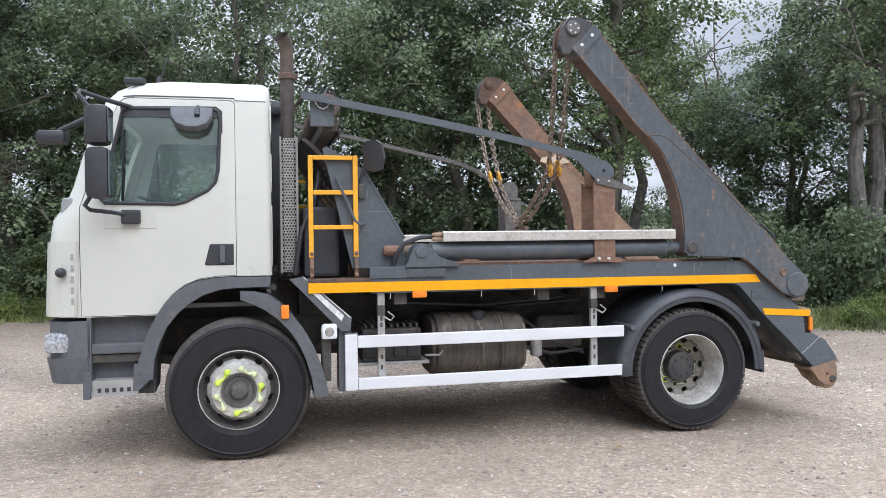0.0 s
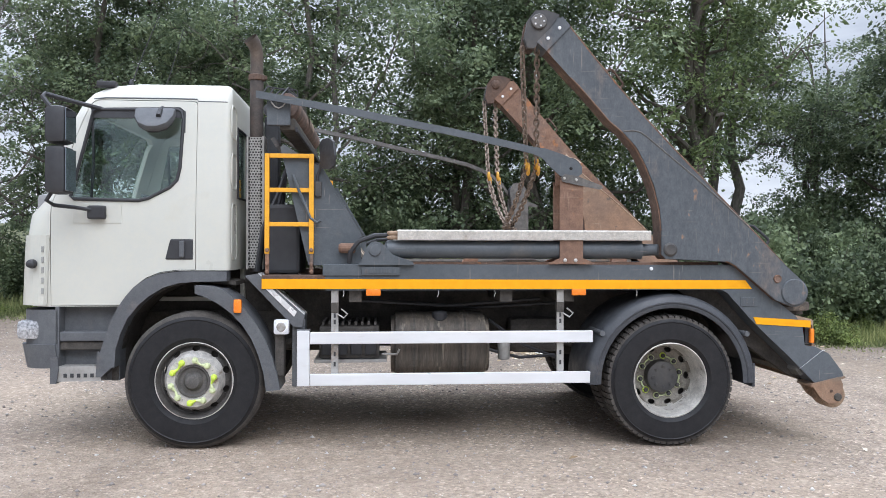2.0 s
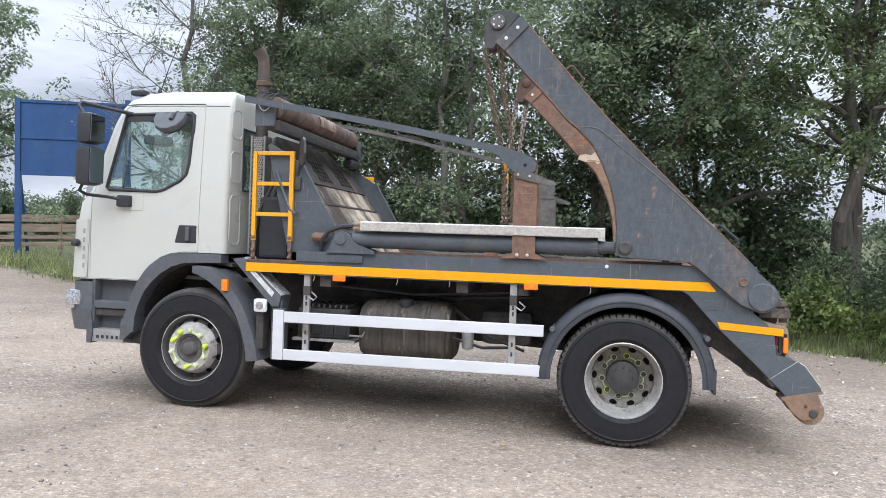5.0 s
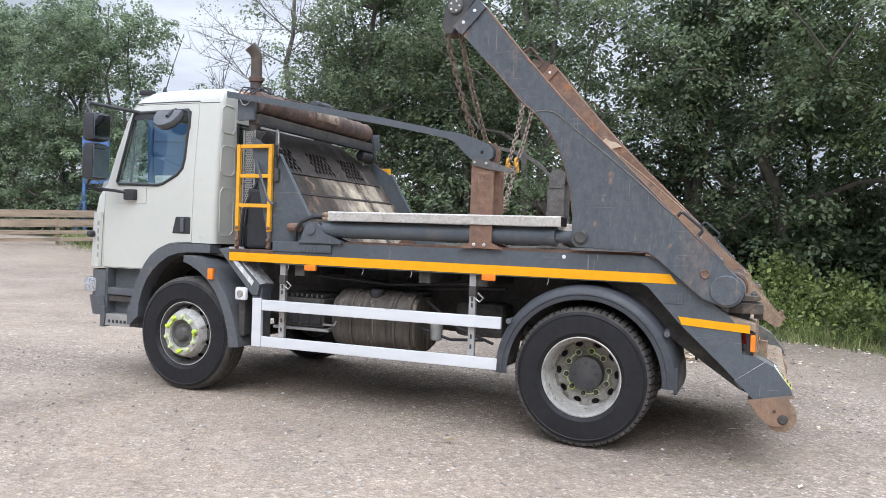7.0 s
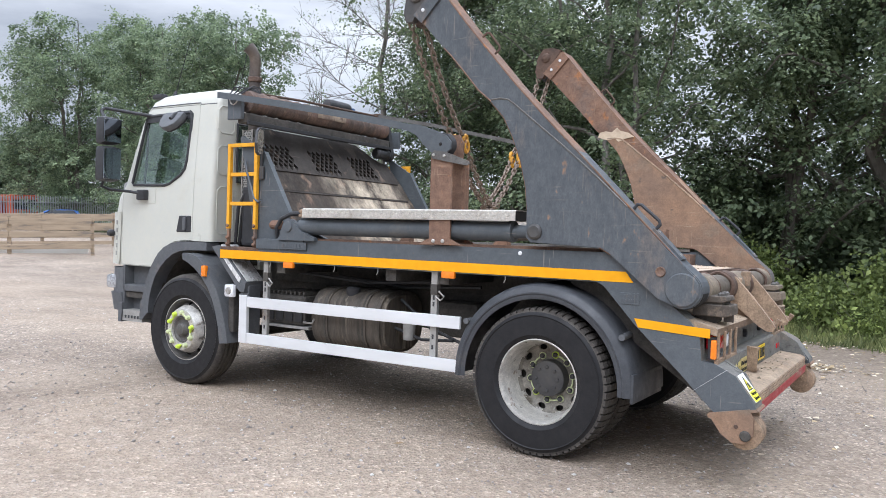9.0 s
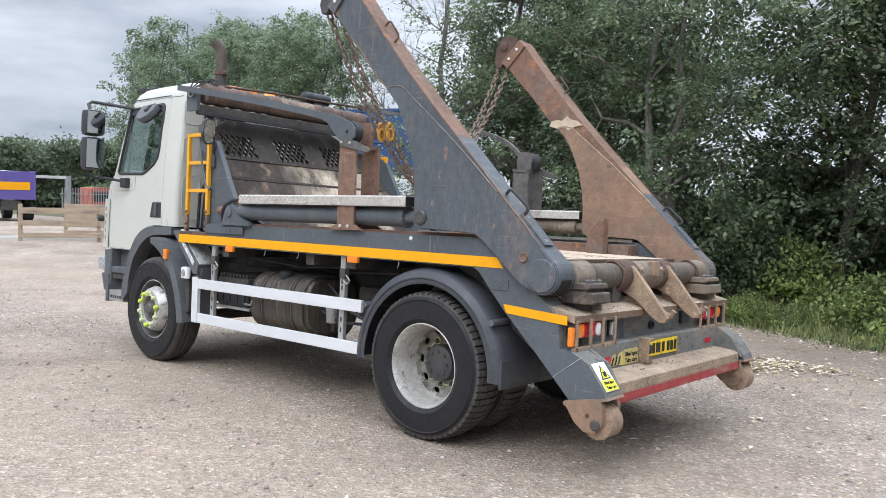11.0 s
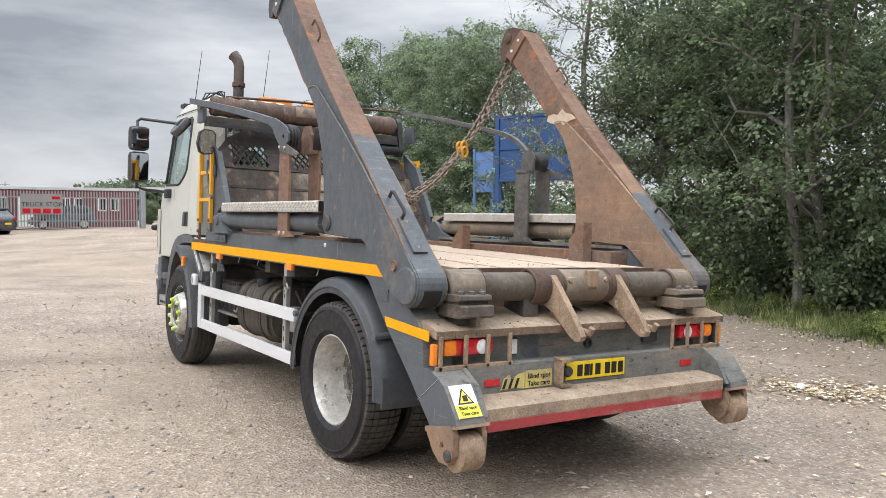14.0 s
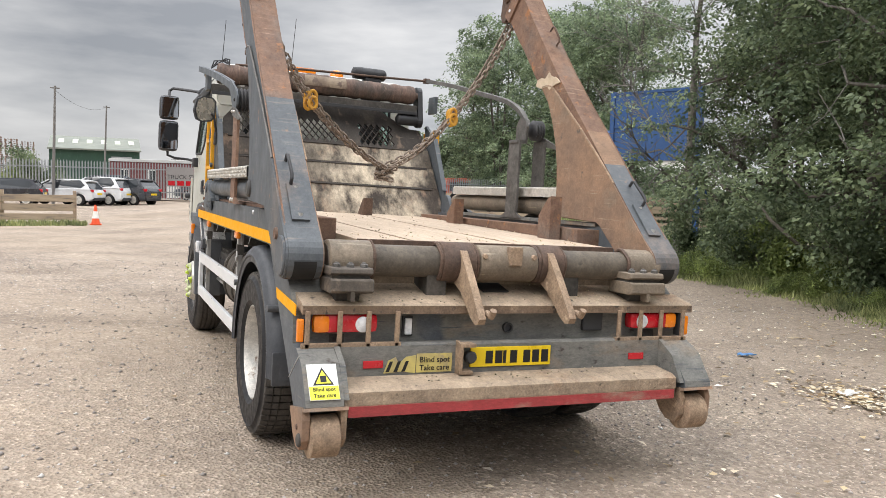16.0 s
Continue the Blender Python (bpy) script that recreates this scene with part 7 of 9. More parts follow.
# --- rear cross tube ---
def build_tube():
    t = part("pivot_tube", lathe([(-1.08, 0.088), (1.08, 0.088)], 28, "y", (4.80, 0, 1.185)), M_TUBEDK, truck, "worn steel cross tube between the arms", smooth=True)
    for y0, y1, r, m in ((-1.075, -0.83, 0.108, M_TUBE), (0.83, 1.075, 0.108, M_TUBE), (-0.20, 0.185, 0.105, M_TUBE), (-0.43, -0.22, 0.115, M_RUSTDK), (0.20, 0.36, 0.115, M_RUSTDK)):
        part("tube_collar", lathe([(y0, r - 0.012), (y0 + 0.008, r), (y1 - 0.008, r), (y1, r - 0.012)], 28, "y", (4.80, 0, 1.185)), m, t, smooth=True)
    for y in (-0.215, -0.435, 0.192, 0.365, -0.83, 0.83):
        pts = [(4.80 + (0.1 + 0.004 * math.sin(5 * a)) * math.cos(a), y, 1.185 + (0.1 + 0.004 * math.sin(5 * a)) * math.sin(a)) for a in np.linspace(0, math.tau, 30, endpoint=False)]
        part("weld_ring", tube(pts, 0.012, 6, closed=True), M_RUSTDK, t)
    part("sleeve_lug", box(4.87, 4.925, -0.02, 0.06, 1.18, 1.29, 0.008), M_DIRTST, t)
    for y in (-0.17, 0.15):
        part("collar_bolt", lathe([(4.89, 0.018), (4.91, 0.014)], 8, "x", (0, y, 1.23)), M_DIRTST, t)
    for s in (-1, 1):
        # two bolted jaws over a narrower foot, with a notch between them
        ya, yb = (-1.096, -0.868) if s < 0 else (-1.014, -0.762)
        skin = M_CLAMP if s < 0 else M_TUBE
        foot = prism([(4.80, 0.985), (4.93, 0.975), (4.945, 1.0), (4.95, 1.05), (4.80, 1.05)], ya + 0.05, yb - 0.05)
        cl = part("clamp_block", flip(foot, s), M_UNDER, truck, "bolted clamp block under the cross tube")
        for z0, z1, x1 in ((1.028, 1.104, 5.035), (1.118, 1.160, 5.012)):
            jaw = prism([(4.80, z0), (x1 - 0.03, z0), (x1, z0 + 0.012), (x1 - 0.006, z1 - 0.006), (x1 - 0.014, z1), (4.80, z1)], ya, yb)
            bmesh.ops.bevel(jaw, geom=jaw.edges[:], offset=0.004, segments=1, affect="EDGES")
            part("clamp_jaw", flip(jaw, s), skin, cl)
        part("clamp_core", flip(box(4.80, 4.985, ya + 0.012, yb - 0.012, 1.10, 1.13, 0.0), s), M_UNDER, cl)
        part("clamp_rib", flip(box(4.97, 5.032, (ya + yb) / 2 - 0.01, (ya + yb) / 2 + 0.012, 0.99, 1.07, 0.003), s), skin, cl)
        for k in range(3):
            y = ya + 0.04 + (yb - ya - 0.08) * k / 2
            part("clamp_bolt", flip(lathe([(1.158, 0.021), (1.176, 0.021), (1.180, 0.013), (1.186, 0.011)], 6, "z", (4.965, y, 0)), s), M_HUBGREY, cl)
    # pointed tipping hooks
    for y in (-0.305, 0.262):
        hk = [(4.72, 1.24), (4.80, 1.29), (4.90, 1.255), (5.0, 1.14), (5.15, 0.955), (5.175, 0.915), (5.16, 0.885), (5.125, 0.88), (5.07, 0.91), (4.93, 1.03), (4.83, 1.075), (4.72, 1.1)]
        part("tipping_hook", prism(hk, y - 0.022, y + 0.022), M_DIRTST, truck, "dusty pointed tipping hook plate")
        part("hook_nose", tube([(5.12, y + 0.05, 0.94), (5.17, y + 0.055, 0.93), (5.19, y + 0.055, 0.965)], 0.02, 8), M_DIRTST, truck, smooth=True)
        part("hook_web", prism([(4.85, 1.06), (5.0, 1.0), (5.06, 0.93), (5.0, 0.96), (4.85, 1.0)], y + 0.022, y + 0.05), M_DIRTST, truck)


build_tube()


# --- headboard, sheet roller, ladder, exhaust ---
def board_x(z):
    return 0.76 + (2.2 - z) * 0.74


def build_front_gear():
    # sloping headboard with three lattice windows
    def sheet(poly, th, off=0.0):
        bm = bmesh.new()
        lo = [bm.verts.new((board_x(z) + off, y, z)) for y, z in poly]
        hi = [bm.verts.new((board_x(z) + off - th, y, z - th * 0.5)) for y, z in poly]
        bm.faces.new(lo), bm.faces.new(hi[::-1])
        for i in range(len(poly)):
            j = (i + 1) % len(poly)
            bm.faces.new((lo[i], lo[j], hi[j], hi[i]))
        return bm
    outline = [(-1.10, 2.078), (1.10, 2.078), (1.08, 2.2), (1.05, 2.30), (0.94, 2.305), (0.84, 2.35), (0.74, 2.42), (0.63, 2.485), (-0.74, 2.48), (-0.95, 2.38), (-1.07, 2.25)]
    diamonds = bmesh.new()
    def diamond(y, z, r=0.039):
        join(diamonds, prism([(y, z - r), (y + r * 0.78, z), (y, z + r), (y - r * 0.78, z)], 0.2, 1.6, "yz"))
    for y0, ncol in ((-0.93, 6), (-0.27, 6), (0.36, 6)):
        for c in range(ncol * 2 - 1):
            for r in range(2 if c % 2 else 3):
                diamond(y0 + c * 0.034, 2.285 - r * 0.084 - (0.042 if c % 2 else 0))
    hb = part("headboard", cut(sheet(outline, 0.03), [diamonds]), M_BULK, truck, "grimy sloping steel headboard with lattice windows")
    for k, (z0, z1, half) in enumerate(((1.88, 2.076, 1.107), (1.66, 1.877, 1.112), (1.36, 1.657, 1.12))):
        part("board_plank", sheet([(-half, z0), (half, z0), (half, z1), (-half, z1)], 0.03, 0.006 * (k % 2)), M_BULKLOW, hb, "grimy steel plank scraped to cream in its middle")
    for z in (2.07, 1.868, 1.652):
        part("board_rib", sheet([(-1.04, z - 0.009), (1.04, z - 0.009), (1.04, z + 0.009), (-1.04, z + 0.009)], 0.016, 0.014), M_BULK, hb)
    for s in (-1, 1):
        side = [(0.66, 2.34), (0.69, 2.36), (0.965, 2.19), (0.985, 2.15), (1.285, 1.64), (1.30, 1.41), (0.88, 1.41), (0.80, 1.75)]
        w = part("headboard_wing", flip(prism(side, -1.16, -1.135), s), M_GREY, truck, "grey leaning headboard side plate")
        part("wing_edge", flip(prism([(0.955, 2.20), (0.975, 2.205), (1.305, 1.645), (1.29, 1.635)], -1.165, -1.115), s), M_GREY, w)
        part("wing_stud", flip(box(0.93, 0.985, -1.185, -1.16, 1.95, 2.07, 0.01), s), M_HUB, w)
        part("pin_stop", flip(lathe([(1.12, 0.03), (1.14, 0.04), (1.24, 0.04), (1.25, 0.03)], 12, "x", (0, -1.2, 1.545)), s), M_RUST, w)
        part("grab_bar", flip(tube([(0.76, -1.185, 2.12), (0.80, -1.2, 2.02), (0.90, -1.2, 1.78), (0.95, -1.2, 1.745), (0.98, -1.2, 1.765)], 0.012, 7), s), M_GREY, w, smooth=True)
        # ladder
        ld = part("ladder", flip(box(0.545, 0.58, -1.205, -1.17, 1.50, 2.285, 0.004), s), M_YELLOW, truck, "yellow painted access ladder with rusty feet")
        part("ladder_stile", flip(box(0.888, 0.925, -1.205, -1.17, 1.50, 2.285, 0.004), s), M_YELLOW, ld)
        for z in (2.268, 2.0, 1.732):
            part("rung", flip(box(0.581, 0.887, -1.20, -1.172, z - 0.017, z + 0.017, 0.004), s), M_YELLOW, ld)
        for x in (0.565, 0.908):
            part("ladder_foot", flip(box(x - 0.014, x + 0.014, -1.20, -1.175, 1.335, 1.53, 0.004), s), M_RUST, ld)
            for z in (1.36, 1.42, 1.53):
                part("foot_bolt", flip(lathe([(-1.22, 0.008), (-1.215, 0.016), (-1.2, 0.017)], 8, "y", (x, 0, z)), s), M_RUST, ld)
        # roller carrier boxes
        part("roller_carrier", flip(box(0.565, 0.745, -1.24, -1.20, 2.50, 2.69, 0.006), s), M_GREY, truck, "grey sheet roller end plate")
        part("carrier_clip", flip(tube([(0.60, -1.25, 2.68), (0.63, -1.255, 2.64), (0.66, -1.255, 2.63), (0.69, -1.255, 2.645), (0.72, -1.25, 2.69)], 0.006, 5), s), M_RIM, truck)
    prof = []
    rnd = random.Random(3)
    for k in range(46):
        y = -1.14 + 2.09 * k / 45
        prof.append((y, 0.098 + 0.006 * math.sin(k * 1.9) + rnd.uniform(-0.004, 0.004) + (0.008 if 18 < k < 26 else 0)))
    roll = part("sheet_roll", lathe([(-1.19, 0.03), (-1.15, 0.04)] + prof + [(0.96, 0.04), (1.0, 0.035)], 26, "y", (0.70, 0, 2.675)), M_TARP, truck, "rolled brown tarpaulin sheet, worn and dusty", smooth=True)
    part("sheet_patch", sheet_patch(), M_PALELBL, roll, "faded pale label on the sheet")
    part("roller_beam", box(0.66, 0.78, -1.2, 0.98, 2.47, 2.56, 0.01), M_UNDER, truck)
    part("beam_lip", box(0.78, 0.80, -1.2, 0.98, 2.455, 2.49, 0.004), M_BLACK, truck)
    part("drive_cover", prism([(0.66 + 0.075 * math.cos(a), 2.70 + 0.075 * math.sin(a)) for a in np.linspace(0, math.pi, 10)] + [(0.72 + 0.075 * math.cos(a), 2.40 + 0.075 * math.sin(a)) for a in np.linspace(math.pi, math.tau, 10)], 1.0, 1.055), M_BLACK, truck, "black oval drive cover")
    part("drive_motor", lathe([(0.76, 0.04), (0.78, 0.06), (0.98, 0.06), (1.0, 0.05)], 18, "y", (0.74, 0, 2.40)), M_BLACK, truck, "black sheet motor", smooth=True)
    # loose wires over the roller
    rnd = random.Random(9)
    for k in range(4):
        pts = [(0.52 + 0.05 * k, -1.18, 2.74), (0.56 + 0.05 * k, -1.16 + 0.03 * k, 2.80 + rnd.uniform(0, 0.03)), (0.66 + 0.04 * k, -1.1 + 0.02 * k, 2.81), (0.78, -1.04, 2.76)]
        part("loose_wire", tube(pts, 0.007, 5), M_BLACK, truck, smooth=True)
    # exhaust stack with slashed elbow and pierced shield
    ex = part("exhaust_pipe", tube([(0.415, -0.77, 1.35), (0.415, -0.77, 2.9), (0.415, -0.77, 3.0)], 0.055, 18), M_EXHDK, truck, "tall exhaust stack with a rusty elbow", smooth=True)
    elbow = tube([(0.415, -0.77, 2.97), (0.415, -0.77, 3.15), (0.41, -0.777, 3.20), (0.395, -0.795, 3.245), (0.37, -0.82, 3.28)], [0.054, 0.053, 0.054, 0.057, 0.062], 24, caps=False)
    part("elbow", elbow, M_EXH, ex, "heat-tinted rusty elbow", smooth=True)
    part("elbow_inside", tube([(0.413, -0.773, 3.16), (0.408, -0.780, 3.20), (0.392, -0.798, 3.248)], [0.045, 0.048, 0.053], 20), M_SOOTSHADE, ex, smooth=True)
    part("pipe_clamp", lathe([(2.94, 0.062), (2.945, 0.068), (2.985, 0.068), (2.99, 0.062)], 18, "z", (0.415, -0.77, 0)), M_RUSTDK, ex)
    part("clamp_bolt", box(0.46, 0.50, -0.79, -0.75, 2.95, 2.98, 0.004), M_RUSTDK, ex)
    sh = bmesh.new()
    w, hgt = 0.095, 0.0225
    cols, rows = 4, 48
    for r in range(rows):
        for c in range(cols):
            x0 = 0.368 + c * w / cols + (0.006 if r % 2 else -0.006)
            z0 = 1.38 + r * hgt
            x1, z1 = x0 + w / cols, z0 + hgt
            m, hh = 0.0055, 0.0055
            o = [(x0, z0), (x1, z0), (x1, z1), (x0, z1)]
            i = [(x0 + m, z0 + hh), (x1 - m, z0 + hh), (x1 - m, z1 - hh), (x0 + m, z1 - hh)]
            vo = [sh.verts.new((x, -0.845, z)) for x, z in o]
            vi = [sh.verts.new((x, -0.845, z)) for x, z in i]
            for q in range(4):
                sh.faces.new((vo[q], vo[(q + 1) % 4], vi[(q + 1) % 4], vi[q]))
    ps = part("heat_shield", sh, M_GALV, truck, "pierced galvanised heat shield")
    part("shield_flange", box(0.345, 0.36, -0.85, -0.70, 1.37, 2.47, 0.002), M_GALV, ps)
    part("shield_flange_rear", box(0.472, 0.49, -0.85, -0.70, 1.37, 2.47, 0.002), M_GALV, ps)
    # added black sheet that puts the dark into the shield's holes
    part("shield_back", box(0.36, 0.472, -0.842, -0.836, 1.38, 2.46, 0.001), M_SOOTSHADE, ps)
    # air intake
    part("air_intake", lathe([(0.34, 0.02), (0.36, 0.06), (0.42, 0.068), (0.68, 0.068), (0.72, 0.062), (0.74, 0.04)], 20, "y", (0.36, 0, 2.905)), M_BLACK, truck, "black air intake snorkel head", smooth=True)
    part("intake_duct", box(0.29, 0.43, 0.48, 0.68, 1.4, 2.86, 0.03), M_BLACK, truck)
    # work mirror on its stalk
    def turned(bm):
        bmesh.ops.transform(bm, matrix=Matrix.Translation((1.04, -1.29, 0)) @ Matrix.Rotation(radians(31), 4, "Z") @ Matrix.Diagonal((1, 1.5, 1, 1)) @ Matrix.Translation((-1.04, 1.29, 0)), verts=bm.verts)
        return bm
    wm = part("work_mirror", turned(prism([(-1.355, 2.17), (-1.375, 2.25), (-1.355, 2.36), (-1.31, 2.395), (-1.235, 2.395), (-1.205, 2.36), (-1.21, 2.22), (-1.24, 2.165), (-1.31, 2.15)], 1.03, 1.05, "yz")), M_BLACK, truck, "rectangular work mirror on a stalk")
    # the tan of the reflected ground is painted into the mirror's colour
    part("mirror_face", turned(prism([(-1.345, 2.18), (-1.362, 2.25), (-1.345, 2.35), (-1.305, 2.382), (-1.24, 2.382), (-1.218, 2.35), (-1.222, 2.225), (-1.25, 2.178), (-1.31, 2.163)], 1.05, 1.053, "yz")), mat("mirror_with_ground_tan", (0.66, 0.60, 0.52), None, 6, 0.28, 0.7), wm)
    part("mirror_stalk", tube([(1.03, -1.22, 2.24), (0.98, -1.19, 2.20), (0.95, -1.17, 2.10), (0.955, -1.175, 1.95)], 0.011, 7), M_BLACK, wm, smooth=True)


def sheet_patch():
    """A thin label wrapped on the rear of the roll."""
    bm = bmesh.new()
    rows = []
    for i in range(7):
        a = radians(-15 + 10 * i)
        rows.append([bm.verts.new((0.70 + 0.113 * math.cos(a), y, 2.675 + 0.113 * math.sin(a))) for y in (-0.28, -0.18, -0.05, 0.08, 0.16)])
    for a, b in zip(rows, rows[1:]):
        for j in range(4):
            bm.faces.new((a[j], a[j + 1], b[j + 1], b[j]))
    return bm


build_front_gear()


# --- chains ---
def link_mesh(bm, a, b, turn, wire=0.0085, width=0.019):
    a, b = Vector(a), Vector(b)
    d = (b - a)
    ln = d.length
    d.normalize()
    side = d.orthogonal().normalized()
    side = Matrix.Rotation(turn, 3, d) @ side
    half = ln * 0.5 + wire * 1.2
    mid = (a + b) / 2
    pts = []
    for k in range(10):
        t = k * math.tau / 10
        c, s = math.cos(t), math.sin(t)
        along = (half - width) * (1 if c >= 0 else -1) + width * c
        pts.append(mid + d * along + side * (width * s))
    return join(bm, tube(pts, wire, 5, closed=True))


def chain(name, line, pitch=0.05, twist=0.0, label=""):
    """A chain of steel links along a line of points."""
    pts = [Vector(p) for p in line]
    seg = [0.0]
    for a, b in zip(pts, pts[1:]):
        seg.append(seg[-1] + (b - a).length)
    at = lambda d: next((a + (b - a) * ((d - s0) / max(s1 - s0, 1e-6)) for a, b, s0, s1 in zip(pts, pts[1:], seg, seg[1:]) if d <= s1 + 1e-9), pts[-1])
    bm = bmesh.new()
    n = int(seg[-1] / pitch)
    for k in range(n):
        link_mesh(bm, at(k * pitch), at((k + 1) * pitch), twist + (math.pi / 2 if k % 2 else 0.0) + 0.3)
    return part(name, bm, M_CHAIN, truck, label, smooth=True)


def sag(a, b, drop, n=14):
    a, b = Vector(a), Vector(b)
    return [a + (b - a) * (i / n) + Vector((0, 0, -drop * 4 * (i / n) * (1 - i / n))) for i in range(n + 1)]


LOW = (2.66, -0.03, 1.79)
for s in (-1, 1):
    for k, dx in enumerate((-0.075, 0.075)):
        hook = ((2.75 if s < 0 else 2.60) + dx * 0.6, (-0.70 if s < 0 else 0.60) - s * 0.015 * k, 2.265)
        chain("hanging_chain", sag((2.635 + dx * 0.8, -1.20 if s < 0 else 1.12, 3.16), hook, 0.06), twist=k, label="rusty steel chain hanging slack from the arm head")
        chain("slack_chain", sag(hook, (LOW[0] + dx * 0.4, LOW[1] + 0.03 * k, LOW[2] - 0.02 * k), 0.06), twist=0.4 + k)
        hk = bmesh.new()
        for q in range(2):
            ring = [Vector(hook) + Vector((0.014 * q, 0.03 * math.cos(a), 0.045 * math.sin(a) + 0.02 - 0.05 * q)) for a in np.linspace(0, math.tau, 12, endpoint=False)]
            join(hk, tube(ring, 0.014, 7, closed=True))
        part("shortening_hook", hk, M_HOOK, truck, "yellow chain shortening hook", smooth=True)
tail = [(LOW[0] + 0.06 * math.cos(t * 1.7), LOW[1] + 0.09 * math.cos(t * 2.3), LOW[2] - 0.01 - 0.012 * t) for t in range(9)]
chain("chain_end", tail, label="heaped loose end of chain")


def debris():
    """Stones, grit and dry scraps lying on the deck, the tail shelf and the bumper step."""
    rng = np.random.default_rng(44)
    pts = []
    for _ in range(230):
        x, y = rng.uniform(1.3, 4.62), rng.uniform(-0.84, 0.84)
        if rng.random() < 0.55:
            y = rng.choice((-0.85, 0.85)) * rng.uniform(0.9, 1.0) if rng.random() < 0.5 else y
            x = x if abs(y) > 0.75 else rng.uniform(4.3, 4.64)
        pts.append((x, y, 1.297 + 0.0214 * (4.66 - x), rng.uniform(0.003, 0.008)))
    for _ in range(130):
        f = rng.random()
        pts.append((4.62 + 0.35 * f, rng.uniform(-1.2, 1.2), 1.056 - 0.083 * f, rng.uniform(0.003, 0.009)))
    for _ in range(60):
        f = rng.random()
        pts.append((4.95 + 0.2 * f, rng.uniform(-1.03, 0.97), 0.602 - 0.019 * f, rng.uniform(0.003, 0.009)))
    p = np.array(pts)
    dirs = np.array([(1, 0, 0), (-1, 0, 0), (0, 1, 0), (0, -1, 0), (0, 0, 0.6), (0, 0, -0.6)], float)
    v = (p[:, None, :3] + dirs[None] * rng.uniform(0.5, 1.5, (len(p), 6, 1)) * p[:, None, 3:]).reshape(-1, 3)
    tri = np.array([(0, 2, 4), (2, 1, 4), (1, 3, 4), (3, 0, 4), (2, 0, 5), (1, 2, 5), (3, 1, 5), (0, 3, 5)])
    f = (np.arange(len(p))[:, None, None] * 6 + tri[None]).reshape(-1, 3)
    grit = raw("deck_grit", v, f, leaf_mat("grit", (0.30, 0.235, 0.17), (0.60, 0.52, 0.41), 0.9), truck)
    tagged(grit, kind="stuff")


debris()


# ---- round the yard: fences, sign, cabins, parked cars ----
M_WOOD = mat("weathered_timber", (0.42, 0.33, 0.235), (0.31, 0.24, 0.17), 3, 0.85, bump=0.2, bump_scale=40, stretch=(0.4, 0.4, 3), stain=(0.2, 0.17, 0.14), stain_scale=3)
M_BLUE = mat("blue_sign_sheet", (0.03, 0.085, 0.22), (0.025, 0.07, 0.19), 1.2, 0.6, stain=(0.05, 0.09, 0.17), stain_scale=1.5)
M_BLUE2 = mat("light_blue_sign_sheet", (0.12, 0.22, 0.45), (0.1, 0.19, 0.4), 1.2, 0.6)
M_MAROON = mat("maroon_cabin_sheet", (0.20, 0.055, 0.055), (0.17, 0.05, 0.05), 1, 0.6, stain=(0.13, 0.06, 0.055), stain_scale=1)
M_ROOFW = mat("white_cabin_roof", (0.62, 0.62, 0.6), (0.54, 0.53, 0.5), 1, 0.7)
M_GREEN = mat("green_shed_cladding", (0.035, 0.085, 0.055), (0.03, 0.07, 0.05), 0.5, 0.6)
M_SHEDROOF = mat("pale_shed_roof", (0.22, 0.235, 0.20), (0.18, 0.195, 0.17), 0.5, 0.8)
M_SKYLIGHT = mat("translucent_rooflight", (0.52, 0.54, 0.45), None, 1, 0.6)
M_PALISADE = mat("galvanised_palisade", (0.36, 0.37, 0.37), (0.29, 0.3, 0.3), 2, 0.6, 0.2)
M_CARW = mat("white_car_paint", (0.74, 0.75, 0.76), None, 1, 0.25, coat=0.6)
M_CARD = mat("dark_car_paint", (0.045, 0.047, 0.055), None, 1, 0.25, coat=0.6)
M_CARS = mat("slate_car_paint", (0.12, 0.14, 0.17), None, 1, 0.25, coat=0.6)
M_CARB = mat("blue_car_paint", (0.045, 0.15, 0.46), None, 1, 0.25, coat=0.6)
M_CARGL = mat("dark_car_glass", (0.03, 0.035, 0.04), None, 1, 0.06, spec=0.7)
M_PURPLE = mat("purple_tipper_paint", (0.12, 0.09, 0.30), (0.1, 0.08, 0.26), 1, 0.5)
M_CONE = mat("orange_cone_plastic", (0.75, 0.10, 0.03), None, 3, 0.6)
M_POLE = mat("weathered_pole", (0.20, 0.19, 0.18), (0.16, 0.15, 0.14), 2, 0.9)
M_BANNER = mat("grey_banner", (0.30, 0.28, 0.27), None, 1, 0.8)
M_FARLEAF = leaf_mat("far_foliage", (0.10, 0.13, 0.085), (0.19, 0.225, 0.15))


def on_ground(ob, x, y, turn=0.0, lift=0.0):
    ob.matrix_basis = pose(x, y, ground_z(x, y) + lift, 0, 0, turn)
    return ob


def timber_fence(a, b, rails):
    """Posts and planks along a line; each plank is a part."""
    a, b = Vector(a), Vector(b)
    length = (b - a).length
    root = new("timber_fence")
    turn = math.degrees(math.atan2(b.y - a.y, b.x - a.x))
    on_ground(root, a.x, a.y, turn)
    tagged(root, "low weathered timber plank fence beside the yard", "fence", "timber fences")
    n = int(length / 2.4)
    for k in range(n + 1):
        part("fence_post", box(k * 2.4 - 0.06, k * 2.4 + 0.06, -0.06, 0.06, -0.3, 1.22, 0.012), M_WOOD, root)
        if k < n:
            for z0, z1 in rails:
                part("plank", box(k * 2.4 + 0.005, k * 2.4 + 2.395, -0.115, -0.065, z0, z1, 0.01), M_WOOD, root)
    return root


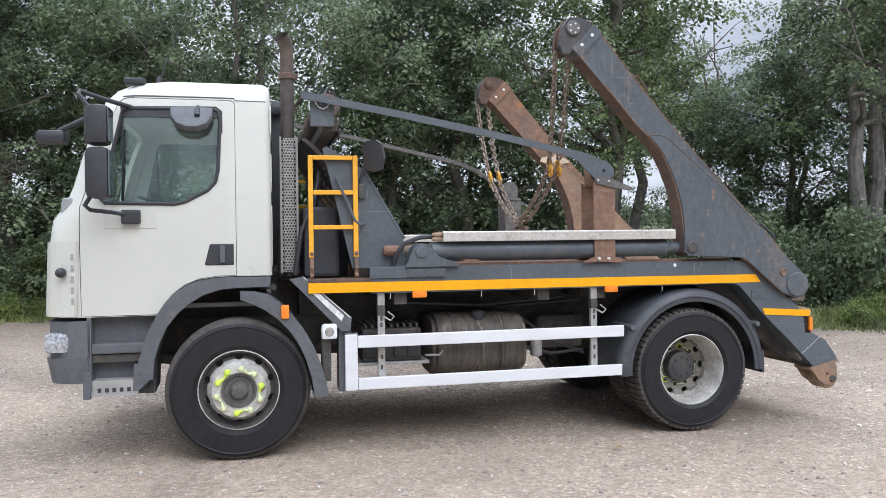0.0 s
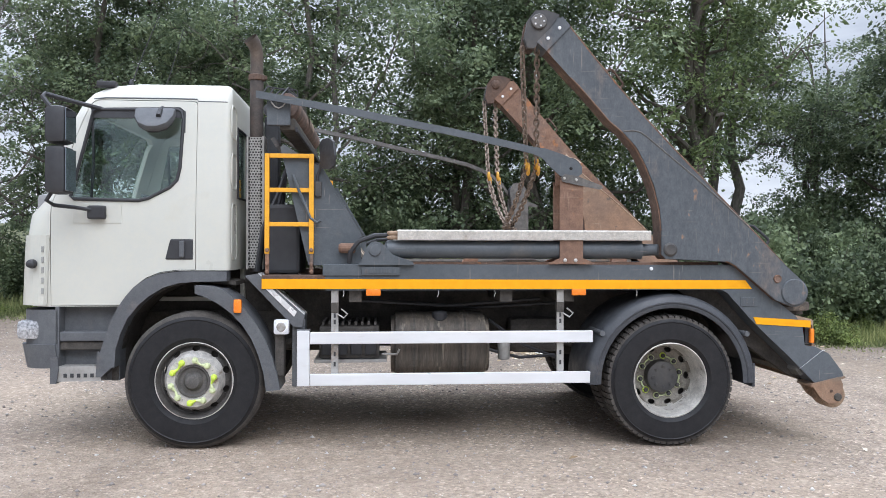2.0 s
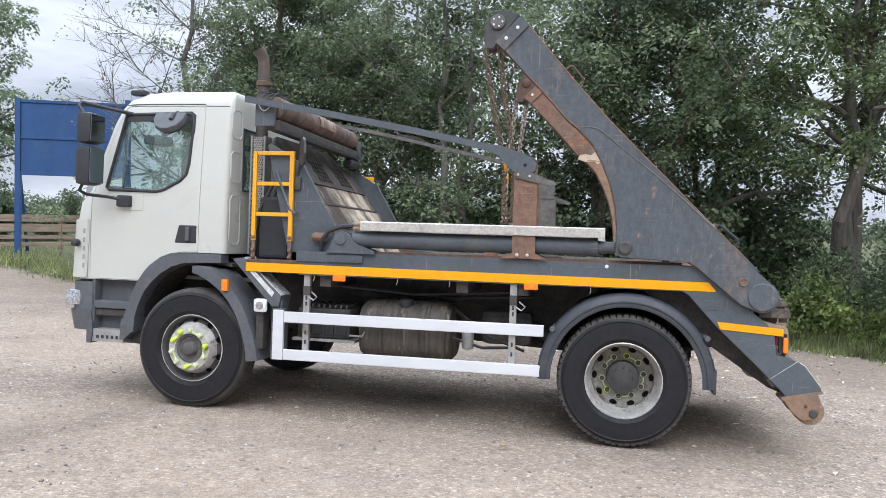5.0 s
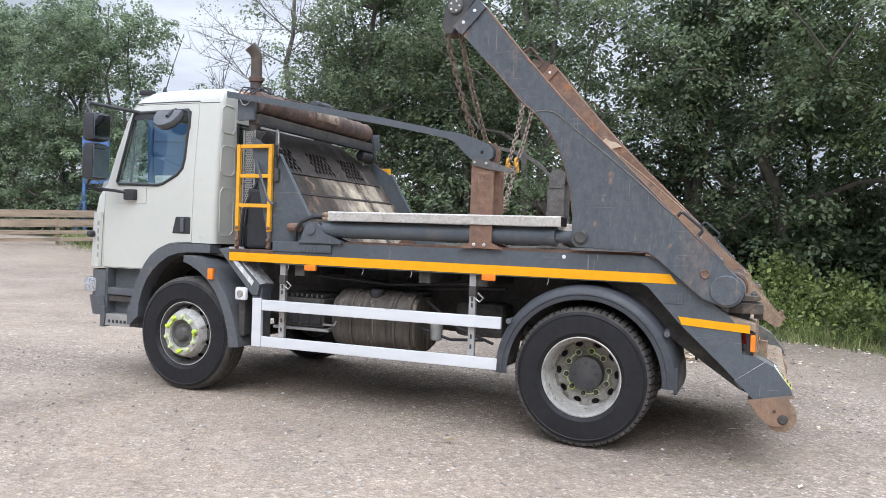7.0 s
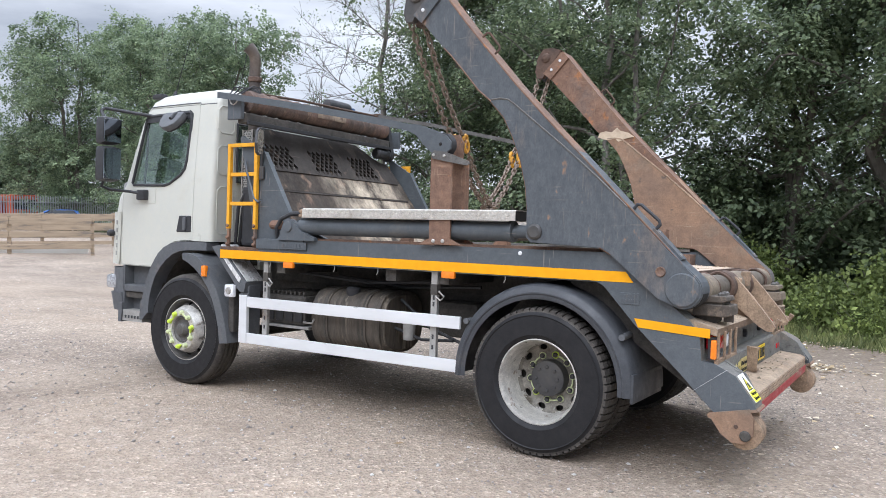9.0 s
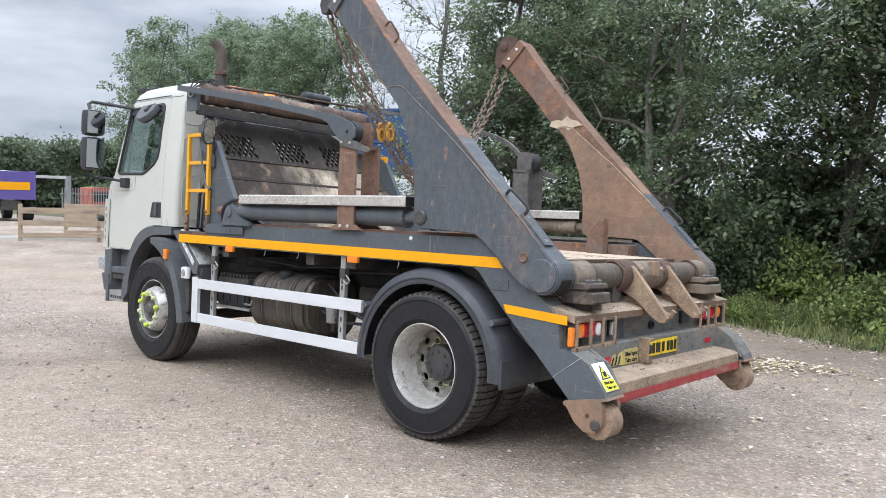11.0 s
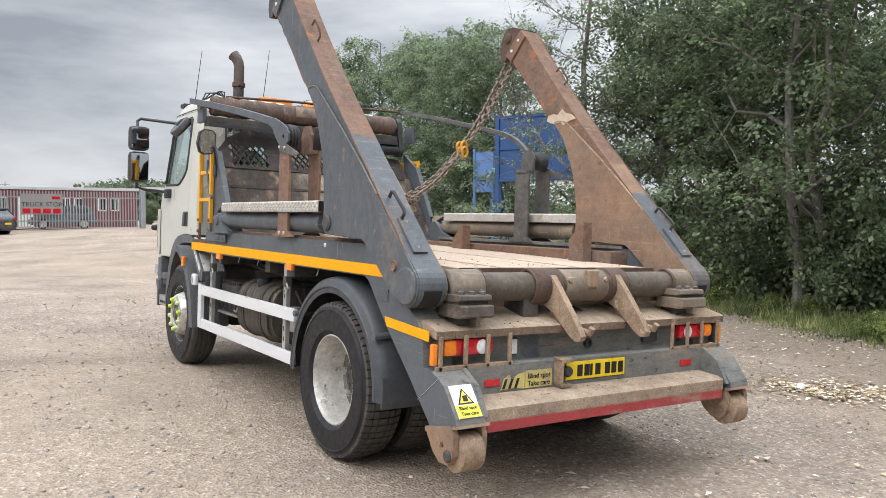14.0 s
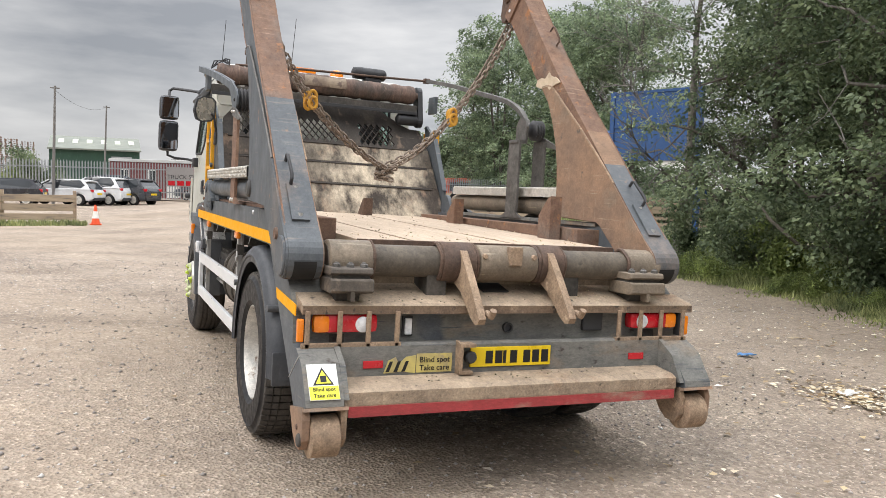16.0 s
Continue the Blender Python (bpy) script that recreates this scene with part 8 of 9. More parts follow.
timber_fence((-24.2, -17.4), (-23.5, -3.0), ((0.80, 1.06), (0.46, 0.72), (0.12, 0.36)))
timber_fence((-20.0, 5.2), (-16.9, 9.9), ((0.90, 1.10), (0.50, 0.68), (0.10, 0.26)))
timber_fence((-22.8, 7.9), (-14.9, 20.1), ((0.92, 1.18), (0.56, 0.84), (0.30, 0.44), (0.04, 0.18)))
kerb = obj("kerb", box(0, 6, -0.12, 0.12, -0.1, 0.12, 0.02), M_ROOFW)
on_ground(kerb, -21.2, 4.4, 57)
tagged(kerb, "long pale concrete kerb beyond the timber fence", "kerb", kind="structure")


def traffic_cone(x, y):
    root = new("traffic_cone")
    on_ground(root, x, y)
    tagged(root, "orange and white traffic cone by the fence", "cone")
    part("base", box(-0.2, 0.2, -0.2, 0.2, 0, 0.05, 0.012), M_CONE, root)
    part("body", lathe([(0.05, 0.15), (0.24, 0.115)], 16, "z"), M_CONE, root, smooth=True)
    part("white_band", lathe([(0.24, 0.117), (0.50, 0.072)], 16, "z"), M_STICKW, root, smooth=True)
    part("tip", lathe([(0.50, 0.07), (0.72, 0.034), (0.74, 0.02)], 16, "z"), M_CONE, root, smooth=True)


traffic_cone(-22.4, -2.3)


def sign_board():
    root = new("hoarding_sign")
    a, b = Vector((-16.6, 16.2)), Vector((-13.2, 17.5))
    turn = math.degrees(math.atan2(b.y - a.y, b.x - a.x))
    z = ground_z(a.x, a.y)
    root.matrix_basis = pose(a.x, a.y, z, 0, 0, turn)
    w = (b - a).length
    tagged(root, "large blue hoarding sign on two tall posts", "sign")
    part("post", box(-0.09, 0.09, -0.09, 0.09, -0.4, 5.45, 0.01), M_BLUE, root)
    part("post", box(w - 0.09, w + 0.09, -0.09, 0.09, -0.4, 5.55, 0.01), M_BLUE, root)
    for k in range(3):
        part("panel", box(0.1 + k * (w - 0.2) / 3 + 0.001, 0.1 + (k + 1) * (w - 0.2) / 3 - 0.001, -0.03, 0.03, 2.85, 5.35, 0.004), M_BLUE, root)
    for zz in (2.83, 4.10, 5.36):
        part("rail", box(0.09, w - 0.09, -0.07, 0.07, zz - 0.05, zz + 0.05, 0.006), M_BLUE, root)
    part("white_strip", box(w * 0.5, w - 0.15, -0.02, 0.02, 2.56, 2.78, 0.002), M_STICKW, root)
    part("brace", tube([(0.0, 0.1, 3.0), (-0.2, 1.6, -0.3)], 0.06, 8), M_BLUE, root)
    part("brace", tube([(w, 0.1, 3.0), (w, 1.6, -0.3)], 0.06, 8), M_BLUE, root)


def small_board():
    root = new("notice_board")
    a, b = Vector((-27.1, 22.8)), Vector((-25.9, 23.1))
    root.matrix_basis = pose(a.x, a.y, ground_z(a.x, a.y), 0, 0, math.degrees(math.atan2(b.y - a.y, b.x - a.x)))
    w = (b - a).length
    tagged(root, "light blue board on braced posts beyond the timber fence", "sign")
    part("panel", box(0.07, w, -0.03, 0.03, 2.85, 5.1, 0.006), M_BLUE2, root)
    part("post", box(-0.07, 0.07, -0.07, 0.07, -0.4, 5.3, 0.008), M_BLUE2, root)
    part("post", box(w, w + 0.12, -0.07, 0.07, -0.4, 5.05, 0.008), M_BLUE2, root)
    part("brace", tube([(-0.05, 0.0, 2.6), (-0.95, 0.5, -0.2)], 0.06, 8), M_BLUE2, root)
    part("brace", tube([(w, 0.0, 2.6), (w - 0.8, 0.6, -0.2)], 0.06, 8), M_BLUE2, root)


sign_board()
small_board()


def palisade(a, b, label="grey galvanised palisade fence"):
    a, b = Vector(a), Vector(b)
    length = (b - a).length
    root = new("palisade_fence")
    on_ground(root, a.x, a.y, math.degrees(math.atan2(b.y - a.y, b.x - a.x)))
    tagged(root, label, "fence", "palisade fences")
    for z in (0.5, 1.95):
        part("fence_rail", box(0, length, 0.03, 0.08, z - 0.03, z + 0.03, 0.0), M_PALISADE, root)
    me = None
    n = int(length / 0.17)
    for k in range(min(n, 290)):
        if me is None:
            first = part("pale", prism([(-0.035, 0.05), (-0.035, 2.28), (0.0, 2.4), (0.035, 2.28), (0.035, 0.05)], -0.012, 0.012), M_PALISADE, root)
            me = first.data
        else:
            first = new("pale", me)
            first.parent = root
        first.location = (k * length / min(n, 290), 0, 0)
    return root


palisade((-44.5, 8.6), (-44.5, -26.0))
palisade((-44.0, 34.0), (-44.5, 17.0), "grey galvanised palisade fence beyond the gateway")
gate = new("gate_frame")
on_ground(gate, -44.5, 8.8)
tagged(gate, "tall grey gateway posts with a pale top bar", "gate")
part("gate_post", box(-0.15, 0.15, -0.15, 0.15, 0, 2.7, 0.01), M_PALISADE, gate)
part("gate_post", box(-0.15, 0.15, 8.6, 8.9, 0, 2.7, 0.01), M_PALISADE, gate)
part("top_bar", box(-0.08, 0.08, 0.15, 8.6, 2.5, 2.68, 0.01), M_ROOFW, gate)


def cabin(x, y0, y1, h=2.75):
    """A long site cabin with ribbed maroon sides; its front faces +x."""
    root = new("site_cabin")
    root.matrix_basis = pose(x, y0, 0.5)
    w = y1 - y0
    tagged(root, "long maroon site cabin with a white roof edge", "cabin", "site cabins")
    part("wall", box(-2.6, 0, 0, w, 0.05, h - 0.2, 0.01), M_MAROON, root)
    part("roof", box(-2.7, 0.08, -0.1, w + 0.1, h - 0.2, h, 0.02), M_ROOFW, root)
    k = 0.2
    while k < w - 0.2:
        part("rib", box(0, 0.05, k, k + 0.14, 0.15, h - 0.25, 0.0), M_MAROON, root)
        k += 0.42
    return root


def cabin_window(root, y, w=0.85, z0=1.15, z1=2.05):
    f = part("window", box(0.04, 0.10, y, y + w, z0, z1, 0.004), M_STICKW, root)
    for k in range(2):
        part("pane", box(0.095, 0.105, y + 0.06 + k * (w / 2 - 0.01), y + w / 2 - 0.02 + k * (w / 2 - 0.02), z0 + 0.07, z1 - 0.07, 0.0), M_CARGL, f)


c1 = cabin(-49.5, -1.5, 9.6)
for y in (-0.9, 0.9, 4.65, 5.5, 7.0, 7.8):
    cabin_window(c1, y + 1.5, 0.55)
part("door", box(0.03, 0.07, 2.1 + 1.5, 3.0 + 1.5, 0.1, 2.1, 0.004), M_STICKW, c1)


def lettering(name, text, size, material, parent, m, spacing=1.0):
    """Text turned into one mesh part with a little thickness."""
    cu = bpy.data.curves.new(name, "FONT")
    cu.body, cu.size, cu.extrude, cu.align_x, cu.align_y, cu.space_character = text, size, 0.0012, "CENTER", "CENTER", spacing
    tmp = new("tmp_text", cu)
    dg = bpy.context.evaluated_depsgraph_get()
    me = bpy.data.meshes.new_from_object(tmp.evaluated_get(dg))
    bpy.data.objects.remove(tmp)
    bpy.data.curves.remove(cu)
    me.transform(m)
    me.materials.clear()
    me.materials.append(material)
    ob = new(name, me)
    ob.parent = parent
    return ob


banner = new("cafe_banner")
on_ground(banner, -44.35, 2.9)
tagged(banner, "grey banner reading TRUCK STOP on the palisade", "banner")
part("sheet", box(-0.01, 0.01, -1.15, 1.15, 1.0, 2.25, 0.0), M_BANNER, banner)
FACE_X = Matrix(((0, 0, 1, 0), (1, 0, 0, 0), (0, 1, 0, 0), (0, 0, 0, 1)))
lettering("lettering", "TRUCK STOP", 0.37, M_INK, banner, Matrix.Translation((0.014, 0, 1.6)) @ FACE_X)
for k in range(4):
    part("red_letter_bar", box(0.01, 0.016, -1.05 + 0.55 * k, -0.62 + 0.55 * k, 1.06, 1.36, 0.0), M_RED, banner)
part("picture_bar", box(0.01, 0.016, 0.55, 1.0, 1.92, 2.1, 0.0), M_RED, banner)


def car(name, x, y, turn, paint, label, tall=1.5, length=4.4, estate=True):
    """A parked car with its nose to -x of its own frame: body, glasshouse, wheels, lamps."""
    root = new("car")
    on_ground(root, x, y, turn)
    tagged(root, label, "car", "parked cars")
    L, W, k = length / 2, 0.89, tall / 1.5
    belt, tail = 0.94 * k, L - 0.02
    wx, wr = L - 0.82, 0.33

    def rounded(b):
        for v in b.verts:
            f = min(abs(v.co.x) / L, 1.0)
            v.co.y *= 1.0 - 0.17 * f ** 5
            if v.co.z < 0.45:
                v.co.y *= 0.95
            if v.co.z > belt * 0.9:
                v.co.y *= 1.0 - 0.34 * (v.co.z - belt * 0.9)
        return b

    def arch(cx):
        return [(cx + (wr + 0.06) * math.cos(q * math.pi / 6), 0.3 + (wr + 0.08) * math.sin(q * math.pi / 6)) for q in range(7)]

    body = [(-L, 0.36), (-L - 0.0, 0.55), (-L + 0.08, 0.70), (-L + 0.4, 0.80 * k), (-L + 1.05, 0.93 * k), (-0.2, belt), (tail - 0.5, belt + 0.05), (tail - 0.14, belt + 0.03),
            (tail - 0.02, 0.80 * k), (tail + 0.02, 0.62), (tail - 0.02, 0.40), (tail - 0.25, 0.27)] + arch(wx) + arch(-wx) + [(-L + 0.2, 0.25)]
    b = prism(body, -W, W)
    bmesh.ops.bevel(b, geom=[e for e in b.edges if abs(e.verts[0].co.y - e.verts[1].co.y) < 0.01], offset=0.05, segments=2, affect="EDGES")
    part("body", rounded(b), paint, root, smooth=True)
    back = tail - 0.1 if estate else tail - 0.6
    f0 = -L + 1.05
    glass = [(f0, belt - 0.03), (f0 + 0.45, belt + 0.30 * k), (f0 + 0.85, tall - 0.06), (f0 + 1.3, tall - 0.015), (0.5, tall - 0.01), (back - 0.75, tall - 0.05), (back - 0.42, tall - 0.13), (back - 0.18, belt + 0.18), (back, belt)]
    g = prism(glass, -W + 0.06, W - 0.06)
    for v in g.verts:
        v.co.y *= 1.0 - 0.13 * max(0.0, (v.co.z - belt) / (tall - belt))
    part("glasshouse", rounded(g), M_CARGL, root, "dark car windows")
    # the painted roof comes down over the rear quarter and the pillars
    rp = [(f0 + 0.80, tall - 0.085), (f0 + 1.3, tall - 0.01), (0.5, tall + 0.012), (back - 0.75, tall - 0.02), (back - 0.30, tall - 0.10), (back - 0.34, tall - 0.16), (0.5, tall - 0.075)]
    rf = prism(rp, -W + 0.045, W - 0.045)
    bmesh.ops.bevel(rf, geom=[e for e in rf.edges if abs(e.verts[0].co.y - e.verts[1].co.y) < 0.01], offset=0.025, segments=2, affect="EDGES")
    for v in rf.verts:
        v.co.y *= 0.875
    part("roof", rounded(rf), paint, root, smooth=True)
    h = tall - belt
    for s in (-1, 1):
        lo, hi = s * (W - 0.075), s * (W - 0.245)
        part("pillar", tube([(f0 + 0.02, lo, belt - 0.02), (f0 + 0.47, (lo + hi) / 2, belt + h * 0.5), (f0 + 0.9, hi, tall - 0.05)], 0.035, 6), paint, root, smooth=True)
        part("pillar", tube([(0.1, lo, belt - 0.02), (0.05, hi, tall - 0.04)], 0.03, 6), M_BLACK, root)
        q = prism([(back - 0.62, belt - 0.02), (back - 0.02, belt - 0.02), (back - 0.17, belt + 0.2), (back - 0.40, tall - 0.12), (back - 0.62, tall - 0.08), (back - 0.36, belt + 0.22)], -0.016, 0.016)
        for v in q.verts:
            v.co.y += s * (W - 0.088 - 0.17 * max(0.0, (v.co.z - belt) / h))
        part("pillar", q, paint, root, smooth=True)
        for cx in (-wx, wx):
            wh = part("wheel", lathe([(s * 0.64, 0.2), (s * 0.66, wr), (s * 0.85, wr), (s * 0.872, 0.25), (s * 0.85, 0.22)], 20, "y", (cx, 0, wr)), M_RUBBER, root)
            part("rim", lathe([(s * 0.852, 0.225), (s * 0.868, 0.20), (s * 0.845, 0.17), (s * 0.855, 0.06), (s * 0.862, 0.01)], 16, "y", (cx, 0, wr)), M_RIM, wh)
        part("tail_lamp", box(tail - 0.30, tail + 0.0, s * 0.66 - 0.09, s * 0.66 + 0.09, belt - 0.17, belt - 0.01, 0.03), M_RED, root)
        part("headlamp", box(-L + 0.02, -L + 0.22, s * 0.6 - 0.14, s * 0.6 + 0.14, 0.6, 0.75, 0.03), M_CLEAR, root)
        part("door_mirror", box(f0 + 0.35, f0 + 0.50, s * 0.95 - 0.08, s * 0.95 + 0.08, belt, belt + 0.13, 0.03), paint, root)
    part("bumper", box(tail - 0.12, tail + 0.035, -0.62, 0.62, 0.30, 0.46, 0.03), M_BLACK, root)
    part("plate", box(tail + 0.0, tail + 0.024, -0.26, 0.26, 0.62, 0.73, 0.0), M_PLATE, root)
    return root


car("car", -39.5, -7.2, 82, M_CARD, "dark saloon car parked behind the timber fence", 1.47, 4.7)
car("car", -41.3, -4.2, 62, M_CARW, "white estate car parked by the palisade", 1.5, 4.6)
car("car", -42.2, -2.4, 58, M_CARW, "tall white off-road car parked by the palisade", 1.68, 4.3)
car("car", -42.6, -0.7, 48, M_CARD, "dark hatchback parked by the palisade", 1.62, 4.1)
car("car", -47.0, -2.2, 80, M_CARS, "blue-grey people carrier behind the palisade", 1.85, 4.6)
car("car", -46.8, 4.4, 85, M_CARS, "grey hatchback behind the palisade", 1.5, 4.0)
car("car", -42.8, 22.9, 62, M_CARB, "bright blue hatchback parked beyond the timber fence", 1.5, 4.1)
car("car", -21.9, 35.0, 150, M_CARW, "white saloon car parked beyond the sign", 1.45, 4.5, estate=False)

M_ORANGE = mat("orange_lorry_paint", (0.55, 0.10, 0.04), (0.48, 0.09, 0.035), 2, 0.5, stain=(0.3, 0.09, 0.05), stain_scale=2)


def orange_lorry(x, y, w, h):
    root = new("orange_lorry")
    on_ground(root, x, y)
    tagged(root, "orange lorry cab parked behind the palisade fence", "truck", "orange lorries")
    part("cab", box(-2.0, 0.0, -w / 2, w / 2, 0.6, h, 0.12), M_ORANGE, root, smooth=True)
    part("windscreen", box(-0.01, 0.02, -w * 0.4, w * 0.4, h * 0.58, h * 0.86, 0.01), M_CARGL, root)
    part("grille", box(-0.01, 0.03, -w * 0.3, w * 0.3, 0.8, h * 0.45, 0.01), M_BLACK, root)
    part("bumper", box(-0.1, 0.06, -w / 2, w / 2, 0.45, 0.75, 0.03), M_CARD, root)
    for s in (-1, 1):
        part("wheel", lathe([(s * (w / 2 - 0.3), 0.25), (s * (w / 2 - 0.28), 0.45), (s * w / 2 * 0.98, 0.45), (s * w / 2, 0.25)], 18, "y", (-1.0, 0, 0.45)), M_RUBBER, root)


orange_lorry(-49.5, 22.4, 1.9, 2.5)
orange_lorry(-49.0, 24.7, 2.1, 2.5)

M_PALLET = mat("old_pallet_timber", (0.33, 0.23, 0.17), (0.25, 0.165, 0.125), 3, 0.9, piece=0.35)


def pallet_stacks():
    """Tall stacks of pallets; every pallet shares one slatted mesh."""
    bm = bmesh.new()
    for k in range(5):
        add_box(bm, -0.6, 0.6, -0.5 + 0.225 * k, -0.4 + 0.225 * k, 0.12, 0.142)
    for y in (-0.5, -0.05, 0.4):
        add_box(bm, -0.6, 0.6, y, y + 0.1, 0.0, 0.12)
    me = bpy.data.meshes.new("pallet")
    bm.to_mesh(me)
    bm.free()
    me.materials.append(M_PALLET)
    rnd = random.Random(14)
    for y, count in ((-13.2, 22), (-11.9, 26), (-10.6, 27), (-9.3, 26), (-8.0, 25)):
        root = new("pallet_stack")
        root.matrix_basis = pose(-70, y, 0.3)
        tagged(root, "tall stack of old wooden pallets behind the fence", "pallet stack", "pallet stacks")
        for k in range(count):
            p = new("pallet", me)
            p.parent = root
            p.matrix_basis = pose(rnd.uniform(-0.05, 0.05), rnd.uniform(-0.05, 0.05), 0.19 * k, 0, 0, rnd.uniform(-4, 4))


pallet_stacks()
for x, y, k, size in ((-56, -6.2, 2, 1.7), (-57, -7.6, 0, 1.7), (-58, 12.5, 2, 0.95), (-60, 15.0, 2, 0.85), (-31, 27, 2, 1.3), (-29, 29.5, 2, 1.35), (-27.5, 31.5, 2, 1.3), (-26, 33.5, 2, 1.35), (-24, 35.5, 2, 1.3), (-22, 37.5, 2, 1.35), (-33, 25, 2, 1.3)):
    m = pose(x, y, ground_z(x, y), 0, 0, 40 * y) @ Matrix.Scale(size, 4)
    tagged(copy_thing(SHRUBS[k], m), "green bush growing beyond the palisade", "shrub", "bushes beyond the fence").matrix_basis = m


def shed():
    root = new("green_shed")
    root.matrix_basis = pose(-104, -8.2, 0.0)
    tagged(root, "large green clad shed with a pale ridged roof", "shed")
    part("wall", box(-16, 0, 0, 10.9, 0, 5.8, 0.02), M_GREEN, root)
    part("roof", prism([(-16.4, 5.7), (-8, 7.7), (0.4, 5.7), (0.4, 5.9), (-8, 7.9), (-16.4, 5.9)], -0.2, 11.1), M_SHEDROOF, root)
    for k in range(6):
        y = 0.9 + 1.75 * k
        part("rooflight", prism([(-3.0, 6.70), (-5.6, 7.32), (-5.6, 7.38), (-3.0, 6.76)], y, y + 0.7), M_SKYLIGHT, root)
    for k in range(21):
        part("cladding_rib", box(0, 0.08, 0.25 + 0.5 * k, 0.33 + 0.5 * k, 0.1, 5.7, 0.0), M_GREEN, root)
    part("shed_door", box(0.02, 0.12, 7.4, 9.9, 0, 5.0, 0.01), M_PALISADE, root)


shed()


def pole(x, y, h, lean, label):
    root = new("utility_pole")
    root.matrix_basis = pose(x, y, ground_z(x, y), 0, 0, 0) @ pose(0, 0, 0, lean, 0, 0)
    tagged(root, label, "pole", "utility poles")
    part("shaft", tube([(0, 0, -0.4), (0, 0, h * 0.5), (0, 0, h)], [0.085, 0.075, 0.055], 10), M_POLE, root, smooth=True)
    part("pole_cap", tube([(-0.0, -0.25, h - 0.12), (0, 0.25, h - 0.12)], 0.04, 6), M_POLE, root)
    return root


pole(-40.5, -4.6, 6.7, -1.5, "grey leaning utility pole beside the parked cars")
pole(-60.0, -1.9, 7.5, -2, "dark thin utility pole behind the cabins")
cable = obj("overhead_cable", tube([(-40.5 - 19.5 * i / 12, -4.5 + 2.7 * i / 12, 6.75 + 0.75 * i / 12 - 0.5 * 4 * (i / 12) * (1 - i / 12)) for i in range(13)], 0.009, 5), M_BLACK)
tagged(cable, "thin sagging overhead cable between two poles", "cable")


def pylon(x, y, h):
    root = new("pylon")
    root.matrix_basis = pose(x, y, 0)
    tagged(root, "distant grey lattice electricity pylon", "pylon")
    bm = bmesh.new()
    for sx in (-1, 1):
        for sy in (-1, 1):
            join(bm, tube([(sx * 3, sy * 3, 0), (sx * 0.8, sy * 0.8, h * 0.7), (0, 0, h)], 0.16, 4))
    for k in range(6):
        z, r = h * 0.1 * k, 3 - 2.2 * k / 7
        join(bm, tube([(-r, -r, z), (r, r, z + h * 0.1)], 0.1, 4))
        join(bm, tube([(-r, r, z), (r, -r, z + h * 0.1)], 0.1, 4))
    part("tower", bm, M_POLE, root)
    for z, r in ((h * 0.68, 5.5), (h * 0.8, 4.5), (h * 0.9, 3.2)):
        part("cross_arm", tube([(0, -r, z), (0, 0, z + 0.4), (0, r, z)], 0.16, 4), M_POLE, root)


pylon(-620, 50, 22)


def tipper(x, y, turn):
    root = new("tipper_lorry")
    on_ground(root, x, y, turn)
    root.matrix_basis = root.matrix_basis @ Matrix.Scale(0.92, 4)
    tagged(root, "purple tipper lorry with an amber tail panel on the dirt road", "truck")
    part("body", prism([(-1.25, 1.2), (-1.25, 2.75), (1.25, 2.75), (1.25, 1.2)], -5.2, 0.0, "yz"), M_PURPLE, root)
    part("tail_frame", box(0.0, 0.08, -1.25, 1.25, 1.2, 2.8, 0.02), M_PURPLE, root)
    part("tail_panel", box(0.08, 0.1, -0.9, 0.95, 1.75, 2.2, 0.004), M_TAPE, root)
    part("top_rail", box(-5.2, 0.1, -1.28, -1.2, 2.75, 2.86, 0.01), M_PURPLE, root)
    part("top_rail", box(-5.2, 0.1, 1.2, 1.28, 2.75, 2.86, 0.01), M_PURPLE, root)
    part("chassis", box(-7.0, 0.0, -0.5, 0.5, 0.7, 1.15, 0.02), M_UNDER, root)
    part("cab", box(-7.4, -5.4, -1.2, 1.2, 1.0, 3.0, 0.12), M_CARW, root, smooth=True)
    for xx in (-6.6, -1.9, -0.7):
        for s in (-1, 1):
            part("wheel", lathe([(s * 0.7, 0.3), (s * 0.72, 0.5), (s * 1.2, 0.5), (s * 1.22, 0.3)], 18, "y", (xx, 0, 0.5)), M_RUBBER, root)
    part("tail_bar", box(-0.02, 0.05, -1.2, 1.2, 0.6, 0.75, 0.01), M_UNDER, root)


tipper(-36.0, 10.9, -10)


def far_wood():
    """Low woodland on the horizon, too far to tell one tree from another."""
    rng = np.random.default_rng(4)
    c = []
    for k in range(2000):
        deg = rng.uniform(-112, 60) if k % 3 == 0 else rng.uniform(-84, -58)
        a = radians(deg)
        d = rng.uniform(140, 190)
        hill = 3.5 * smooth01((deg + 84) / 5) + 5.5 * smooth01((deg + 75.5) / 2.2)
        hgt = 2.6 + 1.1 * noise.noise((deg * 0.16, 3.1, 0)) + 1.3 * noise.noise((deg * 0.9, 7.1, 0)) + hill * smooth01((-57 - deg) / 4)
        c.append((d * math.sin(a), d * math.cos(a), rng.random() ** 0.7 * max(hgt, 1.0)))
    w = leaves(np.array(c), 110, 1.0, 0.75, rng, 0.8, "far_woodland", M_FARLEAF)
    tagged(w, "distant low green woodland along the horizon", "woodland", kind="stuff")


far_wood()


# ---- notices and writing on the lorry ----
def rear_sticker(y0, y1, z0, z1, x, material, name, label=""):
    return part(name, box(x, x + 0.004, y0, y1, z0, z1, 0.0), material, truck, label)


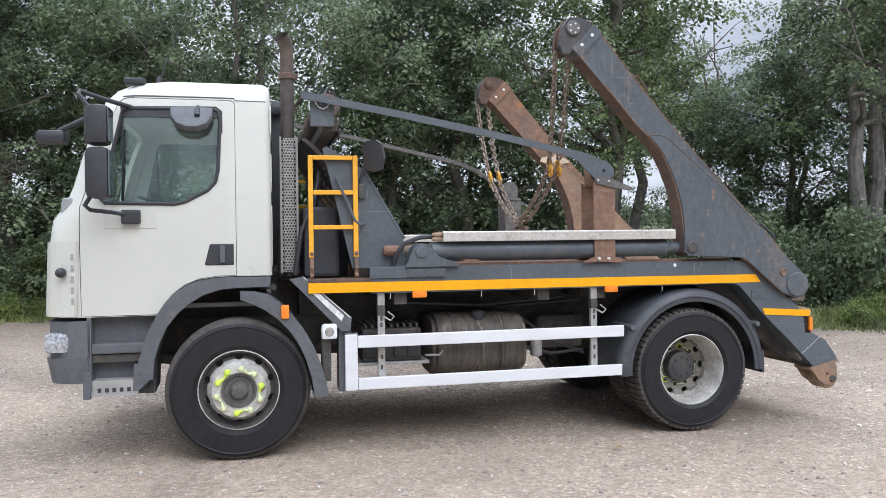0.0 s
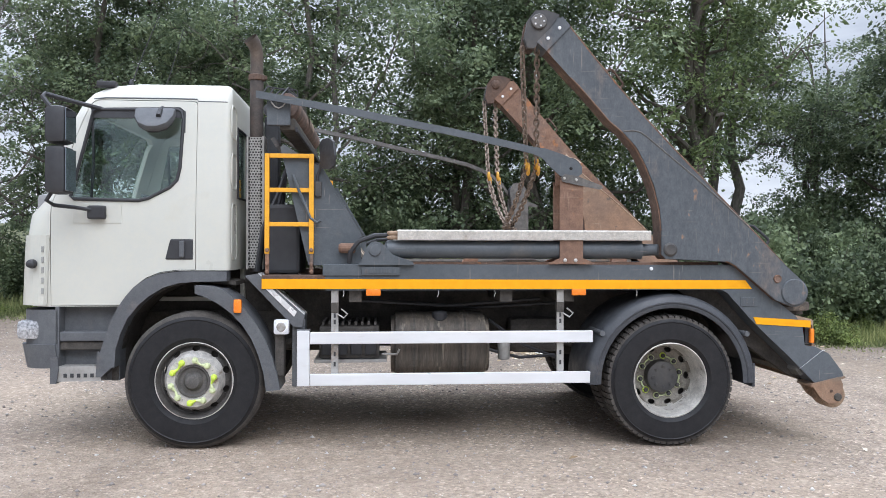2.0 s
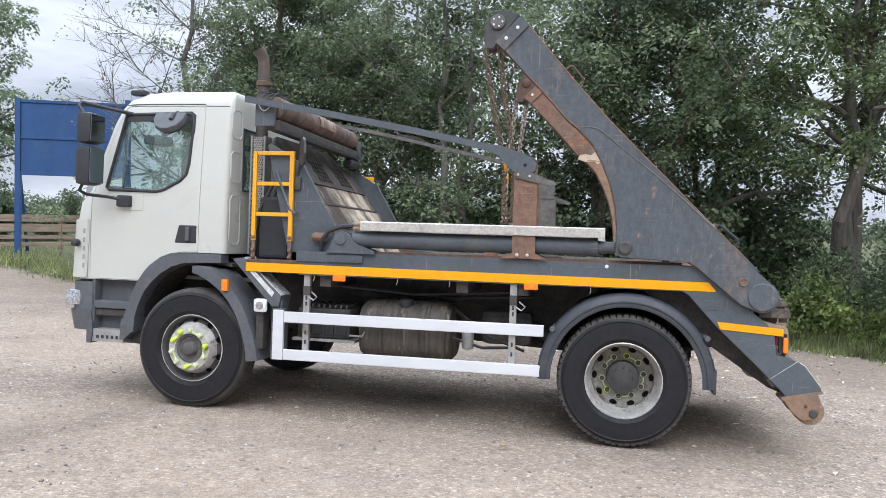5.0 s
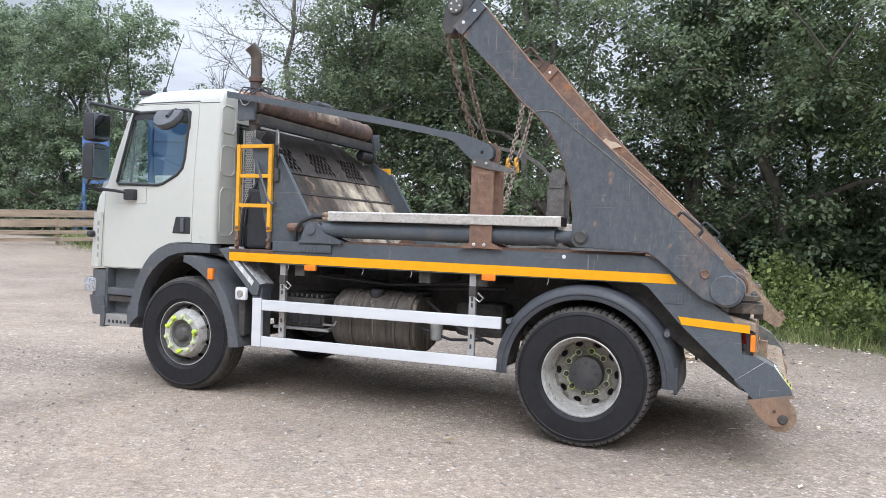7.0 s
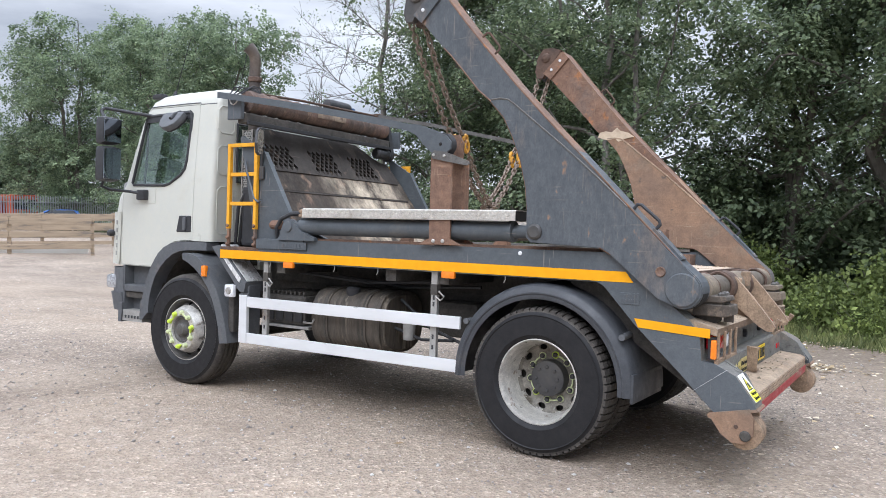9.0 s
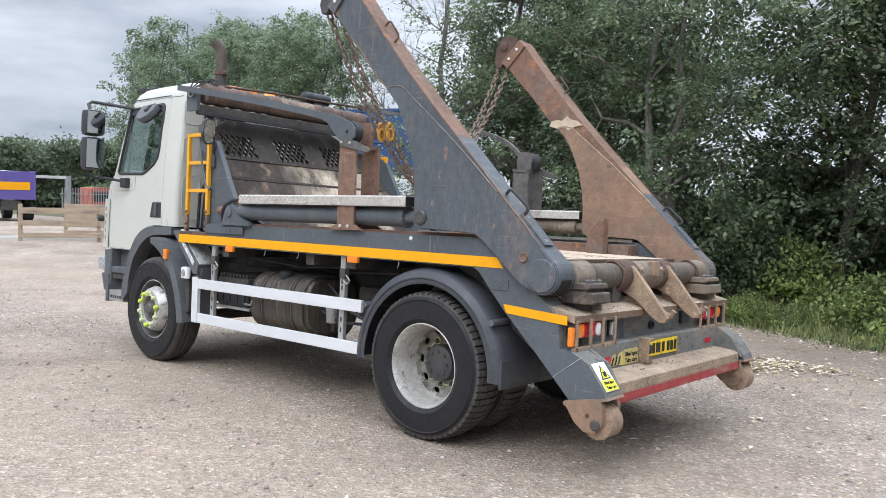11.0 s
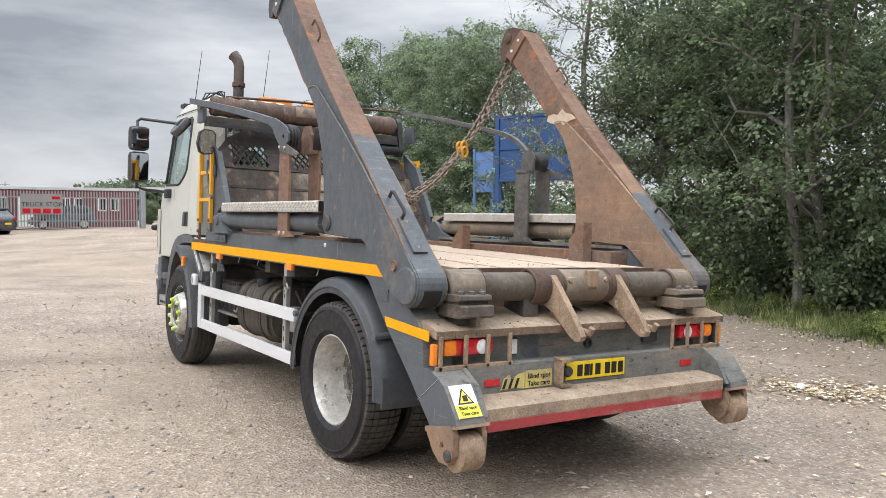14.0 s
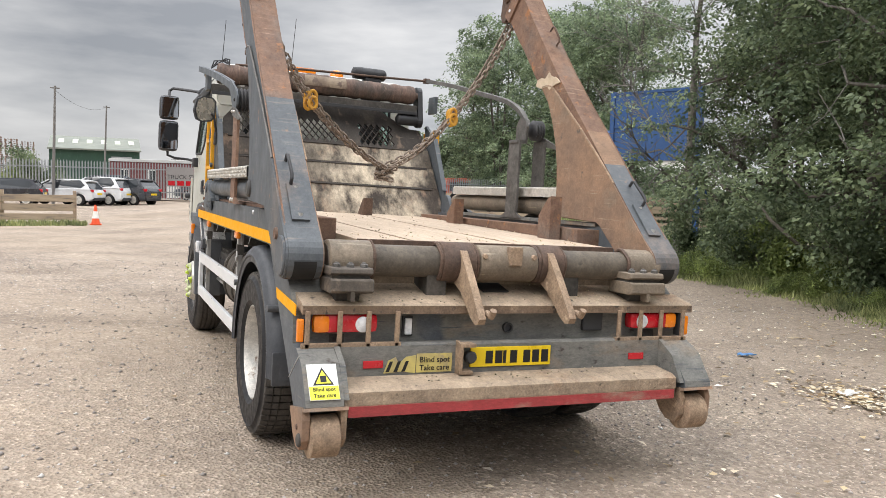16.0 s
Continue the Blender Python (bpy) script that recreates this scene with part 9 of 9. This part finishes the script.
blind = rear_sticker(-0.60, -0.392, 0.604, 0.706, 5.004, M_STICKD, "blind_spot_notice", "worn yellow notice reading Blind spot Take care")
for txt, z in (("Blind spot", 0.672), ("Take care", 0.628)):
    lettering("lettering", txt, 0.044, M_INK, blind, Matrix.Translation((5.010, -0.495, z)) @ FACE_X)
tatty = prism([(-0.785, 0.605), (-0.76, 0.672), (-0.72, 0.69), (-0.70, 0.655), (-0.66, 0.69), (-0.605, 0.698), (-0.605, 0.602), (-0.69, 0.612)], 5.004, 5.008, "yz")
torn = part("torn_notice", tatty, M_STICKD, truck, "torn remains of a yellow notice")
for k in range(3):
    part("hazard_bar", prism([(-0.775 + 0.045 * k, 0.612), (-0.755 + 0.045 * k, 0.612), (-0.735 + 0.045 * k, 0.668), (-0.752 + 0.045 * k, 0.668)], 5.008, 5.010, "yz"), M_INK, torn)

# white and yellow warning label on the sloping end of the left leg
slant = math.degrees(math.atan2(5.225 - 5.11, 0.69 - 0.54))
tilt = Matrix.Translation((5.169, -1.155, 0.617)) @ Matrix.Rotation(radians(-slant), 4, "Y")
wl_ = part("warning_label", box(0.0, 0.004, -0.075, 0.075, -0.10, 0.09, 0.0, tilt), M_STICKW, truck, "white and yellow Blind spot Take care label")
part("yellow_half", box(0.004, 0.006, -0.073, 0.073, -0.098, -0.028, 0.0, tilt), M_STICKY, wl_)
tri = prism([(-0.052, -0.022), (0.052, -0.022), (0.0, 0.072)], 0.004, 0.006, "yz")
part("triangle_edge", join(bmesh.new(), tri, tilt), M_INK, wl_)
tri = prism([(-0.039, -0.015), (0.039, -0.015), (0.0, 0.056)], 0.006, 0.0075, "yz")
part("triangle", join(bmesh.new(), tri, tilt), M_STICKY, wl_)
part("lorry_mark", box(0.0075, 0.009, -0.014, 0.016, -0.008, 0.026, 0.0, tilt), M_INK, wl_)
for txt, z in (("Blind spot", -0.046), ("Take care", -0.078)):
    lettering("lettering", txt, 0.028, M_INK, wl_, tilt @ Matrix.Translation((0.0075, 0, z)) @ FACE_X)

# litter of bark and leaves by the verge
def litter():
    """Flat straw-coloured chips and dead leaves: two thick drifts, the rest strewn along the verge."""
    rng = np.random.default_rng(31)
    pts = []
    for cx, cy, rx, ry, n in ((3.95, 4.15, 0.36, 0.2, 420), (4.5, 4.75, 0.4, 0.2, 340), (4.2, 4.4, 0.9, 0.6, 150), (2.6, 6.4, 1.6, 0.7, 170), (5.0, 7.2, 2.0, 0.6, 240), (9.0, 6.9, 2.2, 0.6, 160), (6.5, 3.0, 2.2, 1.8, 170), (1.0, 7.9, 2.5, 0.4, 170)):
        pts.append(np.stack([cx + rng.normal(0, rx, n), cy + rng.normal(0, ry, n)], 1))
    xy = np.concatenate(pts)
    n = len(xy)
    z = np.array([ground_z(x, y) for x, y in xy]) + rng.uniform(0.008, 0.03, n)
    c = np.stack([xy[:, 0], xy[:, 1], z], 1)
    th = rng.uniform(0, math.tau, n)
    long_, wide = rng.uniform(0.016, 0.05, (n, 1)), rng.uniform(0.012, 0.028, (n, 1))
    ax = np.stack([np.cos(th), np.sin(th), rng.normal(0, 0.1, n)], 1)
    sd = np.stack([-np.sin(th), np.cos(th), rng.normal(0, 0.14, n)], 1)
    lift = np.array([0, 0, 0.006])
    v = np.stack([c - ax * long_, c - sd * wide + lift, c + ax * long_, c + sd * wide + lift], 1).reshape(-1, 3)
    m = mat("dry_litter", (0.6, 0.5, 0.34), None, 3, 0.85)
    nn, ll = m.node_tree.nodes, m.node_tree.links
    g, rr = nn.new("ShaderNodeNewGeometry"), nn.new("ShaderNodeValToRGB")
    rr.color_ramp.elements[0].color, rr.color_ramp.elements[1].color = (0.17, 0.11, 0.06, 1), (0.85, 0.80, 0.68, 1)
    e = rr.color_ramp.elements.new(0.5)
    e.color = (0.50, 0.38, 0.22, 1)
    ll.new(g.outputs["Random Per Island"], rr.inputs["Fac"])
    ll.new(rr.outputs[0], nn["Principled BSDF"].inputs["Base Color"])
    tagged(raw("dry_litter", v, np.arange(n * 4).reshape(n, 4), m), "scattered straw-coloured dry leaves and bark chips on the gravel", "litter", kind="stuff")


litter()


def rag(x, y, turn, size, material, label):
    """A crumpled scrap lying flat on the gravel."""
    rng = np.random.default_rng(int(100 * x))
    bm = bmesh.new()
    rows = [[bm.verts.new((size * (i / 6 - 0.5) * (1 + rng.uniform(-0.2, 0.2)), size * 0.5 * (j / 4 - 0.5) * (1 + rng.uniform(-0.3, 0.3)), 0.012 + rng.uniform(0, 0.03))) for j in range(5)] for i in range(7)]
    for a, b in zip(rows, rows[1:]):
        for j in range(4):
            bm.faces.new((a[j], b[j], b[j + 1], a[j + 1]))
    ob = obj("rag", bm, material, smooth=True)
    solid = ob.modifiers.new("thickness", "SOLIDIFY")
    solid.thickness = 0.006
    on_ground(ob, x, y, turn)
    tagged(ob, label, "litter")


rag(2.22, 4.6, 60, 0.19, mat("blue_cloth", (0.10, 0.24, 0.48), (0.07, 0.17, 0.36), 12, 0.85), "crumpled blue cloth lying on the gravel")
rag(3.85, 4.2, 100, 0.22, mat("white_paper", (0.72, 0.70, 0.68), None, 12, 0.8), "crumpled white paper lying on the gravel")
